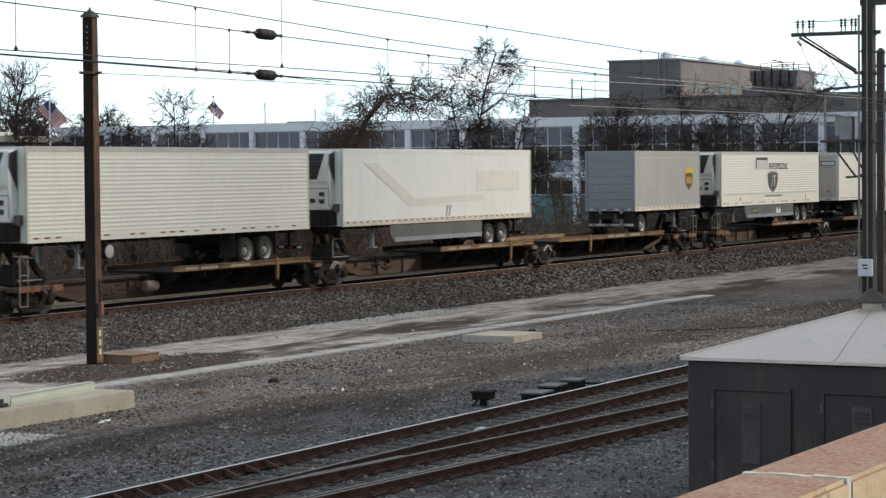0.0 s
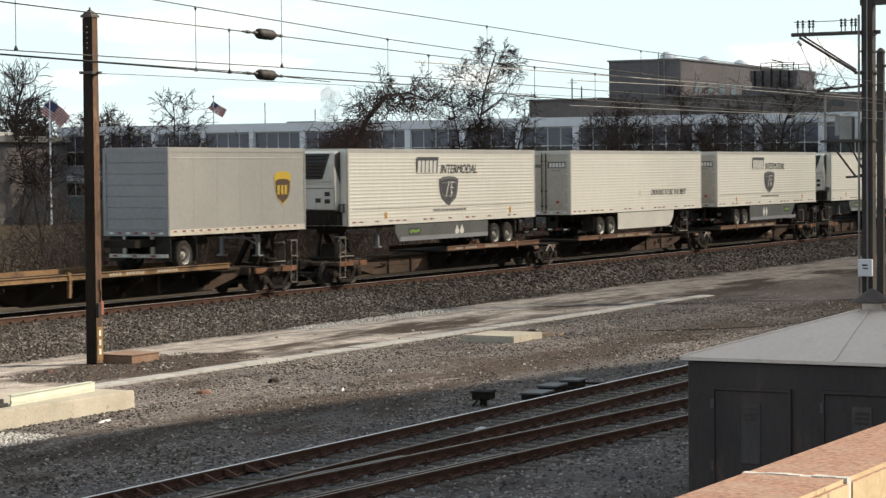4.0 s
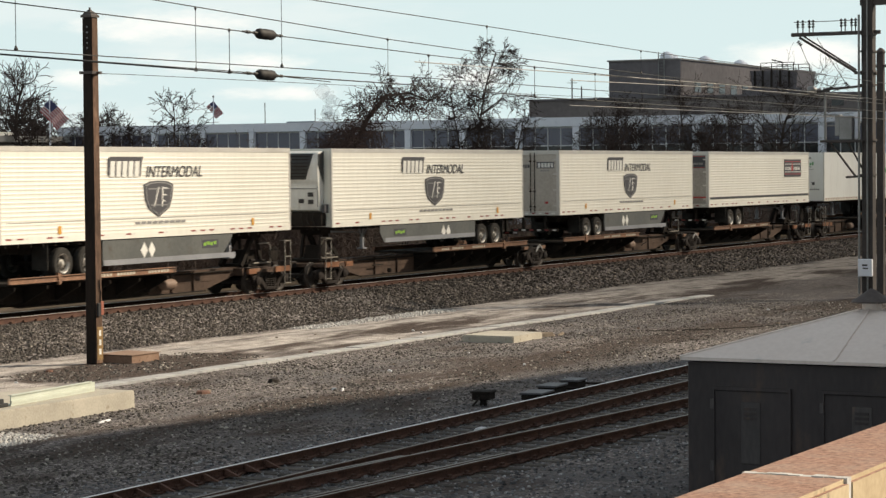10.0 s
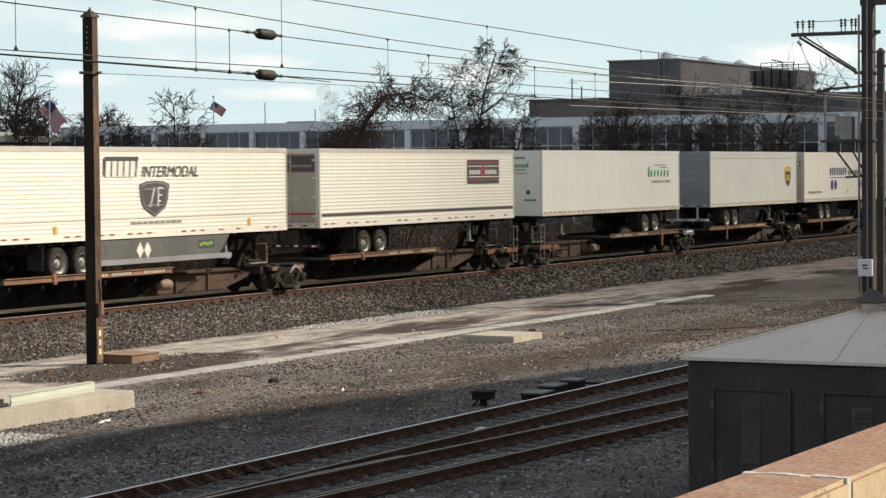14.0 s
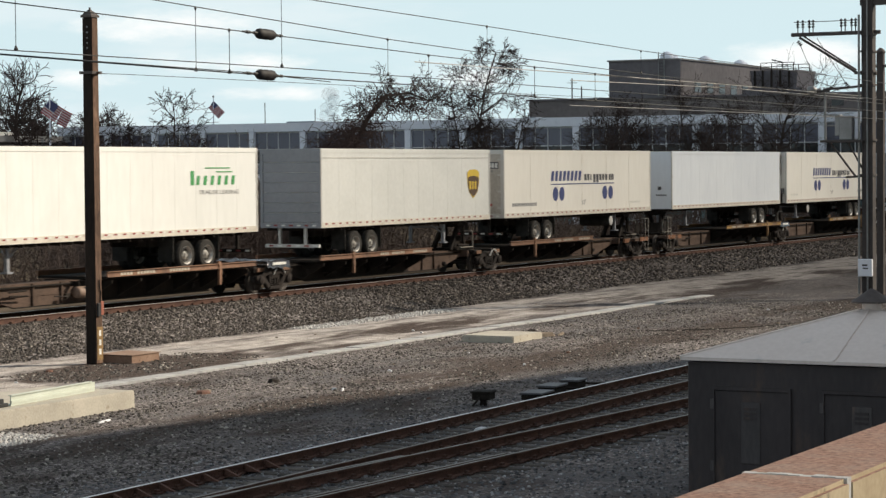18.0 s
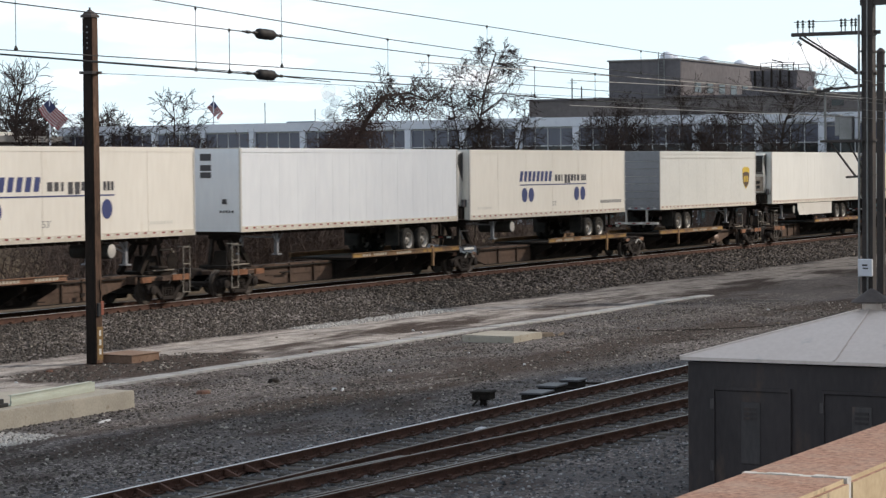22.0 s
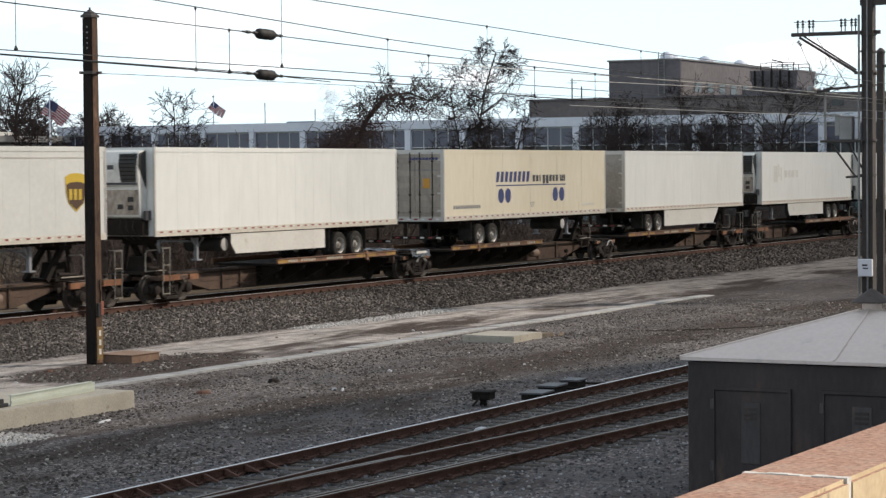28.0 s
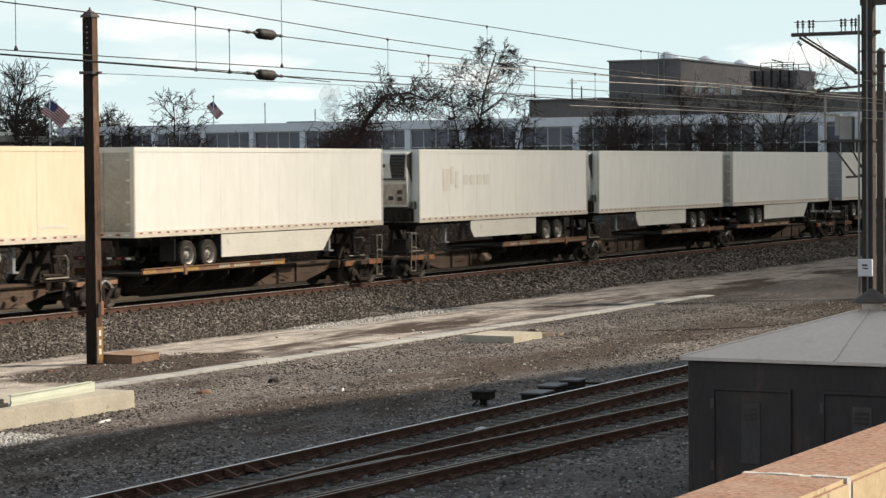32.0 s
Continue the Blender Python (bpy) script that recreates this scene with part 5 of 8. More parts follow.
def reefer_unit(t, sooty=False):
    """A refrigeration unit on the nose at x = 0: pale housing, black grille and fuel panel."""
    bm = bmesh.new()
    pts = [(-0.02, TOP - 0.06), (-0.44, TOP - 0.14), (-0.52, TOP - 0.55), (-0.48, TOP - 1.15), (-0.40, TOP - 1.30), (-0.40, BOTTOM + 0.65), (-0.02, BOTTOM + 0.55)]
    prism(bm, pts, -0.98, 0.98)
    bevel(bm, 0.03, 2)
    u = part("reefer_unit", bm, REEFER, t, "white refrigeration unit")
    bm = bmesh.new()
    if sooty:
        front = [(-0.465, -0.95, TOP - 0.19), (-0.545, -0.95, TOP - 0.55), (-0.505, -0.90, TOP - 1.12), (-0.505, -0.34, TOP - 1.12), (-0.545, -0.26, TOP - 0.55), (-0.465, -0.26, TOP - 0.19)]
    else:
        front = [(-0.465, -0.80, TOP - 0.17), (-0.545, -0.70, TOP - 0.55), (-0.505, -0.48, TOP - 1.12), (-0.505, 0.48, TOP - 1.12), (-0.545, 0.70, TOP - 0.55), (-0.465, 0.80, TOP - 0.17)]
    fa = [bm.verts.new(p) for p in front]
    fb = [bm.verts.new((-0.30, y, z)) for x, y, z in front]
    for q in ((fa[0], fa[1], fa[4], fa[5]), (fa[1], fa[2], fa[3], fa[4]), fb):
        bm.faces.new(q)
    for k in range(6):
        bm.faces.new((fa[k], fb[k], fb[(k + 1) % 6], fa[(k + 1) % 6]))
    g = part("grille", bm, BLACK, u, "black air grille")
    for k in range(7):
        z = TOP - 0.28 - k * 0.125
        x = -0.50 - 0.045 * math.sin((k + 1) / 8 * math.pi)
        boxed("slat", (x - 0.012, x + 0.03, -0.90, -0.30, z, z + 0.03) if sooty else (x - 0.012, x + 0.03, -0.68 + 0.032 * k, 0.68 - 0.032 * k, z, z + 0.03), GRIME_AND_SHADE, g)
    if sooty:
        boxed("band", (-0.512, -0.48, -0.96, 0.96, TOP - 1.20, TOP - 1.13), INK, u)
        boxed("stained_panel", (-0.416, -0.398, -0.94, 0.3, BOTTOM + 0.72, TOP - 1.36), REEFER_SOOTY, u, "panel stained brown by exhaust soot")
        label = boxed("label", (-0.555, -0.546, -0.12, 0.22, TOP - 0.78, TOP - 0.48), WHITE_INK, u)
        boxed("mark", (-0.560, -0.556, -0.08, 0.18, TOP - 0.70, TOP - 0.56), INK, label)
    bm = bmesh.new()
    prism(bm, [(-0.05, TOP - 0.10), (-0.42, TOP - 0.2), (-0.46, TOP - 0.6), (-0.05, TOP - 1.3)], -1.0, -0.982)
    part("side_cowl", bm, BLACK, u)
    for y, z in ((-0.75, 4.02), (-0.75, 3.75), (-0.35, 3.78), (0.3, 4.0)):
        boxed("port", (-0.43, -0.395, y, y + 0.22, z, z + 0.16), BLACK, u)
    for y in (-0.955, 0.925):
        boxed("edge_trim", (-0.425, -0.395, y, y + 0.03, BOTTOM + 0.75, TOP - 1.35), INK_MID, u)
    boxed("seam", (-0.412, -0.396, -0.9, 0.9, 4.30, 4.325), INK, u)
    boxed("fuel_panel", (-0.34, -0.02, -1.05, 1.05, BOTTOM + 0.05, BOTTOM + 0.56), GRIME_AND_SHADE, u, "sooty lower panel")
    boxed("hose_bracket", (-0.30, -0.02, -1.16, -1.06, BOTTOM + 0.55, BOTTOM + 0.85), INK, u)
    bm = bmesh.new()
    for k, y in enumerate((-0.7, -0.45, -0.2)):
        pts = [Vector((-0.36, y, BOTTOM + 0.6)), Vector((-0.50, y - 0.05, BOTTOM + 0.3)), Vector((-0.42, y - 0.12, BOTTOM + 0.05)), Vector((-0.1, y - 0.1, BOTTOM - 0.1))]
        for p, q in zip(pts, pts[1:]):
            tube(bm, p, q, 0.02, n=5)
    part("air_line", bm, TYRE, u)


def nose_plain(t, marked):
    for k in range(5):
        boxed("vent", (-0.022, -0.011, -1.0 + k * 0.12, -0.93 + k * 0.12, 3.55, 3.63), INK, t)
    boxed("socket", (-0.03, -0.011, -0.72, -0.55, 3.85, 4.02), INK, t)
    if marked:
        for k in range(6):
            boxed("mark", (-0.016, -0.011, -0.65 + k * 0.14, -0.56 + k * 0.14, 5.02, 5.17 + 0.05 * (k == 0)), GREEN, t)
        for y, z, w, h in ((-0.2, 5.4, 0.6, 0.10), (-0.25, 4.90, 0.55, 0.05), (-0.25, 4.76, 0.8, 0.03), (0.2, 3.45, 0.3, 0.14)):
            boxed("mark", (-0.016, -0.011, y - w / 2, y + w / 2, z, z + h), INK_MID, t)
    else:
        for k, z in enumerate((5.35, 5.0, 4.75)):
            boxed("mark", (-0.016, -0.011, -0.1, 0.35, z, z + (0.2 if k else 0.24)), INK, t)


def trailer(X, L, nose, end, body, ribbed, skirt, decal, label, wheels_at, axles=2, tank=False):
    t = thing("semi_trailer", X, TRACK_Y, 0.0, label, "trailer", "trailers on the train")
    t["size"] = L
    bm = bmesh.new()
    v = box(bm, 0, L, Y0 + 0.02, 1.30, BOTTOM + 0.02, TOP - 0.02)
    part("body", bm, body, t)
    if ribbed or decal in ("dots",):
        part("side_panel", side_panel(L, ribbed), body, t)
    else:
        k = int(L / 1.22)
        for i in range(k):
            a, b = 0.05 + i * (L - 0.1) / k, 0.05 + (i + 1) * (L - 0.1) / k
            boxed("side_panel", (a + 0.003, b - 0.003, Y0 + 0.003, Y0 + 0.0195, BOTTOM + 0.20, TOP - 0.14), body, t)
    boxed("top_rail", (-0.01, L + 0.01, Y0 - 0.012, Y0 + 0.03, TOP - 0.14, TOP + 0.005), ALU if ribbed else body, t)
    boxed("bottom_rail", (-0.01, L + 0.01, Y0 - 0.014, Y0 + 0.03, BOTTOM, BOTTOM + 0.20), body if ribbed else RAIL_DIRTY, t)
    bm = bmesh.new()
    box(bm, 0.0, L, Y0 + 0.03, 1.29, TOP - 0.0195, TOP + 0.012)
    part("roof", bm, ALU, t)
    bm, bm2 = bmesh.new(), bmesh.new()
    dash = random.Random(int(X * 10))
    a = 0.25
    while a < L - 0.6:
        n, w = (dash.choice((1, 2, 2, 3)), 0.27) if ribbed else (1, 0.17)
        for k in range(n):
            if a + 2 * w < L - 0.1:
                box(bm, a, a + w, Y0 - 0.018, Y0 - 0.015, BOTTOM + 0.115, BOTTOM + 0.165)
                box(bm2, a + w + 0.002, a + 2 * w - 0.02, Y0 - 0.018, Y0 - 0.015, BOTTOM + 0.115, BOTTOM + 0.165)
            a += 2 * w
        a += dash.uniform(0.3, 1.5) if ribbed else 0.16
    tagged(part("reflector_tape", bm, RED, t, "red reflective tape"), kind="stuff")
    tagged(part("reflector_tape", bm2, mat_tape, t, "white reflective tape"), kind="stuff")
    for a in (0.0, L):
        boxed("corner_post", (a - 0.035, a + 0.035, Y0 - 0.016, Y0 + 0.05, BOTTOM, TOP), ALU if body is not GREY_SIDE else GREY_SIDE, t)
    # understructure
    bm = bmesh.new()
    for i in range(int(L / 0.6)):
        a = 0.3 + i * 0.6
        box(bm, a, a + 0.06, Y0 + 0.06, 1.22, BOTTOM - 0.11, BOTTOM + 0.01)
    for y in (-0.5, 0.5):
        box(bm, max(0.2, wheels_at - 2.4), min(L - 0.2, wheels_at + 2.4), y - 0.05, y + 0.05, BOTTOM - 0.34, BOTTOM - 0.10)
    tagged(part("cross_member", bm, GRIME_AND_SHADE, t), kind="stuff")
    for k in range(axles):
        x = wheels_at + (k - (axles - 1) / 2) * 1.24
        for y in (-1.12, -0.80, 0.80, 1.12):
            road_wheel(t, x, y)
        bm = bmesh.new()
        tube(bm, (x, -1.0, DECK + 0.5), (x, 1.0, DECK + 0.5), 0.07, n=8)
        box(bm, x - 0.25, x + 0.25, -0.56, -0.44, DECK + 0.5, BOTTOM - 0.3)
        box(bm, x - 0.25, x + 0.25, 0.44, 0.56, DECK + 0.5, BOTTOM - 0.3)
        part("axle", bm, GRIME_AND_SHADE, t)
    for s in (-1, 1):
        x = wheels_at + s * (1.35 if axles == 2 else 0.75)
        for y in (-1.22, 0.62):
            boxed("mud_flap", (x - 0.015, x + 0.015, y, y + 0.60, DECK + 0.32, BOTTOM - 0.005), TYRE, t)
    boxed("slider_box", (wheels_at - 1.9, wheels_at + 1.9, -0.62, 0.62, BOTTOM - 0.36, BOTTOM - 0.115), GRIME_AND_SHADE, t)
    rear_x = 0.12 if nose == "R" else L - 0.12
    bm = bmesh.new()
    for y in (-0.55, 0.55):
        box(bm, rear_x - 0.05, rear_x + 0.05, y - 0.05, y + 0.05, BOTTOM - 0.62, BOTTOM)
    box(bm, rear_x - 0.06, rear_x + 0.06, -1.15, 1.15, BOTTOM - 0.72, BOTTOM - 0.60)
    part("rear_bumper", bm, ALU if end == "grey" else GRIME_AND_SHADE, t)
    for k in range(6):
        a = -1.1 + k * 0.38
        boxed("reflector", (rear_x - 0.066, rear_x - 0.061, a, a + 0.19, BOTTOM - 0.69, BOTTOM - 0.63), RED if k % 2 else WHITE_INK, t)
    # landing gear
    gx = 3.15 if nose == "L" else L - 3.15
    if axles == 1:
        gx = L - 2.3
    bm = bmesh.new()
    for y in (-0.75, 0.75):
        box(bm, gx - 0.06, gx + 0.06, y - 0.06, y + 0.06, DECK + 0.32, BOTTOM)
        box(bm, gx - 0.14, gx + 0.14, y - 0.14, y + 0.14, DECK + 0.27, DECK + 0.32)
    bar(bm, (gx, -0.75, BOTTOM - 0.25), (gx, 0.75, BOTTOM - 0.25), 0.06, 0.06)
    bar(bm, (gx, -0.75, BOTTOM - 0.5), (gx + (0.9 if nose == "L" else -0.9), -0.5, BOTTOM - 0.05), 0.05, 0.05)
    bar(bm, (gx - 0.4, -0.78, BOTTOM - 0.03), (gx, -0.78, BOTTOM - 0.52), 0.05, 0.05)
    part("landing_gear", bm, DOOR_GREY, t, "grey landing legs")
    if tank:
        tx = gx + (1.2 if nose == "L" else -1.2)
        bm = bmesh.new()
        lathe(bm, (tx, -1.1, BOTTOM - 0.38), (0, 1, 0), [(0, 0.12), (0.05, 0.25), (1.5, 0.25), (1.55, 0.12)], 14)
        ft = part("fuel_tank", bm, TYRE, t, "grimy dark fuel tank", True)
        bm = bmesh.new()
        lathe(bm, (tx, -1.125, BOTTOM - 0.38), (0, 1, 0), [(0, 0.10), (0.018, 0.215), (0.024, 0.22)], 14)
        part("tank_end", bm, ALU, ft, "pale tank end cap")
    if skirt:
        sm = {"grey": SKIRT_GREY, "white": SKIRT_WHITE}[skirt]
        a, b = (gx + 0.5, wheels_at - 1.35) if nose == "L" else (wheels_at + 1.35, gx - 0.5)
        low = DECK + 0.36
        if nose == "L" and skirt == "white":
            a, b, low = gx + 1.35, wheels_at - 1.75, DECK + 0.45
        elif nose == "L":
            low = DECK + 0.50
        if decal == "slogan":
            free = [(b - 0.95 + 0.95 * math.sin(q), low + 0.9 - 0.9 * math.cos(q)) for q in (0, 0.35, 0.7, 1.05, 1.4)]
        elif nose == "R":
            free = [(b - 0.75, low), (b - 0.12, low + 0.62)]
        else:
            free = [(a + 0.30, low), (a, low + 0.35)]
        pts = [(a, low), *free, (b, BOTTOM - 0.02), (a, BOTTOM - 0.02)] if nose == "R" else [(b, low), *free, (a, BOTTOM - 0.02), (b, BOTTOM - 0.02)]
        bm = bmesh.new()
        prism(bm, pts, Y0 + 0.03, Y0 + 0.05)
        sk = part("side_skirt", bm, sm, t, "flat skirt panel under the floor")
        if skirt == "grey":
            e0, e1 = (a + 0.35, b - 0.03) if nose == "L" else (a + 0.03, b + 0.1)
            boxed("skirt_edge", (e0, e1, Y0 + 0.012, Y0 + 0.028, low - 0.02, low + 0.15), DOOR_GREY, sk, "paler grey lower strip")
        if decal == "shield":
            for k in range(2):
                cx = (a + b) / 2 + (1.2 if nose == "L" else -1.5) + k * 0.42
                bm = bmesh.new()
                prism(bm, [(cx - 0.19, 2.48), (cx, 2.22), (cx + 0.19, 2.48), (cx, 2.74)], Y0 + 0.022, Y0 + 0.028)
                part("diamond", bm, WHITE_INK, sk)
            cx = a + 1.1 if nose == "L" else b - 1.9
            stk = boxed("sticker", (cx, cx + 0.95, Y0 + 0.022, Y0 + 0.028, 2.42, 2.70), INK, sk, "dark sticker with lime green scribble")
            for k in range(4):
                boxed("mark", (cx + 0.08 + k * 0.2, cx + 0.24 + k * 0.2, Y0 + 0.018, Y0 + 0.0215, 2.50 + 0.03 * (k % 2), 2.61 + 0.03 * (k % 2)), LIME, stk)
    if end in ("reefer", "sooty"):
        reefer_unit(t, end == "sooty")
    elif end in ("plain", "marked"):
        nose_plain(t, end == "marked")
    else:
        rear_doors(t, end, L, decal == "box")
    if decal == "shield":
        decal_shield_mark(t, 5.4)
    elif decal == "brown":
        decal_brown_shield(t, L - 1.5, body is GREY_SIDE)
    elif decal == "dots":
        decal_dots(t, 4.7, nose == "R")
    elif decal == "green":
        decal_green(t)
    elif decal == "box":
        decal_dark_box(t)
    elif decal == "slogan":
        decal_slogan(t)
    elif decal == "ghost":
        decal_ghost(t)
    elif decal == "swoosh":
        decal_swoosh(t)
    return t


INK_PALE = flat("worn_pale_stencil", (0.52, 0.48, 0.40))
YELLOW_EDGE = mat("chipped_yellow_edge_paint", (0.30, 0.17, 0.05), (0.46, 0.28, 0.07), 0.7, 0, 2, 20, 0.1, (0.12, 0.07, 0.04), 0.52, 0.14)
SHINY_COVER = mat("buckled_shiny_cover", (0.02, 0.02, 0.024), (0.05, 0.05, 0.055), 0.16, 0.0, 1.5, 9, 0.3)
mat_tape = flat("white_tape", (0.70, 0.70, 0.66))
W = WHITE_RIB
# place, length, nose side, left end, body, ribbed, skirt, marking, label, wheels, axles, tank
LOADS = [
    (53.45, 16.15, "L", "reefer", W, True, None, None, "white ribbed refrigerated trailer with a black grille", 12.70, 2, True),
    (72.05, 16.15, "L", "reefer", WHITE, False, "grey", "swoosh", "smooth white refrigerated trailer with faded markings", 12.85, 2, False),
    (99.85, 8.53, "R", "grey", GREY_SIDE, False, None, "brown", "short grey trailer with brown and yellow shield", 0.95, 1, False),
    (111.50, 16.15, "L", "reefer", W, True, "grey", "shield", "white ribbed refrigerated trailer with dark shield emblem", 13.0, 2, False),
    (131.45, 16.15, "R", "dirty", W, True, "white", "slogan", "white ribbed trailer with slogan and white skirt", 4.1, 2, False),
    (149.95, 16.15, "R", "dirty", W, True, "grey", "shield", "white ribbed trailer with dark shield and closed doors", 3.7, 2, False),
    (169.05, 16.15, "L", "reefer", W, True, "grey", "shield", "white ribbed refrigerated trailer with dark shield emblem", 13.0, 2, False),
    (189.00, 16.15, "R", "dirty", W, True, "grey", "shield", "white ribbed trailer with dark shield and grimy doors", 3.7, 2, False),
    (207.45, 16.15, "R", "dark", W, True, None, "box", "white ribbed trailer with black sign and black stripe", 4.0, 2, False),
    (226.45, 16.15, "L", "marked", WHITE, False, None, "green", "smooth white trailer with green marking", 12.5, 2, False),
    (246.95, 13.72, "R", "grey", PALE_SIDE, False, None, "brown", "pale grey trailer with shield and grey roll-up door", 3.2, 2, False),
    (262.05, 16.15, "R", "dirty", CREAM, False, None, "dots", "cream trailer with navy dots and bars", 3.9, 2, True),
    (281.05, 16.15, "L", "plain", COLD, False, None, None, "plain bluish white trailer", 12.7, 2, False),
    (298.35, 16.15, "L", "reefer", CREAM, False, None, "dots", "cream refrigerated trailer with navy dots and bars", 12.7, 2, True),
    (318.95, 13.72, "R", "grey", PALE_SIDE, False, None, "brown", "pale grey trailer with shield and grey roll-up door", 3.2, 2, False),
    (335.35, 16.15, "L", "sooty", WHITE, False, "white", None, "white refrigerated trailer with stained unit and skirt", 12.5, 2, True),
    (355.45, 16.15, "R", "container", CREAM_DEEP, False, None, "dots", "cream container on a chassis with navy dots", 3.9, 2, True),
    (373.93, 16.15, "R", "dark", WHITE, False, "white", None, "plain white trailer with steel doors and skirt", 3.7, 2, False),
    (393.08, 16.15, "L", "sooty", WHITE, False, "white", "ghost", "white refrigerated trailer with faded lettering and skirt", 12.5, 2, False),
    (410.60, 16.15, "L", "reefer", WHITE, False, "white", None, "plain white refrigerated trailer with skirt", 12.7, 2, False),
    (428.25, 16.15, "R", "dark", WHITE, False, "white", None, "plain white trailer with steel doors and skirt", 3.7, 2, False),
    (447.10, 13.72, "R", "grey", PALE_SIDE, False, None, "brown", "pale grey trailer with shield and grey roll-up door", 3.2, 2, False),
    (463.0, 16.15, "L", "reefer", WHITE, False, "white", None, "plain white refrigerated trailer with skirt", 12.7, 2, False),
]
TRAIN = []
for row in LOADS:
    TRAIN.append(trailer(*row))

WHEEL_R = 0.46
TANK_TAN = mat("tan_painted_tank", (0.17, 0.115, 0.085), (0.26, 0.18, 0.135), 0.7, 0, 2, 20, 0.1, (0.10, 0.07, 0.05), 0.6, 0.15)
END_EDGE = mat("bright_rust_edge", (0.16, 0.075, 0.042), (0.29, 0.145, 0.085), 0.75, 0, 2, 16, 0.2, (0.10, 0.055, 0.035), 0.56, 0.15)
WHEELSETS = []
bogie_mesh = {}


def bogie_meshes():
    bm = bmesh.new()
    # truss: top chord, two slanting legs, spring seat and the bearing ends
    prism(bm, [(-1.18, 0.50), (-1.18, 0.62), (-0.78, 0.68), (-0.42, 0.84), (0.42, 0.84), (0.78, 0.68), (1.18, 0.62), (1.18, 0.50), (0.78, 0.52), (0.38, 0.68), (-0.38, 0.68), (-0.78, 0.52)], -0.08, 0.08)
    prism(bm, [(-0.78, 0.52), (-0.60, 0.60), (-0.30, 0.26), (-0.42, 0.14)], -0.08, 0.08)
    prism(bm, [(0.78, 0.52), (0.42, 0.14), (0.30, 0.26), (0.60, 0.60)], -0.08, 0.08)
    prism(bm, [(-0.42, 0.12), (0.42, 0.12), (0.34, 0.24), (-0.34, 0.24)], -0.11, 0.11)
    for x in (-0.30, 0.30):
        box(bm, x - 0.05, x + 0.05, -0.075, 0.075, 0.24, 0.70)
    bevel(bm, 0.02)
    for x in (-0.90, 0.90):
        lathe(bm, (x, -0.17, 0.46), (0, 1, 0), [(0, 0.06), (0.015, 0.10), (0.03, 0.155), (0.26, 0.165)], 12)
        prism(bm, [(x - 0.24, 0.62), (x + 0.24, 0.62), (x + 0.20, 0.34), (x + 0.15, 0.34), (x + 0.13, 0.54), (x - 0.13, 0.54), (x - 0.15, 0.34), (x - 0.20, 0.34)], -0.07, 0.07)
    for x in (-0.17, 0, 0.17):
        lathe(bm, (x, -0.03, 0.245), (0, 0, 1), [(k * 0.035, 0.078 if k % 2 else 0.055) for k in range(9)], 8)
    bogie_mesh["side"] = finish("side_frame", bm, BOGIE)
    bm = bmesh.new()
    for s in (-1, 1):
        lathe(bm, (0, s * 0.72, 0), (0, s, 0), [(-0.06, 0.30), (-0.05, WHEEL_R + 0.03), (-0.02, WHEEL_R + 0.03), (-0.01, WHEEL_R), (0.09, WHEEL_R - 0.012), (0.09, WHEEL_R - 0.07), (0.04, WHEEL_R - 0.12), (0.05, 0.16), (0.11, 0.12), (0.11, 0.08)], 24)
        for k in range(3):
            a = k * 2.094
            bar(bm, (0.16 * math.cos(a), s * 0.785, 0.16 * math.sin(a)), (0.32 * math.cos(a), s * 0.775, 0.32 * math.sin(a)), 0.04, 0.03)
    tube(bm, (0, -1.0, 0), (0, 1.0, 0), 0.085, n=12)
    bogie_mesh["wheels"] = finish("wheelset", bm, WHEEL_STEEL)
    bm = bmesh.new()
    box(bm, -0.26, 0.26, -1.06, 1.06, 0.50, 0.72)
    box(bm, -1.25, -1.15, -0.6, 0.6, 0.35, 0.5)
    box(bm, 1.15, 1.25, -0.6, 0.6, 0.35, 0.5)
    box(bm, -1.2, -0.2, -0.1, 0.1, 0.36, 0.5)
    bevel(bm, 0.03)
    bogie_mesh["bolster"] = finish("bogie", bm, GRIME_AND_SHADE)


bogie_meshes()


def bogie(car, x):
    b = part("bogie", bogie_mesh["bolster"], None, car)
    b.matrix_basis = pose(x, 0, RAIL_Z)
    for y in (-0.98, 0.98):
        s = part("side_frame", bogie_mesh["side"], None, b)
        s.matrix_basis = pose(0, y, 0) if y < 0 else pose(0, y, 0, 0, 0, 180)
    for dx in (-0.90, 0.90):
        w = part("wheelset", bogie_mesh["wheels"], None, b, "steel wheels on an axle")
        w.matrix_basis = pose(dx, 0, WHEEL_R)
        WHEELSETS.append((w, dx))


def gusset(car, x, side):
    """A tapered cross bearer from the sill out to the deck's edge."""
    bm = bmesh.new()
    ring = [(0.385, 1.02), (0.385, 1.60), (1.30, 1.60), (1.30, 1.50)]
    a = [bm.verts.new((x - 0.035, side * y, z)) for y, z in ring]
    b = [bm.verts.new((x + 0.035, side * y, z)) for y, z in ring]
    bm.faces.new(a)
    bm.faces.new(b[::-1])
    for i in range(4):
        bm.faces.new((a[i], b[i], b[(i + 1) % 4], a[(i + 1) % 4]))
    # dark like the sill: under-deck shade put into the colour
    part("cross_bearer", bm, GRIME_AND_SHADE, car)


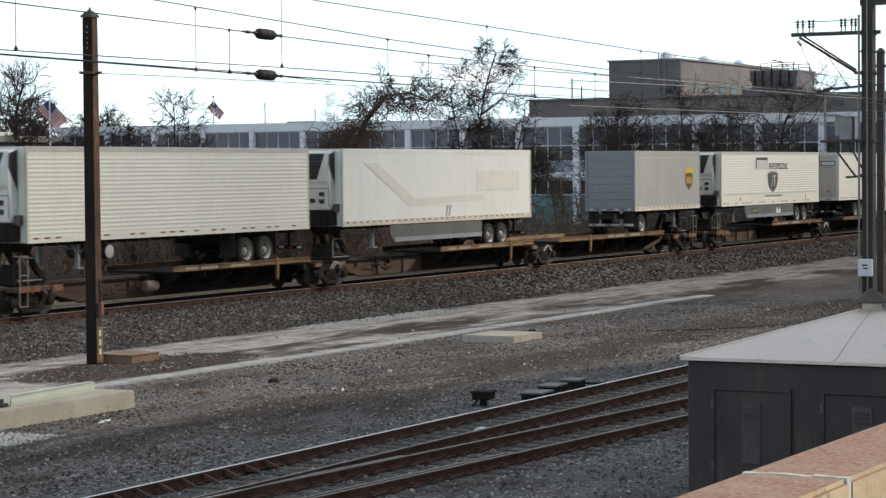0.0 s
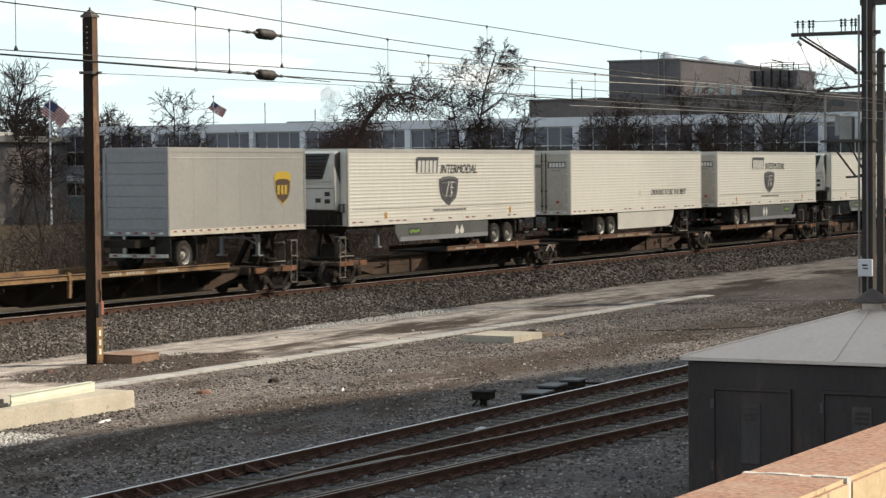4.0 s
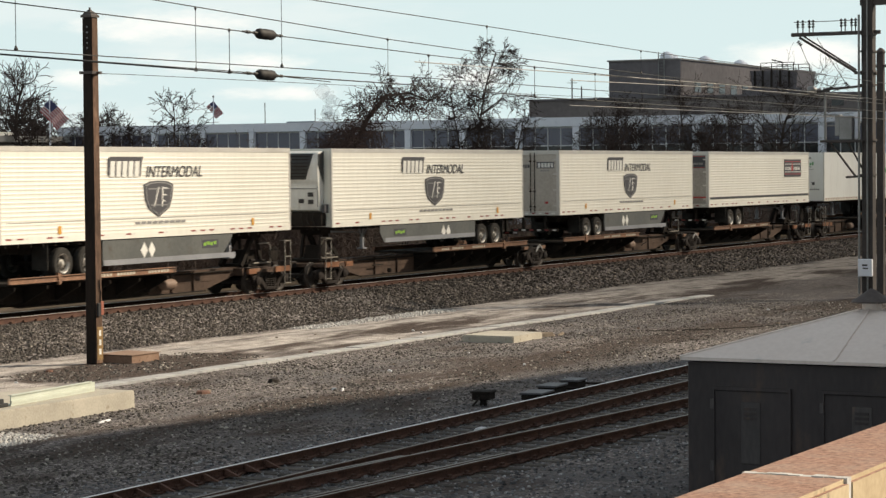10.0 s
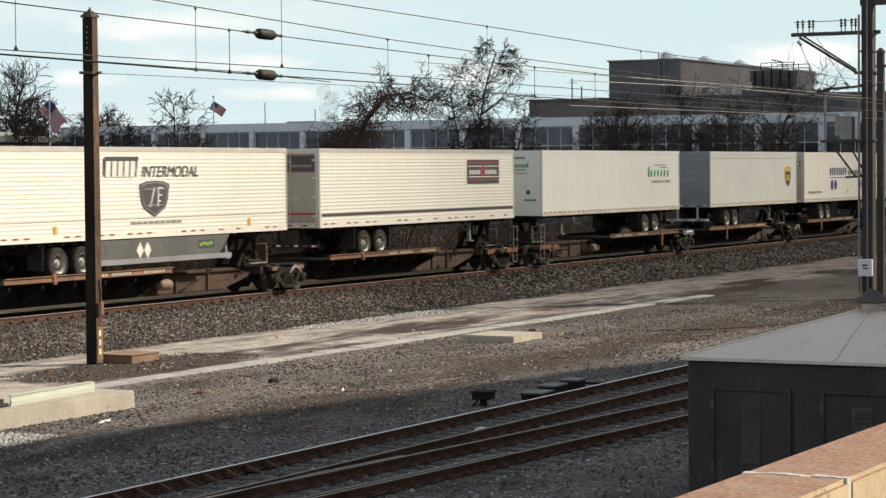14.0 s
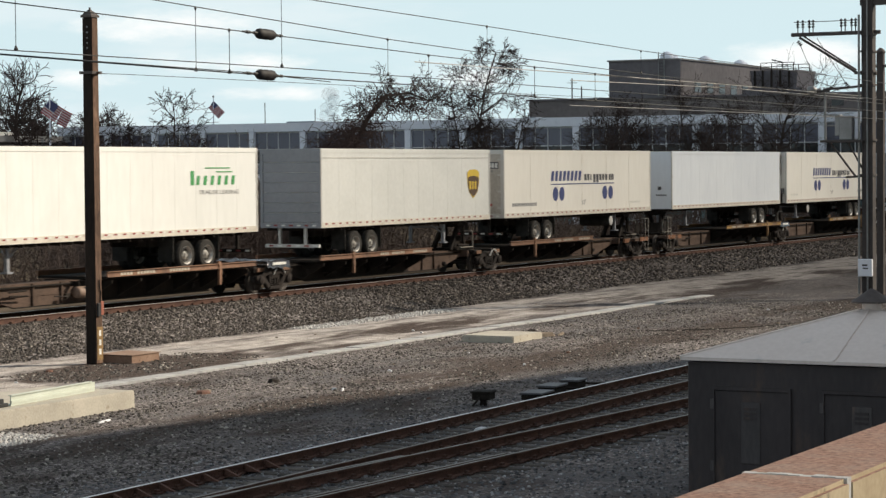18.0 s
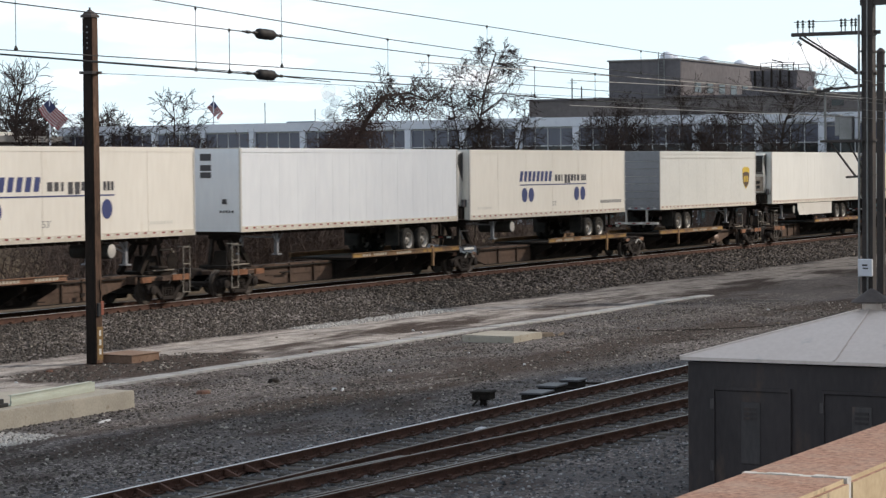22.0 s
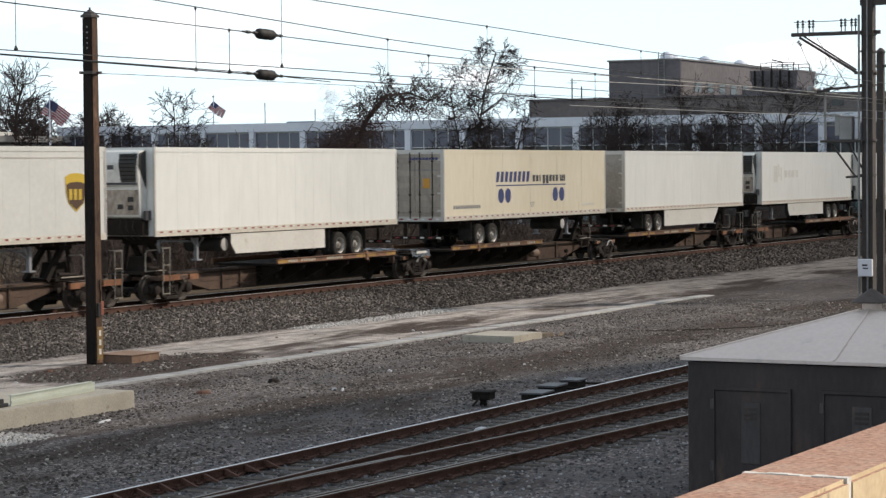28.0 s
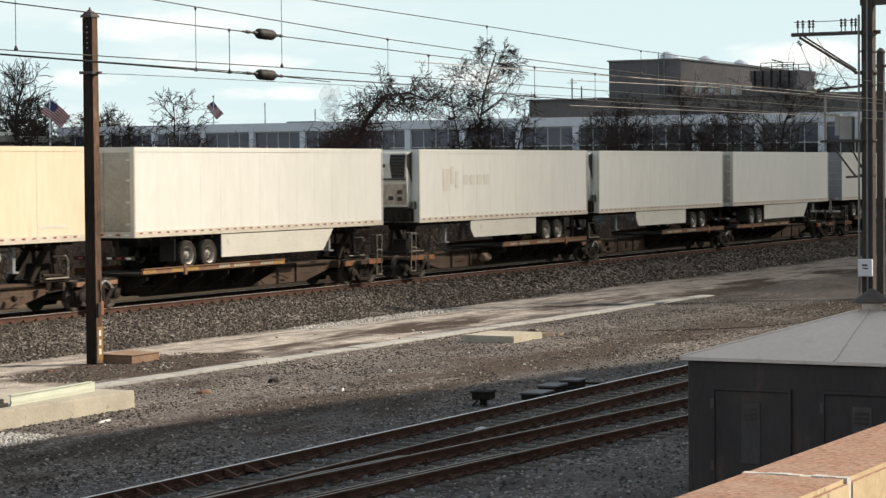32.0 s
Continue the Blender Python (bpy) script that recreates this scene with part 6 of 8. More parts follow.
def bent_tube(bm, pts, r, n=6):
    """One tube through all points."""
    prev = None
    for k, p in enumerate(pts):
        d = (pts[min(k + 1, len(pts) - 1)] - pts[max(k - 1, 0)]).normalized()
        u = d.cross(Vector((0, 1, 0))).normalized()
        v = d.cross(u)
        ring = [bm.verts.new(p + (u * math.cos(2 * math.pi * i / n) + v * math.sin(2 * math.pi * i / n)) * r) for i in range(n)]
        if prev:
            for i in range(n):
                bm.faces.new((prev[i], prev[(i + 1) % n], ring[(i + 1) % n], ring[i]))
        prev = ring


def arched_hose(car, x, y, z, span, rise, r=0.02, m=None):
    pts = [Vector((x + span * k / 8, y, z + rise * math.sin(math.pi * k / 8))) for k in range(9)]
    bm = bmesh.new()
    bent_tube(bm, pts, r)
    part("brake_hose", bm, m or ALU, car)


def end_ladder(car, x):
    """A grab ladder on the near corner of an end platform, with a step below."""
    bm = bmesh.new()
    for dx in (-0.19, 0.19):
        bar(bm, (x + dx, -1.33, 1.45), (x + dx, -1.33, 2.52), 0.022, 0.022)
        bar(bm, (x + dx, -1.31, 0.98), (x + dx, -1.31, 1.45), 0.022, 0.022)
        bar(bm, (x + dx, -1.33, 2.52), (x + dx, -1.10, 2.52), 0.028, 0.028)
    for z in (1.02, 1.95, 2.50):
        bar(bm, (x - 0.19, -1.33, z), (x + 0.19, -1.33, z), 0.026, 0.026)
    part("ladder", bm, LADDER, car, "pale worn steel grab ladder")
    bm = bmesh.new()
    for dx in (-0.19, 0.19):
        bar(bm, (x + dx, -1.10, 1.56), (x + dx, -1.10, 2.52), 0.03, 0.03)
    bar(bm, (x - 0.19, -1.10, 2.52), (x + 0.19, -1.10, 2.52), 0.03, 0.03)
    part("handrail", bm, BOGIE, car)


LADDER = mat("worn_grab_iron", (0.20, 0.18, 0.155), (0.34, 0.31, 0.27), 0.6, 0.1, 4, 30, 0.1)


def spine_unit(car, a, b, nose, wheels_at, tx, L, first, last, lip=SPINE_LIP, yellow=False, cover=False, hooks=True, tank_on=True):
    """One platform from bogie a to bogie b: deep centre sill, wheel deck on tapered bearers, trailer hitch."""
    m0, m1 = a + 0.15, b - 0.15
    hx = tx + (0.95 if nose == "L" else L - 0.95)
    bm = bmesh.new()
    wx = tx + wheels_at
    d0, d1 = max(a + 0.9, wx - 5.2 if nose == "L" else wx - 3.4), min(b - 0.9, wx + 3.4 if nose == "L" else wx + 5.2)
    if L < 10:
        d0, d1 = a + 0.9, wx + 2.5
    cut = d0 + 0.15 if nose == "L" else d1 - 0.15
    low = [(m0, 1.62), (cut, 1.62), (cut, 0.93), (m0 + 3.1, 0.93), (m0 + 1.15, 1.36), (m0, 1.40)]
    high = [(cut, 1.62), (m1, 1.62), (m1, 1.40), (m1 - 1.15, 1.36), (m1 - 3.1, 0.93), (cut, 0.93)]
    prism(bm, low if nose == "L" else high, -0.38, 0.38)
    sill = part("centre_sill", bm, SPINE, car, "deep brown steel centre sill")
    # sill length under the deck, with the deck's shade painted in as dark steel
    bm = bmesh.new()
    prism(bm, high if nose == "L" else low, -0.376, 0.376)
    part("shade_dark_sill", bm, GRIME_AND_SHADE, sill, "sill darkened to paint in the shade under the deck")
    for y in (-0.40, 0.40):
        boxed("seam_strip", (m0 + 2.6, cut, min(y, y * 0.955), max(y, y * 0.955), 1.235, 1.262) if nose == "L" else (cut, m1 - 2.6, min(y, y * 0.955), max(y, y * 0.955), 1.235, 1.262), SPINE, sill)
        boxed("bottom_flange", (m0 + 3.12, m1 - 3.12, min(y * 1.18, y * 0.6), max(y * 1.18, y * 0.6), 0.90, 0.927), GRIME_AND_SHADE, sill)
    # wheel deck with its raised lip
    boxed("wheel_deck", (d0, d1, -1.32, 1.32, 1.64, DECK), GRIME_AND_SHADE, car)
    split = d0 * 0.27 + d1 * 0.73 if nose == "L" else d0 * 0.73 + d1 * 0.27
    for x0, x1 in ((d0, split), (split + 0.12, d1)):
        bm = bmesh.new()
        box(bm, x0, x1, -1.38, -1.325, 1.70, 1.88)
        box(bm, x0, x1, -1.43, -1.38, 1.855, 1.88)
        box(bm, x0, x1, -1.41, -1.38, 1.70, 1.72)
        edge = part("deck_lip", bm, lip, car, "rusty steel channel along the deck")
        if x1 - x0 > 3.5:
            for at, n in ((x0 + (0.7 if nose == "L" else 2.0), 4), (x0 + (1.6 if nose == "L" else 2.9), 6), (x0 + (3.4 if nose == "L" else 4.6), 7)):
                if at + n * 0.17 < x1:
                    for k in range(n):
                        boxed("mark", (at + k * 0.17, at + 0.11 + k * 0.17, -1.386, -1.3805, 1.735, 1.835), INK_PALE, edge)
        if yellow:
            for at in (x0 + 0.02, x1 - 0.72):
                boxed("yellow_patch", (at, at + 0.70, -1.3865, -1.3808, 1.724, 1.852), YELLOW_EDGE, edge, "chipped yellow paint on the edge")
        boxed("deck_lip", (x0, x1, 1.325, 1.42, 1.70, 1.88), lip, car)
    xs = split + 0.06
    for y in (-1.42, 1.32):
        bm = bmesh.new()
        drop = 1.16 if hooks else 1.60
        prism(bm, [(xs - 0.10, 1.97), (xs + 0.06, 1.92), (xs + 0.09, 1.66), (xs + 0.05, drop), (xs - 0.05, drop), (xs - 0.05, 1.66)], y, y + 0.09)
        part("stake_pocket", bm, lip, car, "rusty hanging bracket")
    n_b = 6
    for k in range(n_b):
        x = d0 + 0.35 + k * (d1 - d0 - 0.7) / (n_b - 1)
        for side in (-1, 1):
            gusset(car, x, side)
    # stiffeners on the bare length of sill between deck and hitch
    s0, s1 = (a + 3.2, d0 - 0.3) if nose == "L" else (d1 + 0.3, b - 3.2)
    for k in range(2):
        x = s0 + (s1 - s0) * (0.3 + 0.45 * k) if s1 - s0 > 0.8 else (a + b) / 2 + k * 2.0
        boxed("stiffener", (x - 0.035, x + 0.035, -0.45, -0.383, 0.935, 1.61), SPINE, sill)
    # upright end plate where the sill rises over the bogie
    for x in (m0 + 1.2, m1 - 1.2):
        bm = bmesh.new()
        box(bm, x - 0.06, x + 0.06, -0.75, 0.75, 1.34, 1.60)
        bevel(bm, 0.012)
        part("end_bolster", bm, SPINE, car)
    for x, sgn in ((m0 + 0.7, 1), (m1 - 0.7, -1)):
        bm = bmesh.new()
        box(bm, x - 0.35, x + 0.35, -0.95, 0.95, 1.40, 1.61)
        bevel(bm, 0.03)
        part("end_bolster", bm, GRIME_AND_SHADE, car)
        boxed("side_bearing", (x - 0.22, x + 0.22, -1.02, -0.955, 1.44, 1.58), SPINE_LIP, car, bev=0.01)
    # trailer hitch
    bm = bmesh.new()
    prism(bm, [(hx - 0.35, BOTTOM - 0.22), (hx - 0.2, BOTTOM - 0.30), (hx + 0.2, BOTTOM - 0.30), (hx + 0.35, BOTTOM - 0.22), (hx + 0.35, BOTTOM - 0.115), (hx - 0.35, BOTTOM - 0.115)], -0.45, 0.45)
    hitch = part("hitch", bm, GRIME_AND_SHADE, car, "dark steel trailer hitch")
    boxed("hitch_base", (hx - 0.75, hx + 0.75, -0.62, 0.62, 1.622, 1.72), GRIME_AND_SHADE, hitch, bev=0.02)
    back = 1.0 if nose == "L" else -1.0
    for y in (-0.40, 0.40):
        bm = bmesh.new()
        bar(bm, (hx + back * 0.95, y, 1.66), (hx + back * 0.10, y * 0.85, BOTTOM - 0.24), 0.15, 0.17)
        part("strut", bm, GRIME_AND_SHADE, hitch)
        bm = bmesh.new()
        bar(bm, (hx - back * 0.38, y, 1.70), (hx - back * 0.20, y * 0.9, BOTTOM - 0.24), 0.10, 0.12)
        part("strut", bm, BOGIE, hitch)
    bm = bmesh.new()
    pipe = [(-0.62, 1.74), (-0.62, 2.32), (-0.52, 2.42), (0.10, 2.42)]
    for p, q in zip(pipe, pipe[1:]):
        tube(bm, (hx - back * -p[0], -0.66, p[1]), (hx - back * -q[0], -0.66, q[1]), 0.026, n=6)
    tube(bm, (hx + back * 0.62 * -1, -0.66, 1.74), (hx + back * 0.5, -0.66, 1.74), 0.026, n=6)
    part("guard_rail", bm, LADDER, hitch, "bent pale guard pipe")
    bm = bmesh.new()
    prism(bm, [(hx - 0.36, 1.72), (hx + 0.36, 1.72), (hx + 0.20, 2.20), (hx - 0.20, 2.20)], -0.30, 0.30)
    part("hitch_plate", bm, GRIME_AND_SHADE, hitch)
    bm = bmesh.new()
    tube(bm, (hx - 0.45, -0.5, 1.84), (hx + 0.50, -0.5, 1.80), 0.06, n=8)
    part("hitch_cylinder", bm, BOGIE, hitch)
    # air reservoir, valves and pipes
    if tank_on:
        rx = d0 - 0.75 if nose == "L" else d1 + 0.15
        bm = bmesh.new()
        lathe(bm, (rx - 0.05, -0.72, 1.26), (1, 0, 0), [(0, 0.07), (0.04, 0.16), (0.10, 0.185), (0.62, 0.185), (0.68, 0.16), (0.72, 0.07)], 14)
        tank = part("air_reservoir", bm, TANK_TAN, car, "tan air reservoir", True)
        for k in (0.16, 0.5):
            boxed("tank_strap", (rx + k - 0.02, rx + k + 0.02, -0.74, -0.40, 1.45, 1.60), GRIME_AND_SHADE, tank)
    bm = bmesh.new()
    tube(bm, (m0 + 1.4, -0.46, 1.54), (m1 - 1.4, -0.46, 1.54), 0.028, n=6)
    part("brake_pipe", bm, GRIME_AND_SHADE, car)
    rnd = random.Random(int(a * 10 + tx * 7))
    for k in range(9):
        x = rnd.uniform(a + 1.6, b - 1.6)
        kind = ("pipe", "valve", "bracket", "rod")[k % 4]
        y, z = rnd.uniform(-0.72, -0.52), rnd.uniform(1.05, 1.42)
        bm = bmesh.new()
        if kind == "pipe":
            tube(bm, (x, y, z), (x + rnd.uniform(0.5, 1.2), y, z + rnd.uniform(-0.05, 0.05)), rnd.uniform(0.018, 0.035), n=7)
        elif kind == "valve":
            lathe(bm, (x, y, z), (0, 1, 0), [(0, 0.04), (0.03, 0.09), (0.14, 0.09), (0.17, 0.04)], 10)
        elif kind == "bracket":
            h = rnd.uniform(0.12, 0.30)
            prism(bm, [(x, z + h), (x + 0.24, z + h), (x + 0.2, z + h * 0.4), (x + 0.1, z), (x + 0.03, z)], y, y + 0.06)
        else:
            bar(bm, (x, y, z), (x + rnd.uniform(-0.6, 0.6), y + 0.05, z - rnd.uniform(0.05, 0.2)), 0.035, 0.035)
        part(kind, bm, rnd.choice((GRIME_AND_SHADE, BOGIE)), car)
    for x in (a, b):
        for k in range(2):
            arched_hose(car, x - 0.85 + 0.75 * k + rnd.uniform(-0.1, 0.1), -1.06 - 0.05 * k, 1.34, 0.75, rnd.uniform(0.16, 0.3), 0.017, ALU if k else TYRE)
    if cover:
        bm = bmesh.new()
        nx, ny = 14, 8
        grid = [[bm.verts.new((b - 0.75 + 1.5 * i / nx, -1.2 + 2.4 * j / ny, 1.80 + 0.10 * noise.noise(Vector((i * 0.45, j * 0.5, b))) + 0.05 * noise.noise(Vector((i * 1.1, j * 1.1, b + 5))))) for j in range(ny + 1)] for i in range(nx + 1)]
        for i in range(nx):
            for j in range(ny):
                bm.faces.new((grid[i][j], grid[i + 1][j], grid[i + 1][j + 1], grid[i][j + 1]))
        skirt = [bm.verts.new((g[0].co.x, -1.24, 1.56 + 0.03 * math.sin(k * 1.3))) for k, g in enumerate(grid)]
        for i in range(nx):
            bm.faces.new((grid[i][0], skirt[i], skirt[i + 1], grid[i + 1][0]))
        sheet = part("joint_cover", bm, SHINY_COVER, car, "shiny black buckled cover over the joint", True)
        # white strip stands in for the sky mirrored in the cover
        bm = bmesh.new()
        for i in range(3, 11):
            q = [grid_c for grid_c in ((b - 0.75 + 1.5 * i / nx, 1.66), (b - 0.75 + 1.5 * (i + 1) / nx, 1.68), (b - 0.75 + 1.5 * (i + 1) / nx, 1.76), (b - 0.75 + 1.5 * i / nx, 1.75 + 0.03 * (i % 2)))]
            prism(bm, q, -1.262, -1.248)
        part("pale_reflection", bm, WHITE_INK, sheet, "pale strip painted as a sky reflection")
    # platform, ladders and coupler at the outer ends
    for on, x, s in ((first, a - 0.9, -1), (last, b + 0.9, 1)):
        if not on:
            continue
        bm = bmesh.new()
        box(bm, min(x, x - s * 1.5), max(x, x - s * 1.5), -1.26, 1.26, 1.44, 1.56)
        plat = part("end_platform", bm, SPINE, car, "rusty end platform")
        boxed("step_edge", (min(x - s * 0.02, x - s * 1.0), max(x - s * 0.02, x - s * 1.0), -1.315, -1.263, 1.43, 1.62), END_EDGE, plat, "bright rusty platform edge")
        boxed("step_edge", (min(x - s * 1.9, x - s * 2.4), max(x - s * 1.9, x - s * 2.4), -1.10, -1.0, 1.40, 1.58), END_EDGE, plat, "bright rusty bracket")
        end_ladder(car, x - s * 0.22)
        bm = bmesh.new()
        box(bm, min(x, x + s * 0.85), max(x, x + s * 0.85), -0.12, 0.12, RAIL_Z + 0.72, RAIL_Z + 0.98)
        box(bm, x + s * 0.80 - 0.18, x + s * 0.80 + 0.18, -0.20, 0.20, RAIL_Z + 0.66, RAIL_Z + 1.02)
        bevel(bm, 0.03)
        part("coupler", bm, BOGIE, car)
        bm = bmesh.new()
        tube(bm, (x, -0.35, 1.35), (x + s * 0.5, -0.3, 0.95), 0.03, n=6)
        tube(bm, (x + s * 0.5, -0.3, 0.95), (x + s * 0.95, -0.2, 1.15), 0.03, n=6)
        part("air_hose", bm, TYRE, car)
        bm = bmesh.new()
        lathe(bm, (x - s * 0.55, -1.0, 2.05), (0, 1, 0), [(0, 0.05), (0.02, 0.27), (0.05, 0.28), (0.06, 0.24), (0.05, 0.05)], 16)
        part("brake_wheel", bm, GRIME_AND_SHADE, car)


CARS = [
    (53.9, 71.6, 90.1, 106.9), (111.7, 129.3, 148.6, 165.2), (169.4, 187.0, 205.7, 223.0), (227.1, 244.1, 261.1, 277.0),
    (281.3, 298.3, 316.4, 332.6), (336.6, 353.6, 372.3, 389.1), (393.2, 410.4, 427.8, 444.6), (448.6, 462.0, 480.0, 497.0)]
for n_car, stops in enumerate(CARS):
    car = thing("spine_car", stops[0], TRACK_Y, 0.0, "rusty brown articulated spine car carrying trailers", "rail car", "spine cars of the train")
    o = stops[0]
    for x in stops:
        bogie(car, x - o)
    for k in range(3):
        i = n_car * 3 + k
        if i < len(LOADS):
            q = LOADS[i]
            spine_unit(car, stops[k] - o, stops[k + 1] - o, q[2], q[9], q[0] - o, q[1], k == 0, k == 2, SPINE_LIP_Y if n_car in (0, 4) else SPINE_LIP, n_car in (4, 5), n_car in (3, 4, 5) and k == 0, n_car in (0, 3, 4), (n_car + k) % 3 == 0)
    TRAIN.append(car)
lead = thing("spine_car", 30.0, TRACK_Y, 0.0, "rusty brown articulated spine car carrying trailers", "rail car", "spine cars of the train")
bogie(lead, 19.6)
bogie(lead, 2.0)
spine_unit(lead, 2.0, 19.6, "L", 12.7, 2.0, 16.0, False, True)
TRAIN.append(lead)


# ---- buildings beyond the train ----
def office_building():
    """A long three-storey block with white piers and bands of windows, facing the eye at x = 180."""
    o = thing("office_building", 180.0, 137.3, 0.0, "long bluish-white office block with ribbon windows", "building")
    W_ALL = 134.0
    boxed("wall", (0.25, 26, -W_ALL, 0, -0.1, 9.0), PANEL_GREY, o)
    boxed("roof", (-0.1, 26.2, -W_ALL - 0.1, 0.1, 9.004, 9.10), ROOF_FAR, o)
    boxed("parapet", (-0.15, 0.2, -W_ALL - 0.15, 0.15, 8.62, 9.42), PANEL_WHITE, o, "bluish-white fascia band")
    boxed("band", (-0.08, 0.245, -W_ALL, 0, 4.12, 4.62), PANEL_WHITE, o, "white floor band")
    frame_mesh, pane_mesh = {}, {}
    step = 5.58
    for i in range(24):
        y1 = -0.25 - i * step
        y0 = y1 - step
        boxed("pier", (-0.12, 0.245, y1 - 0.30, y1 + 0.30, -0.1, 8.61), PANEL_WHITE, o, "white pier")
        for row, (z0, z1, split) in enumerate(((5.55, 8.58, 6.90), (2.60, 3.98, None))):
            key = row
            if key not in frame_mesh:
                bm = bmesh.new()
                w = step - 0.6
                for k in range(5):
                    yy = -w * k / 4
                    box(bm, -0.05, 0.05, yy - 0.045, yy + 0.045, 0, z1 - z0)
                for z in (0.0, z1 - z0 - 0.09) + ((split - z0,) if split else ()):
                    for k in range(4):
                        box(bm, -0.045, 0.045, -w * (k + 1) / 4 + 0.046, -w * k / 4 - 0.046, z, z + 0.09)
                frame_mesh[key] = finish("window", bm, FRAME_WHITE)
                bm = bmesh.new()
                box(bm, -0.01, 0.01, -w / 4 + 0.05, -0.05, 0, 1)
                pane_mesh[key] = (finish("pane", bm, PANE), None)
                bm = bmesh.new()
                box(bm, -0.01, 0.01, -w / 4 + 0.05, -0.05, 0, 1)
                pane_mesh[key] = (pane_mesh[key][0], finish("pane", bm, PANE_DARK))
            wdw = part("window", frame_mesh[key], None, o, "white-framed window strip")
            wdw.matrix_basis = pose(0.18, y1 - 0.3, z0)
            w = step - 0.6
            for k in range(4):
                for lo, hi, dark in (((split - z0 + 0.09, z1 - z0 - 0.09, 0), (0.09, split - z0, 1)) if split else ((0.09, z1 - z0 - 0.09, 1),)):
                    p = part("pane", pane_mesh[key][dark], None, wdw)
                    p.matrix_basis = Matrix.Translation((0, -w * k / 4, lo)) @ Matrix.Diagonal((1, 1, hi - lo, 1))
        boxed("spandrel", (0.10, 0.245, y0 + 0.31, y1 - 0.31, 0.3, 2.52), TEAL, o, "teal panel under the windows")
    for dx, dy, w, d, h in ((8, -24.6, 3.2, 3, 0.25), (12, -46.5, 1.4, 2, 0.3)):
        boxed("roof_unit", (dx, dx + d, dy, dy + w, 9.104, 9.104 + h + 0.4), PANEL_GREY, o, "small plant box on the roof", 0.05)
    for dx, dy, h in ((4, -21.5, 2.4), (5, -26.5, 1.7), (6, -43.5, 3.0)):
        bm = bmesh.new()
        tube(bm, (dx, dy, 9.1), (dx, dy, 9.1 + h), 0.05, n=6)
        part("roof_mast", bm, GALV, o)


office_building()


def mill_building():
    """The taller brown block behind, with a tower and a cooling tower on its roof."""
    o = thing("mill_building", 277.0, 132.0, 0.0, "large brown brick building with a dark tower block", "building")
    boxed("wall", (0, 60, -105, 0, -0.1, 14.05), BRICK_FAR, o)
    boxed("roof_edge", (-0.3, 60.3, -105.3, 0.3, 14.054, 14.3), DARK_CLAD, o)
    tower = boxed("tower", (1, 50, -21.6, -11.4, 14.304, 19.1), DARK_CLAD, o, "dark clad tower block")
    boxed("tower_roof", (0.8, 50.2, -21.8, -11.2, 19.104, 19.3), ROOF_FAR, tower)
    side = boxed("tower_side", (1.2, 49.8, -21.66, -21.604, 14.5, 18.9), BRICK_FAR, tower)
    for k in range(9):
        boxed("window", (6 + k * 4.6, 8.2 + k * 4.6, -21.72, -21.664, 15.0, 16.3), PANE_DARK, tower)
    for k in range(6):
        bm = bmesh.new()
        lathe(bm, (4 + k * 7.0, -18.5 + (k % 2) * 2, 19.3), (0, 0, 1), [(0, 0.9), (0.35, 0.95), (0.8, 0.75), (1.05, 0.3), (1.12, 0.02)], 12)
        part("roof_dome", bm, PANEL_WHITE, tower, "white domed roof vent", True)
    bm = bmesh.new()
    for s in (-0.4, 0.4):
        tube(bm, (0.8, -19.0 + s, 14.3), (0.8, -19.0 + s, 20.2), 0.07, n=6)
    for k in range(14):
        tube(bm, (0.8, -19.4, 14.5 + k * 0.4), (0.8, -18.6, 14.5 + k * 0.4), 0.04, n=5)
    part("ladder", bm, GALV, tower)
    ct = boxed("cooling_tower_base", (4, 12, -37.3, -29.2, 14.304, 15.2), DARK_CLAD, o, "dark cooling tower base")
    bm = bmesh.new()
    v = box(bm, 4.4, 11.5, -36.4, -30.4, 15.204, 17.5)
    for q in v[4:]:
        q.co.x += 0.2 if q.co.x > 8 else -0.2
        q.co.y += 0.3 if q.co.y > -33 else -0.3
    part("cooling_tower", bm, DARK_CLAD, ct)
    for y in (-35.6, -34.4, -33.2, -32.0, -30.9):
        boxed("cooling_rib", (3.75, 4.1, y - 0.09, y + 0.09, 15.3, 17.5), GRIME_AND_SHADE, ct)
    bm = bmesh.new()
    for y in (-36.0, -34.5, -33.0, -31.5):
        tube(bm, (4.6, y, 17.5), (4.6, y, 18.5), 0.06, n=5)
        tube(bm, (11, y, 17.5), (11, y, 18.5), 0.06, n=5)
    for z in (18.0, 18.5):
        tube(bm, (4.6, -36, z), (4.6, -31.5, z), 0.05, n=5)
        tube(bm, (11, -36, z), (11, -31.5, z), 0.05, n=5)
    tube(bm, (4.6, -34.6, 18.5), (4.6, -33.0, 18.9), 0.08, n=5)
    part("railing", bm, GRIME_AND_SHADE, ct)
    for k in range(10):
        boxed("window", (-0.06, -0.004, -100 + k * 6.2, -98.4 + k * 6.2, 12.6, 13.4), PANE_DARK, o)
    bm = bmesh.new()
    tube(bm, (-0.2, -6.5, 14.3), (-0.2, -6.5, 17.0), 0.09, n=6)
    bar(bm, (-0.2, -7.2, 16.4), (-0.2, -5.8, 16.4), 0.08, 0.08)
    part("roof_mast", bm, GALV, o)
    bm = bmesh.new()
    tube(bm, (-0.2, -1.9 - 6.0, 14.3), (-0.2, -1.9 - 6.0, 15.9), 0.10, n=6)
    part("roof_mast", bm, GALV, o)


mill_building()
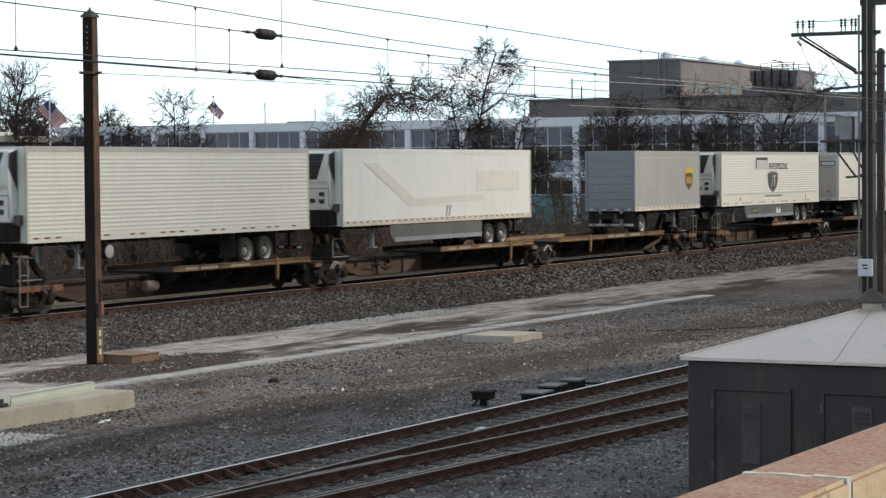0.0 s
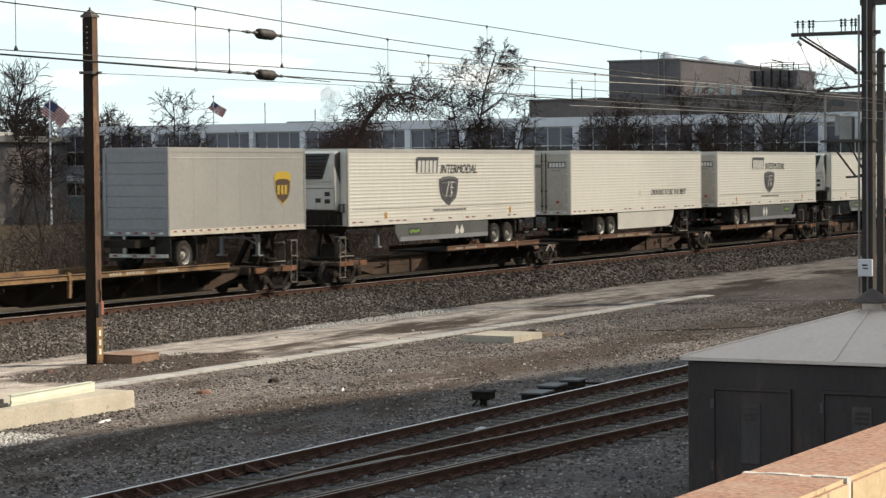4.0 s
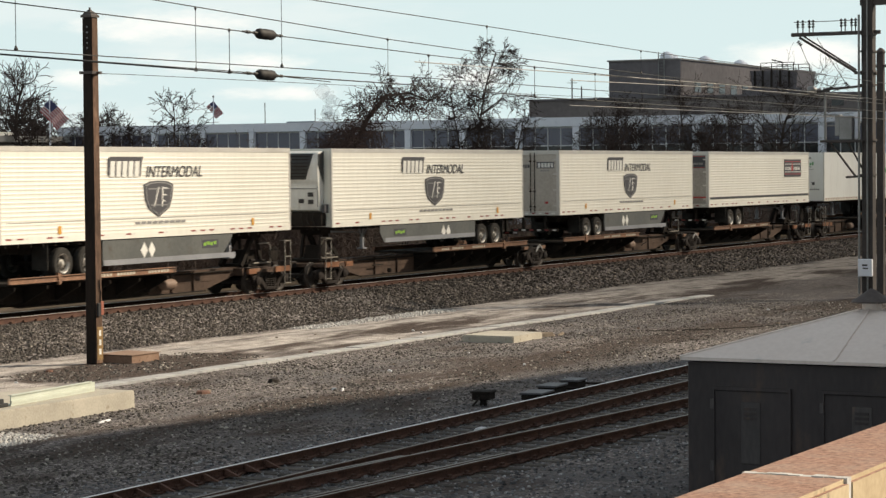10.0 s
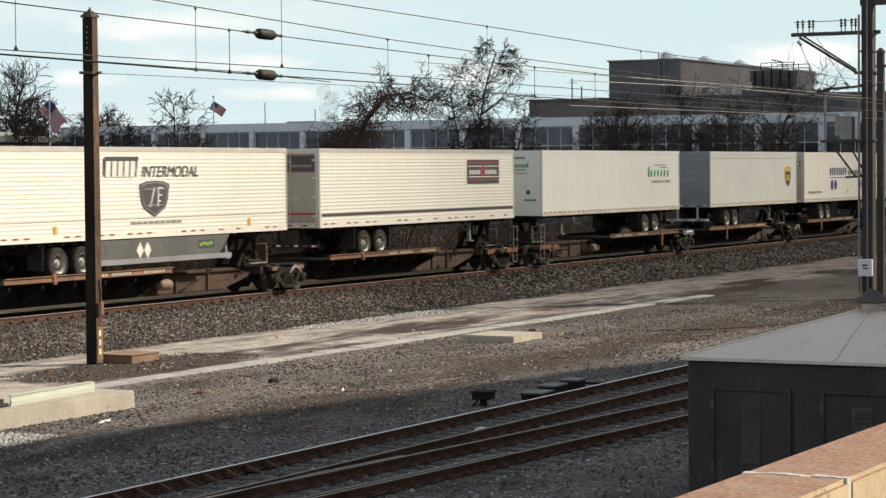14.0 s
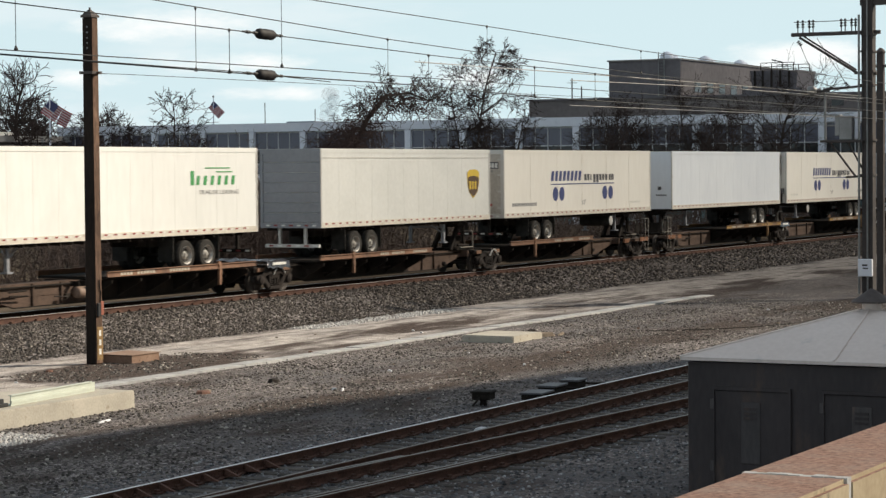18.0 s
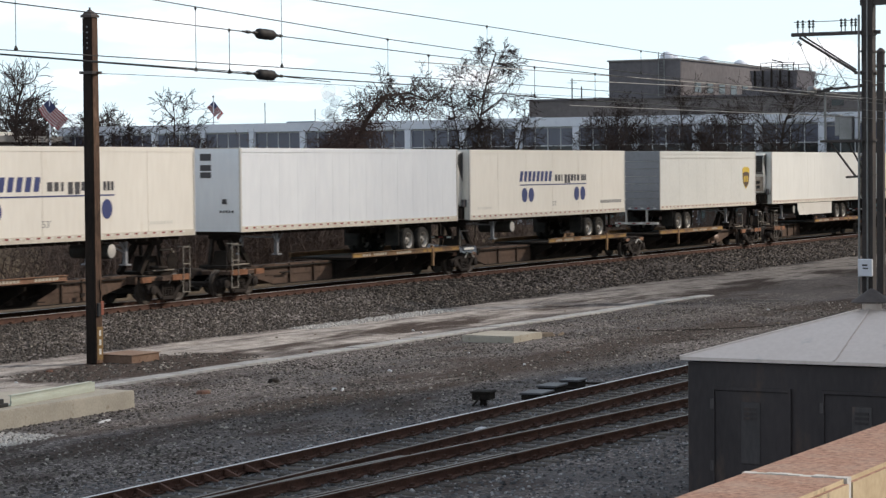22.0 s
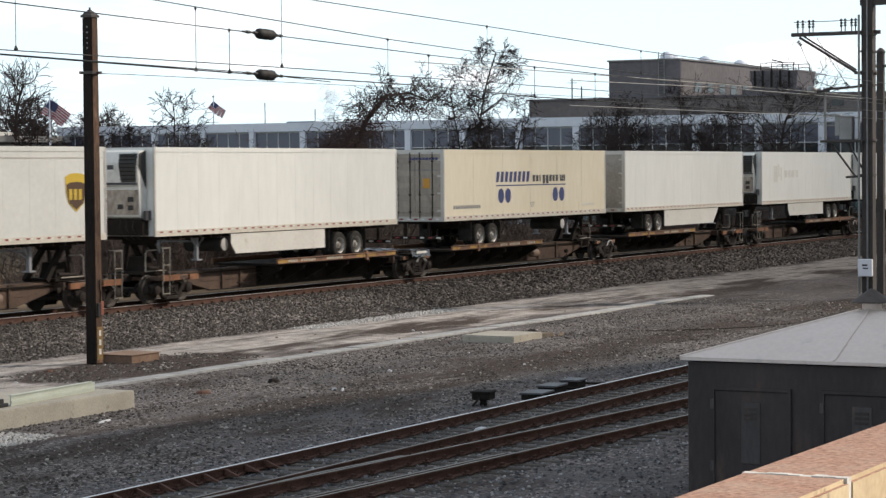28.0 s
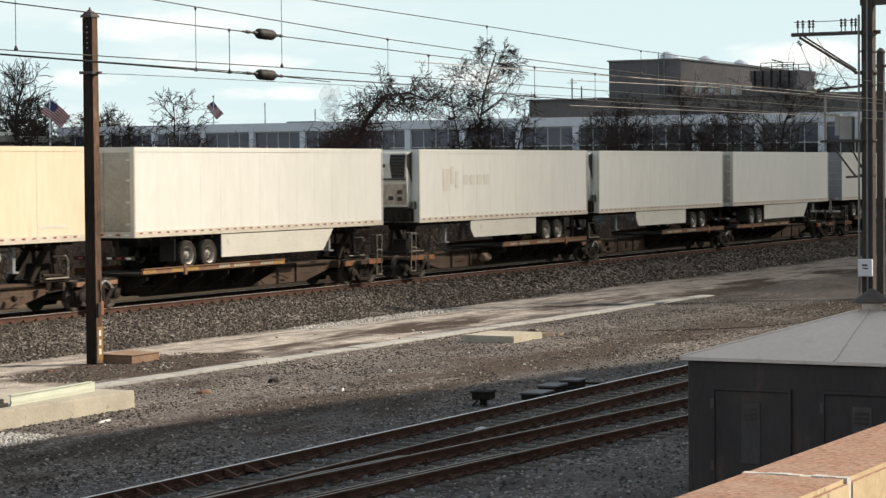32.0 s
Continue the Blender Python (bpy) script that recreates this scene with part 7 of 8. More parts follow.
low = thing("low_shed", 168.0, 136.5, 0.0, "low brown shed with a flat roof", "building")
boxed("wall", (0, 14, 0, 40, -0.1, 7.9), BRICK_FAR, low)
boxed("roof", (-0.6, 14.6, -0.6, 40.6, 7.904, 8.5), ROOF_FAR, low)
boxed("roof_unit", (2, 5, 1.0, 6.0, 8.504, 8.9), CREAM, low)


# ---- bare trees and thickets ----
def limbs_mesh(name, pieces, material, sides=4):
    if not pieces:
        return None
    A = np.array([p for p, _, _, _ in pieces])
    B = np.array([q for _, q, _, _ in pieces])
    ra = np.array([r for _, _, r, _ in pieces])[:, None]
    rb = np.array([r for _, _, _, r in pieces])[:, None]
    d = B - A
    d /= np.linalg.norm(d, axis=1, keepdims=True) + 1e-9
    ref = np.where(np.abs(d[:, 2:3]) < 0.9, np.array([[0, 0, 1.0]]), np.array([[1.0, 0, 0]]))
    u = np.cross(d, ref)
    u /= np.linalg.norm(u, axis=1, keepdims=True)
    v = np.cross(d, u)
    rings = []
    for P, r in ((A, ra), (B, rb)):
        for i in range(sides):
            a = 2 * math.pi * i / sides
            rings.append(P + (u * math.cos(a) + v * math.sin(a)) * r)
    V = np.stack(rings, 1).reshape(-1, 3)
    base = np.arange(len(A))[:, None, None] * 2 * sides
    F = np.array([[i, (i + 1) % sides, sides + (i + 1) % sides, sides + i] for i in range(sides)])[None] + base
    me = bpy.data.meshes.new(name)
    me.from_pydata(V.tolist(), [], F.reshape(-1, 4).tolist())
    me.materials.append(material)
    return me


def forking(seed, start, heading, length, radius, depth, droop=0.03, sides=0.6, finest=0.011, level=0):
    """A limb that divides again and again: tapered pieces that wander, fork at the tip and carry side shoots."""
    rng = random.Random(seed)
    pieces = []

    def turn(d, angle):
        u = d.orthogonal().normalized()
        v = d.cross(u)
        a = rng.uniform(0, 6.283)
        return (d * math.cos(angle) + (u * math.cos(a) + v * math.sin(a)) * math.sin(angle)).normalized()

    def grow(p, d, ln, r, level):
        n = 4 if level < 4 else 3
        for k in range(n):
            w = 0.22
            d = (d + Vector((rng.gauss(0, w), rng.gauss(0, w), rng.gauss(0, w) + (0.08 if level < 4 else -droop)))).normalized()
            q = p + d * ln / n * rng.uniform(0.8, 1.2)
            r2 = max(r * 0.90, finest)
            pieces.append((p, q, r, r2))
            p, r = q, r2
            if k < n - 1 and rng.random() < sides and level < depth:
                grow(p, turn(d, rng.uniform(0.6, 1.2)), ln * rng.uniform(0.4, 0.75), max(r * 0.5, finest), level + 1 + (rng.random() < 0.5))
        if level < depth and ln > 0.12:
            for f in range(2 + (rng.random() < 0.3)):
                grow(p, turn(d, rng.uniform(0.25, 0.7)), ln * rng.uniform(0.62, 0.86), max(r * (0.78 if f == 0 else 0.62), finest), level + 1)
    grow(Vector(start), Vector(heading).normalized(), length, radius, level)
    return pieces


def winter_tree(seed, x, y, height, wide, radius, label, bole=0.3, depth=5, lean=(0.0, 0.0), stems=1, sides=0.55, finest=0.0125):
    """A leafless tree: one or more leaders up to a height, with limbs that reach out to a breadth above the bole."""
    t = thing("bare_tree", x, y, 0.0, label, "tree", "bare trees")
    pieces = []
    rng = random.Random(seed * 3 + 1)
    for k in range(stems):
        tall = height * (1.0 if k == 0 else rng.uniform(0.62, 0.92))
        d = Vector((lean[0] + (rng.uniform(-0.28, 0.28) if stems > 1 else 0), lean[1] + (rng.uniform(-0.28, 0.28) if stems > 1 else 0), 1.0)).normalized()
        p, r, n = Vector((0.3 * k - 0.15 * (stems - 1), 0.12 * k, -0.15)), radius * (1 if k == 0 else 0.7), 13
        for i in range(n):
            f = (i + 1) / n
            d = (d + Vector((rng.gauss(0, 0.09), rng.gauss(0, 0.09), 0.06))).normalized()
            q = p + d * tall * 0.95 / n
            r2 = max(r * 0.91, finest * 1.4)
            pieces.append((p, q, r, r2))
            p, r = q, r2
            if f > bole:
                g = (f - bole) / (1 - bole)
                reach = wide * max(0.30, math.sin(math.pi * (0.12 + 0.78 * g)) ** 0.8) / (1.0 if stems == 1 else 1.35)
                for _ in range(3 + (rng.random() < 0.5)):
                    a = rng.uniform(0, 6.283)
                    out = Vector((math.cos(a), math.sin(a), rng.uniform(0.15, 0.75))).normalized()
                    pieces += forking(rng.randrange(10 ** 6), p, out, reach * rng.uniform(0.50, 0.80), max(r * 0.6, finest * 1.6), depth, sides=sides, finest=finest, level=2)
    part("trunk", limbs_mesh("trunk", [p for p in pieces if p[2] > 0.035], BARK, 6), None, t)
    part("crown", limbs_mesh("crown", [p for p in pieces if p[2] <= 0.035], TWIG, 3), None, t, "leafless brown twigs")
    return t


# beyond the train: seed, x, y, height, half breadth, trunk radius, bole, forks deep, lean, stems
for seed, x, y, h, wd, r, bole, depth, lean, stems in (
        (11, 112.4, 58.0, 12.6, 1.7, 0.15, 0.44, 6, (0.03, 0), 1), (112, 114.8, 58.4, 9.9, 2.0, 0.11, 0.42, 5, (0.12, -0.1), 3), (113, 118.0, 58.8, 8.8, 2.2, 0.11, 0.42, 5, (0.25, -0.35), 3),
        (114, 84.9, 58.0, 8.8, 1.25, 0.08, 0.48, 5, (0, 0), 1), (115, 86.6, 58.6, 6.7, 1.5, 0.07, 0.4, 5, (0.1, 0), 3), (116, 79.6, 58.0, 6.9, 1.2, 0.06, 0.5, 4, (-0.1, 0), 2),
        (117, 134.6, 58.0, 9.2, 3.0, 0.10, 0.38, 5, (-0.15, 0.1), 2), (118, 142.4, 58.5, 10.0, 3.0, 0.12, 0.38, 5, (0, 0), 2), (119, 148.5, 58.0, 10.8, 3.0, 0.13, 0.38, 5, (0, 0), 2),
        (120, 155.0, 59.0, 9.6, 3.0, 0.11, 0.38, 5, (0, 0), 2), (121, 169.8, 59.5, 11.2, 4.0, 0.24, 0.42, 5, (0, 0.03), 1), (122, 161.5, 57.0, 7.8, 2.2, 0.10, 0.45, 4, (0.1, 0), 2),
        (123, 176.5, 60.0, 8.2, 2.6, 0.12, 0.45, 4, (0, 0), 2), (124, 113.0, 82.0, 8.7, 2.2, 0.10, 0.5, 5, (0, 0), 2), (125, 108.5, 84.0, 8.2, 2.0, 0.10, 0.5, 4, (0, 0), 2),
        (126, 105.6, 57.8, 7.0, 1.5, 0.08, 0.45, 4, (0.2, 0), 2), (127, 127.6, 58.5, 6.2, 1.5, 0.07, 0.45, 4, (0, 0), 2)):
    winter_tree(seed, x, y, h, wd, r, "leafless tree with fine brown twigs beyond the train", bole, depth, lean, stems)
# the edge of the wood
for seed, x, y, h, wd, r, stems in ((141, 175.6, 139.5, 14.6, 4.6, 0.36, 1), (142, 173, 143.5, 13.4, 4.0, 0.30, 2), (143, 190, 149, 13.6, 4.0, 0.3, 1), (144, 171, 135.0, 10.4, 2.2, 0.18, 2), (145, 182.5, 140.6, 12.8, 2.6, 0.22, 1),
                                    (146, 186, 152, 12.8, 3.8, 0.3, 2), (147, 196, 152, 12.4, 3.6, 0.26, 2), (148, 199, 146, 11.6, 3.2, 0.24, 1), (150, 184, 145.5, 12.6, 3.2, 0.26, 2), (151, 178, 149, 13.4, 4.0, 0.3, 2), (152, 204, 150, 11.8, 3.4, 0.25, 2)):
    winter_tree(seed, x, y, h, wd, r, "dark leafless tree at the edge of the wood", 0.35, 4, (0, 0), stems, sides=0.75, finest=0.028)


def vine_tree():
    """A leaning tree smothered in dry vines, arching to one side with strands hanging from its crown."""
    t = thing("vine_covered_tree", 96.4, 57.3, 0.0, "leaning tree smothered in dry reddish vines", "tree", "bare trees")
    rng = random.Random(5)
    pieces, limbs, tangle = [], [], []
    spine = [Vector((0, 0, -0.1)), Vector((0.8, -0.1, 2.6)), Vector((2.0, -0.2, 5.2)), Vector((3.8, -0.4, 7.6)), Vector((5.6, -0.5, 8.8)), Vector((7.8, -0.7, 9.0)), Vector((9.8, -0.8, 8.6))]
    for a, b, r in zip(spine, spine[1:], (0.24, 0.2, 0.17, 0.13, 0.09, 0.06)):
        pieces.append((a, b, r, r * 0.8))
    for k in range(16):
        limbs += forking(70 + k, spine[3 + k % 4], (rng.uniform(-0.2, 1), rng.uniform(-0.8, 0.6), rng.uniform(0.2, 1.0)), rng.uniform(0.35, 0.75), 0.035, 4, 0.10, level=1)

    def strand(p, d, n, step, fall):
        for _ in range(n):
            d = (d + Vector((rng.gauss(0, 0.35), rng.gauss(0, 0.35), rng.gauss(-fall, 0.3)))).normalized()
            q = p + d * step
            if q.z < 0.05:
                break
            tangle.append((p, q, 0.0145, 0.013))
            p = q
    crest = ((-1.3, 5.4), (-0.4, 5.9), (1.6, 7.1), (4.0, 8.7), (5.2, 9.15), (7.6, 9.2), (9.7, 9.0), (10.7, 8.3))
    for k in range(5000):
        x = rng.uniform(-1.3, rng.uniform(2.0, 5.4)) if rng.random() < 0.88 else rng.uniform(5.0, 10.4)
        top = next(b + (c - b) * (x - a) / (e - a) for (a, b), (e, c) in zip(crest, crest[1:]) if x <= e)
        foot = 3.6 if x < 3.2 else 3.6 + (x - 3.2) * 1.9 if x < 5.2 else top - 1.1
        z = foot + (top - foot) * rng.random()
        strand(Vector((x, rng.gauss(-0.3, 0.7), z)), Vector((rng.gauss(0.3, 0.8), rng.gauss(0, 0.7), rng.gauss(0.1, 0.5))).normalized(), rng.choice((3, 4, 5)), rng.uniform(0.12, 0.22), 0.13)
    for k in range(700):
        strand(Vector((rng.gauss(1.2, 1.8), rng.gauss(0, 1.0), rng.uniform(0.1, 4.0))), Vector((rng.gauss(0, 1), rng.gauss(0, 1), rng.gauss(0.3, 0.8))).normalized(), 4, rng.uniform(0.15, 0.3), 0.05)
    part("trunk", limbs_mesh("trunk", pieces, BARK, 6), None, t)
    tagged(part("bare_growth", limbs_mesh("bare_growth", limbs, TWIG, 3), None, t), kind="stuff")
    tagged(part("vines", limbs_mesh("vines", tangle, VINE, 3), None, t, "dense dry vine tangle"), kind="stuff")


vine_tree()


def thicket(seed, x, y, w, d, h, n, label):
    rng = random.Random(seed)
    pieces = []
    for k in range(n):
        bx, by = rng.gauss(0, w), rng.gauss(0, d)
        hh = h * rng.uniform(0.5, 1.0) * math.exp(-(bx / w) ** 2 * 0.22)
        p = Vector((bx, by, -0.05))
        dd = Vector((rng.gauss(0, 0.22), rng.gauss(0, 0.22), 1)).normalized()
        m = 5
        for i in range(m):
            dd = (dd + Vector((rng.gauss(0, 0.22), rng.gauss(0, 0.22), 0.02))).normalized()
            q = p + dd * hh / m
            pieces.append((p, q, 0.022 - 0.003 * i, 0.019 - 0.003 * i))
            for _ in range(3):
                s = (dd * 0.5 + Vector((rng.gauss(0, 1), rng.gauss(0, 1), rng.gauss(0.1, 0.6)))).normalized()
                pieces.append((q, q + s * rng.uniform(0.25, 0.8), 0.012, 0.006))
            p = q
    ob = part("shrub_thicket", limbs_mesh("shrub_thicket", pieces, BRUSH, 3), None)
    ob.matrix_basis = pose(x, y, 0)
    return tagged(ob, label, "shrub", "thickets beyond the train", "stuff")


for k in range(26):
    x = 68 + k * 5.2
    thicket(100 + k, x + random.uniform(-1, 1), 56.5 + random.uniform(-1.5, 3.0), 2.2, 1.3, random.uniform(3.6, 5.8), 90, "dense brown leafless shrubs behind the track")

for k in range(7):
    thicket(300 + k, 79 + k * 2.6, 57.5 + random.uniform(-1, 2.0), 1.9, 1.3, random.uniform(6.2, 7.6), 130, "tall dense tangle of leafless shrubs and vines")


def far_wood():
    """Woods along the horizon, out of many thin upright twigs."""
    rng = random.Random(77)
    pieces = []
    for k in range(9000):
        a = rng.uniform(10, 48)
        r = rng.uniform(330, 520)
        x, y = r * math.cos(radians(a)), r * math.sin(radians(a))
        h = 9 + 6 * noise.noise(Vector((a * 0.35, 1.0, 0))) + rng.uniform(-2, 2)
        p = Vector((x, y, 0))
        top = p + Vector((rng.gauss(0, 1), rng.gauss(0, 1), h))
        pieces.append((p, top, 0.35, 0.06))
    ob = part("far_wood", limbs_mesh("far_wood", pieces, HILL, 3), None)
    tagged(ob, "far leafless wood along the horizon", "woods", kind="stuff")


far_wood()

# ---- flags ----
FLAGS = []


def flagpole(x, y, height, size, label):
    p = thing("flagpole", x, y, 0.0, label, "flagpole", "flagpoles")
    bm = bmesh.new()
    tube(bm, (0, 0, 0), (0, 0, height), 0.11, 0.06, n=8)
    part("pole", bm, PANEL_WHITE, p)
    bm = bmesh.new()
    lathe(bm, (0, 0, height), (0, 0, 1), [(0, 0.03), (0.08, 0.12), (0.2, 0.12), (0.27, 0.02)], 8)
    part("finial", bm, GALV, p)
    prev = None
    n = 5
    sw, sh = size
    for i in range(n):
        strip = new("flag_strip")
        bm = bmesh.new()
        w = sw / n
        f = thing("flag", 0, 0, 0, "", "") if False else None
        holder = part("flag_panel", finish("flag_panel", bm_box(0, w + 0.02, -0.01, 0.01, -sh, 0), FLAG_WHITE), None, p, "panel of a striped flag")
        bpy.data.objects.remove(strip)
        bm.free()
        for k in range(7):
            z = -sh + k * sh / 6.5
            if i < 2 and z > -sh * 0.54 - 0.02:
                continue
            part("stripe", finish("stripe", bm_box(0, w + 0.021, -0.016, 0.016, z, min(0, z + sh / 13)), FLAG_RED), None, holder)
        if i < 2:
            part("canton", finish("canton", bm_box(0, w + 0.022, -0.018, 0.018, -sh * 0.54, 0.002), FLAG_BLUE), None, holder)
        FLAGS.append((holder, i, w, height - 0.35, x))
    return p


def bm_box(*d):
    bm = bmesh.new()
    box(bm, *d)
    return bm


flagpole(170.0, 130.75, 12.2, (2.6, 1.5), "white flagpole flying a red, white and blue flag")
flagpole(210.0, 138.9, 13.1, (1.8, 1.0), "white flagpole flying a red, white and blue flag")

# ---- litter and loose bits ----
LITTER = {"white": flat("crumpled_white_plastic", (0.66, 0.67, 0.70)), "rust": mat("rusty_scrap", (0.10, 0.055, 0.042), (0.21, 0.12, 0.09), 0.85, 0.1, 6, 30, 0.3),
          "wood": mat("grey_scrap_wood", (0.16, 0.13, 0.10), (0.28, 0.23, 0.18), 0.9, 0, 5, 30, 0.3), "black": GRIME_AND_SHADE}


def scrap(name, x, y, w, d, h, m, label, seed, turn=0):
    """A small crumpled or broken piece lying on the ground."""
    rng = random.Random(seed)
    bm = bmesh.new()
    n = 7
    ring = [(math.cos(6.283 * k / n) * rng.uniform(0.6, 1.0), math.sin(6.283 * k / n) * rng.uniform(0.6, 1.0)) for k in range(n)]
    lo = [bm.verts.new((a * w, b * d, -0.02)) for a, b in ring]
    mid = [bm.verts.new((a * w * 0.8, b * d * 0.8, h * rng.uniform(0.4, 0.9))) for a, b in ring]
    tip = bm.verts.new((rng.uniform(-0.2, 0.2) * w, rng.uniform(-0.2, 0.2) * d, h))
    for k in range(n):
        q = (k + 1) % n
        bm.faces.new((lo[k], lo[q], mid[q], mid[k]))
        bm.faces.new((mid[k], mid[q], tip))
    bm.faces.new(lo[::-1])
    ob = part(name, bm, m)
    ob.matrix_basis = pose(x, y, ground_z(x, y) + 0.01, 0, 0, turn)
    return tagged(ob, label, "litter", "litter in the yard")


scrap("plastic_bag", 38.6, 19.45, 0.36, 0.14, 0.09, LITTER["white"], "crumpled white plastic bag between the rails", 1)
scrap("scrap_metal", 42.1, 28.2, 0.26, 0.22, 0.07, LITTER["rust"], "rusty red scrap lying in the gravel", 2)
scrap("scrap_metal", 42.5, 28.4, 0.2, 0.12, 0.05, LITTER["wood"], "rusty red scrap lying in the gravel", 3)
scrap("dark_scrap", 45.1, 28.2, 0.25, 0.16, 0.09, GRIME_AND_SHADE, "dark flat scrap in the gravel", 4)
scrap("white_scrap", 44.0, 25.7, 0.16, 0.04, 0.05, LITTER["white"], "thin white scrap in the gravel", 5, 20)
scrap("brick_scrap", 45.2, 34.9, 0.16, 0.1, 0.05, LITTER["rust"], "broken reddish brick on dark soil", 6)
scrap("wood_scrap", 60.4, 28.3, 0.55, 0.14, 0.13, LITTER["wood"], "broken timber pieces beside the slab", 7, -25)
scrap("wood_scrap", 60.6, 28.9, 0.45, 0.3, 0.2, GRIME_AND_SHADE, "broken timber pieces beside the slab", 8)
scrap("wood_scrap", 61.3, 28.2, 0.6, 0.07, 0.07, LITTER["wood"], "broken timber pieces beside the slab", 9, 15)
scrap("white_scrap", 36.6, 26.9, 0.35, 0.05, 0.03, LITTER["white"], "thin white scrap in the gravel", 10, 10)
rng = random.Random(8)
for k in range(46):
    x, y = rng.uniform(34, 75), rng.uniform(22.5, 36.5)
    kind = rng.choice(("wood", "wood", "rust", "black", "white", "wood"))
    scrap("small_scrap", x, y, rng.uniform(0.04, 0.10), rng.uniform(0.02, 0.06), rng.uniform(0.015, 0.04), LITTER[kind], {"white": "small pale scrap in the gravel", "wood": "small splinter of wood in the gravel", "rust": "small rusty scrap in the gravel", "black": "small dark scrap in the gravel"}[kind], 20 + k, rng.uniform(0, 180))


def ground_cable(pts, r, label):
    cu = bpy.data.curves.new("cable", "CURVE")
    cu.dimensions = "3D"
    cu.bevel_depth, cu.bevel_resolution = r, 1
    sp = cu.splines.new("NURBS")
    sp.points.add(len(pts) - 1)
    sp.use_endpoint_u = True
    for p, (x, y) in zip(sp.points, pts):
        p.co = (x, y, ground_z(x, y) + r * 0.6 + 0.01, 1)
    me = bpy.data.meshes.new_from_object(bpy.data.objects.new("cable", cu))
    me.materials.clear()
    me.materials.append(GRIME_AND_SHADE)
    tagged(new("ground_cable", me), label, "cable")


ground_cable([(63.5, 26.4), (64.3, 25.0), (66.5, 23.4), (70, 23.0), (75, 23.6), (81.2, 24.9)], 0.011, "black cable lying across the gravel")

# ---- steam ----
STEAM = bpy.data.materials.new("thin_white_steam")
STEAM.use_nodes = True
sn = STEAM.node_tree.nodes
sb = sn["Principled BSDF"]
sb.inputs["Base Color"].default_value = (0.80, 0.80, 0.82, 1)
sb.inputs["Roughness"].default_value = 1.0
sb.inputs["Alpha"].default_value = 0.10
PUFFS = []
steam = thing("steam_plume", 400.0, 236.0, 0.0, "thin white steam plume rising behind the roofs", "steam")
rng = random.Random(3)
for k in range(11):
    bm = bmesh.new()
    bmesh.ops.create_icosphere(bm, subdivisions=3, radius=1.0)
    s = Vector((rng.uniform(0, 50), rng.uniform(0, 50), k))
    size = rng.uniform(0.8, 1.6)
    for v in bm.verts:
        v.co *= size * (1 + 0.5 * noise.noise(v.co * 1.6 + s) + 0.25 * noise.noise(v.co * 4 + s))
    puff = part("puff", bm, STEAM, steam, smooth=True)
    PUFFS.append((puff, rng.uniform(-1.3, 1.3), 12.5 + k * 0.85, rng.uniform(0, 6.28)))

# ---- ties, trough covers and rail plates ----
for k in range(86):
    x = 20 + k * 0.56
    y0 = min(branch(x) - 2.1, R2 - 0.55) if x < 40 else R2 - 0.6
    tie_piece(near_track, x + random.uniform(-0.03, 0.03), y0, R1 + 0.55, -0.05, k)
for k in range(60):
    x = 40.3 + k * 0.56
    tie_piece(turnout, x, branch(x) - 2.1, branch(x) + 0.48, -0.052, k)
for k in range(170):
    tie_piece(main_track, 46 + k * 0.6, TRACK_Y - 1.3, TRACK_Y + 1.3, 0.515, k)
bm = bmesh.new()
for k in range(86):
    x = 20 + k * 0.56
    for y in (R1, R2, branch(x) - 0.07, branch(x) - 1.5):
        box(bm, x - 0.09, x + 0.09, y - 0.19, y + 0.19, -0.04, -0.018)
        box(bm, x - 0.05, x + 0.05, y - 0.13, y - 0.075, -0.02, 0.025)
        box(bm, x - 0.05, x + 0.05, y + 0.075, y + 0.13, -0.02, 0.025)
plates = part("tie_plates", bm, RAIL_RUST, near_track)
tagged(plates, kind="stuff")
bm = bmesh.new()
for k in range(170):
    x = 46 + k * 0.6
    for y in (TRACK_Y - 0.75, TRACK_Y + 0.75):
        box(bm, x - 0.10, x + 0.10, y - 0.21, y + 0.21, 0.516, 0.532)
        box(bm, x - 0.06, x + 0.06, y - 0.15, y - 0.074, 0.533, 0.575)
        box(bm, x - 0.06, x + 0.06, y + 0.074, y + 0.15, 0.533, 0.575)
tagged(part("tie_plates", bm, RED_RAIL, main_track), kind="stuff")
brace = bmesh.new()
prism(brace, [(-0.03, -0.045), (0.03, -0.045), (0.03, 0.075), (-0.03, 0.075)], 0.0, 0.02)
a = [brace.verts.new((dx, y, z)) for dx in (-0.028, 0.028) for y, z in ((-0.015, 0.085), (-0.30, -0.03), (-0.015, -0.03))]
brace.faces.new(a[:3])
brace.faces.new(a[3:][::-1])
for i in range(3):
    brace.faces.new((a[i], a[3 + i], a[3 + (i + 1) % 3], a[(i + 1) % 3]))
brace_mesh = finish("rail_brace", brace, RED_RAIL)
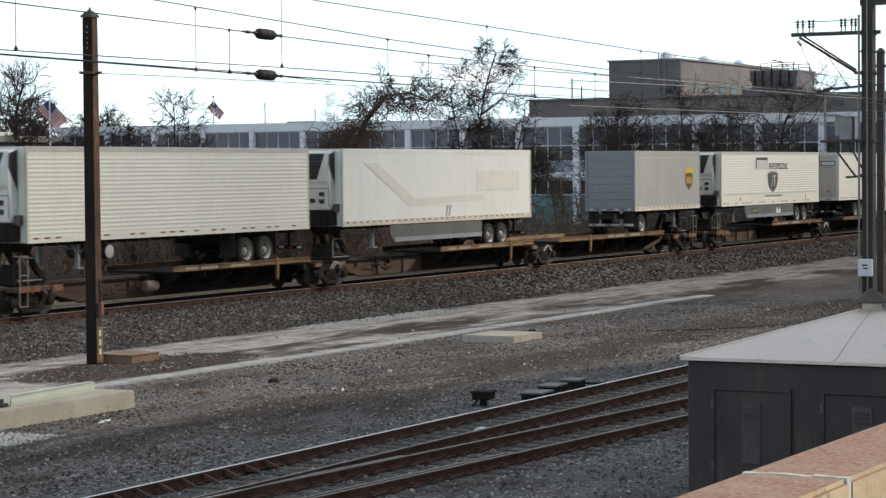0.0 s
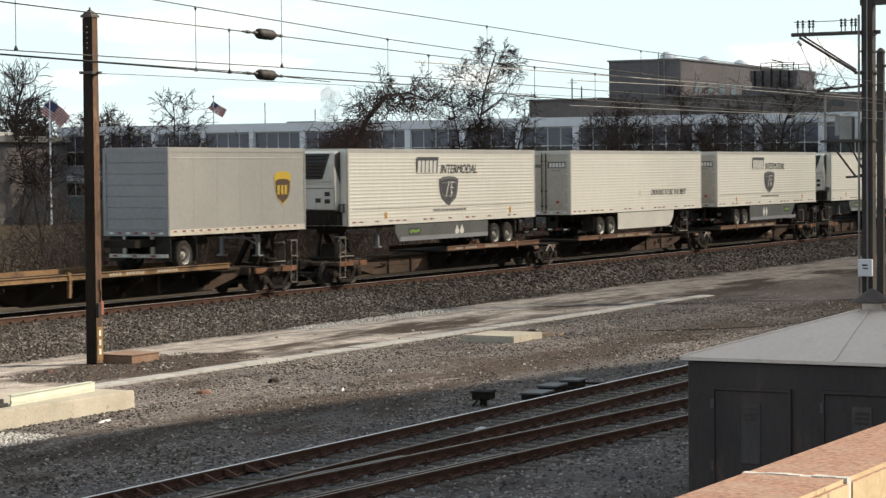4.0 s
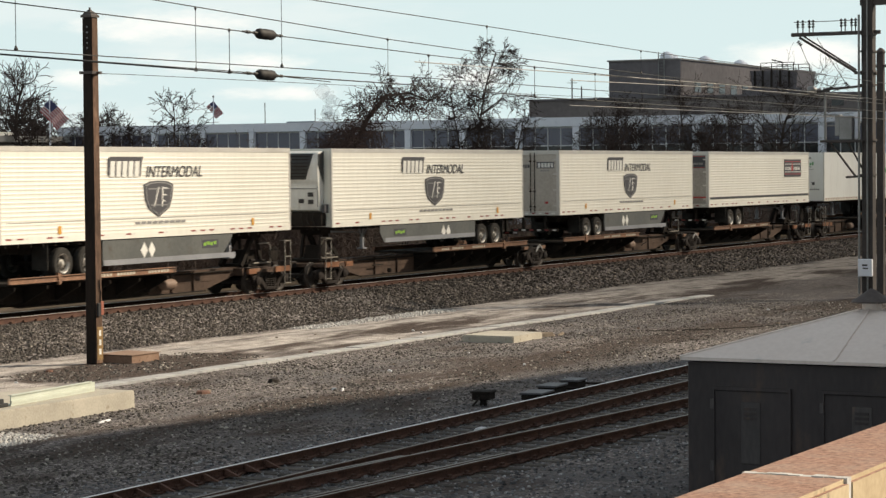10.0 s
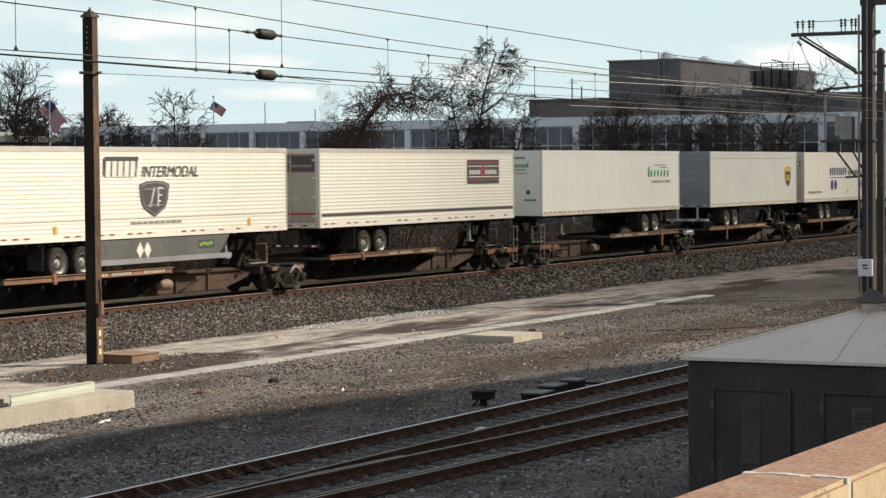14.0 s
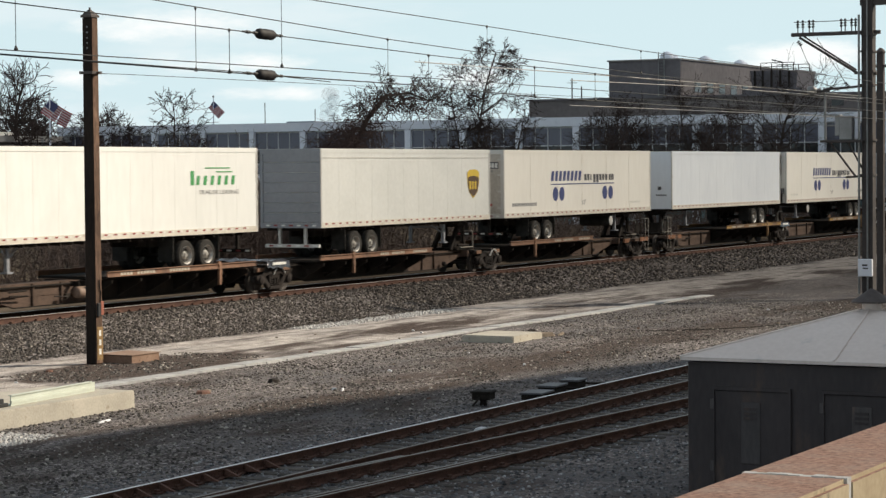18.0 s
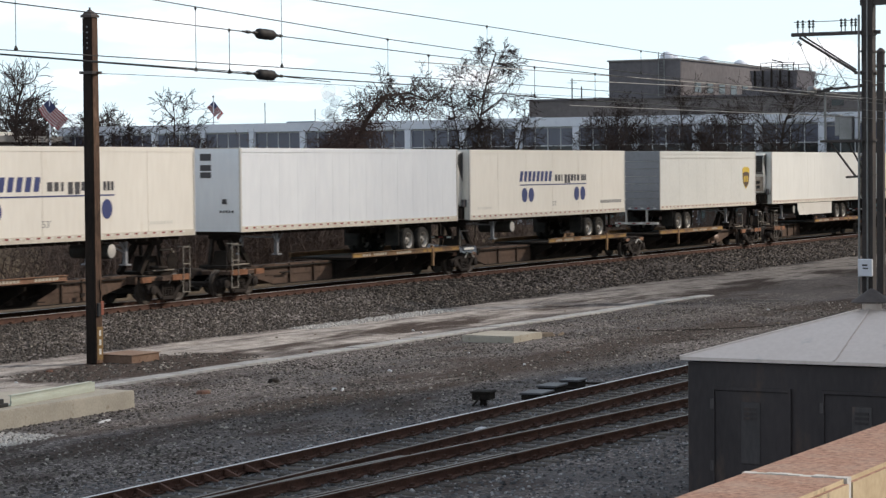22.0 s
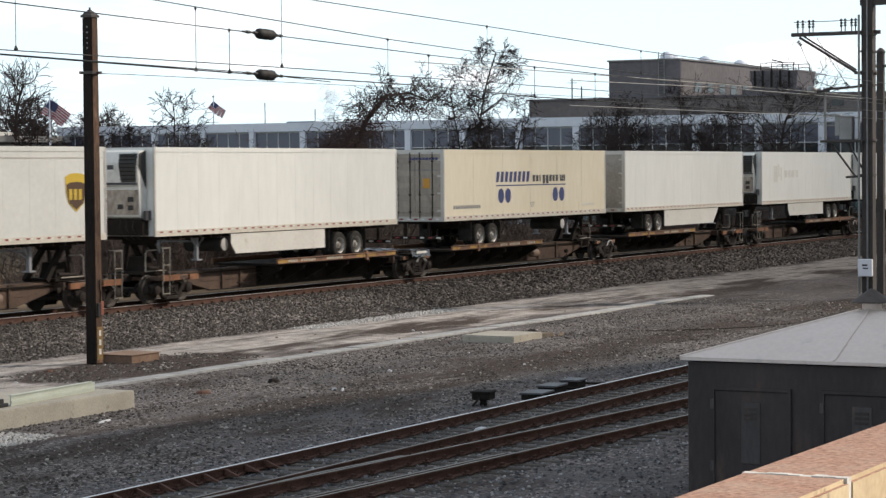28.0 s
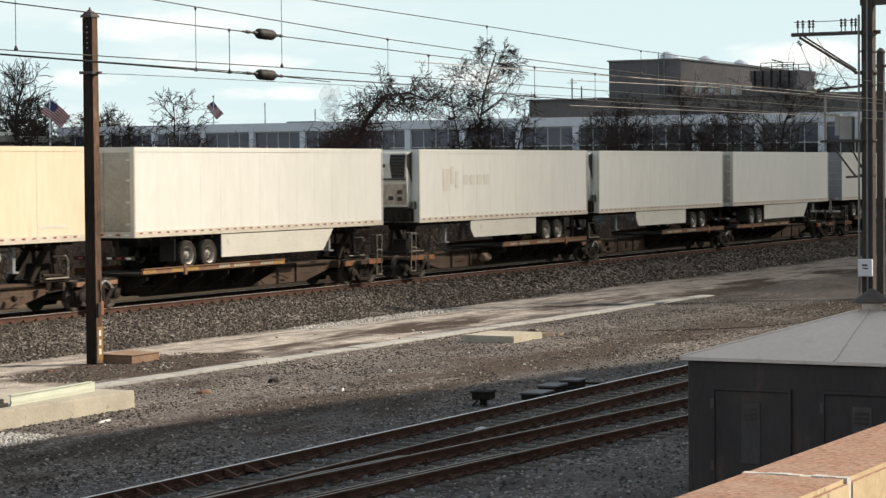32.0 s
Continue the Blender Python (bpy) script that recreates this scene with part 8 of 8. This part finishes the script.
for k in range(12):
    ob = new("rail_brace", brace_mesh)
    ob.parent = near_track
    ob.matrix_basis = pose(25.4 + k * 0.62, R1 - 0.045, 0.012)
trough = tagged(new("cable_trough"), "pale concrete cable trough flush with the gravel", "cable trough", kind="structure")
cover = finish("trough_cover", bm_box(0.01, 0.97, -0.27, 0.27, -0.06, 0.035), TROUGH)
for k in range(41):
    ob = new("trough_cover", cover)
    ob.parent = trough
    ob.matrix_basis = pose(41.5 + k * 0.98, 31.35 + 0.05 * math.sin(k * 0.4), 0.012 + random.uniform(-0.006, 0.012), 0, random.uniform(-0.4, 0.4), random.uniform(-0.6, 0.6))


# ---- what moves ----
def motions():
    times = [0.0, 4.0, 8.0, 12.0, 16.0, 20.0, 24.0, 28.0, 32.0]
    for ob in TRAIN:
        x, y, z = ob.location
        walk(ob, [(t, pose(x - run(t), y, z)) for t in times])
    spins = [k / 15 for k in range(481)]
    for w, dx in WHEELSETS:
        walk(w, [(t, pose(dx, 0, WHEEL_R, 0, -math.degrees(run(t) / WHEEL_R) % 360, 0)) for t in spins])
    for ob, way in CLOUDS:
        walk(ob, [(t, Matrix.Translation(CLOUD_AT + WIND * far)) for t, far in way])
    gust = [k * 0.25 for k in range(129)]
    for ob, i, w, top, seed in FLAGS:
        rows = []
        for t in gust:
            px, py, pz = 0.0, 0.0, top
            for j in range(i + 1):
                a = -62 + 10 * math.sin(t * 0.8 + seed) + (14 + 5 * j) * math.sin(t * 3.6 - j * 1.15 + seed)
                dip = 42 + 10 * math.sin(t * 0.55 + seed * 1.3) + 5 * math.sin(t * 2.9 - j + seed)
                m = pose(px, py, pz, 0, dip, a)
                d = m.to_3x3() @ Vector((w, 0, 0))
                px, py, pz = px + d.x, py + d.y, pz + d.z
            rows.append((t, m))
        walk(ob, rows)
    for ob, dy, z, ph in PUFFS:
        walk(ob, [(t, pose(0, dy + 0.9 * math.sin(0.35 * t + ph) - 0.02 * t, z + 0.5 * math.sin(0.5 * t + ph * 2), 4 * t, 0, 6 * t)) for t in (0.0, 4.0, 8.0, 12.0, 16.0, 20.0, 24.0, 28.0, 32.0)])


motions()
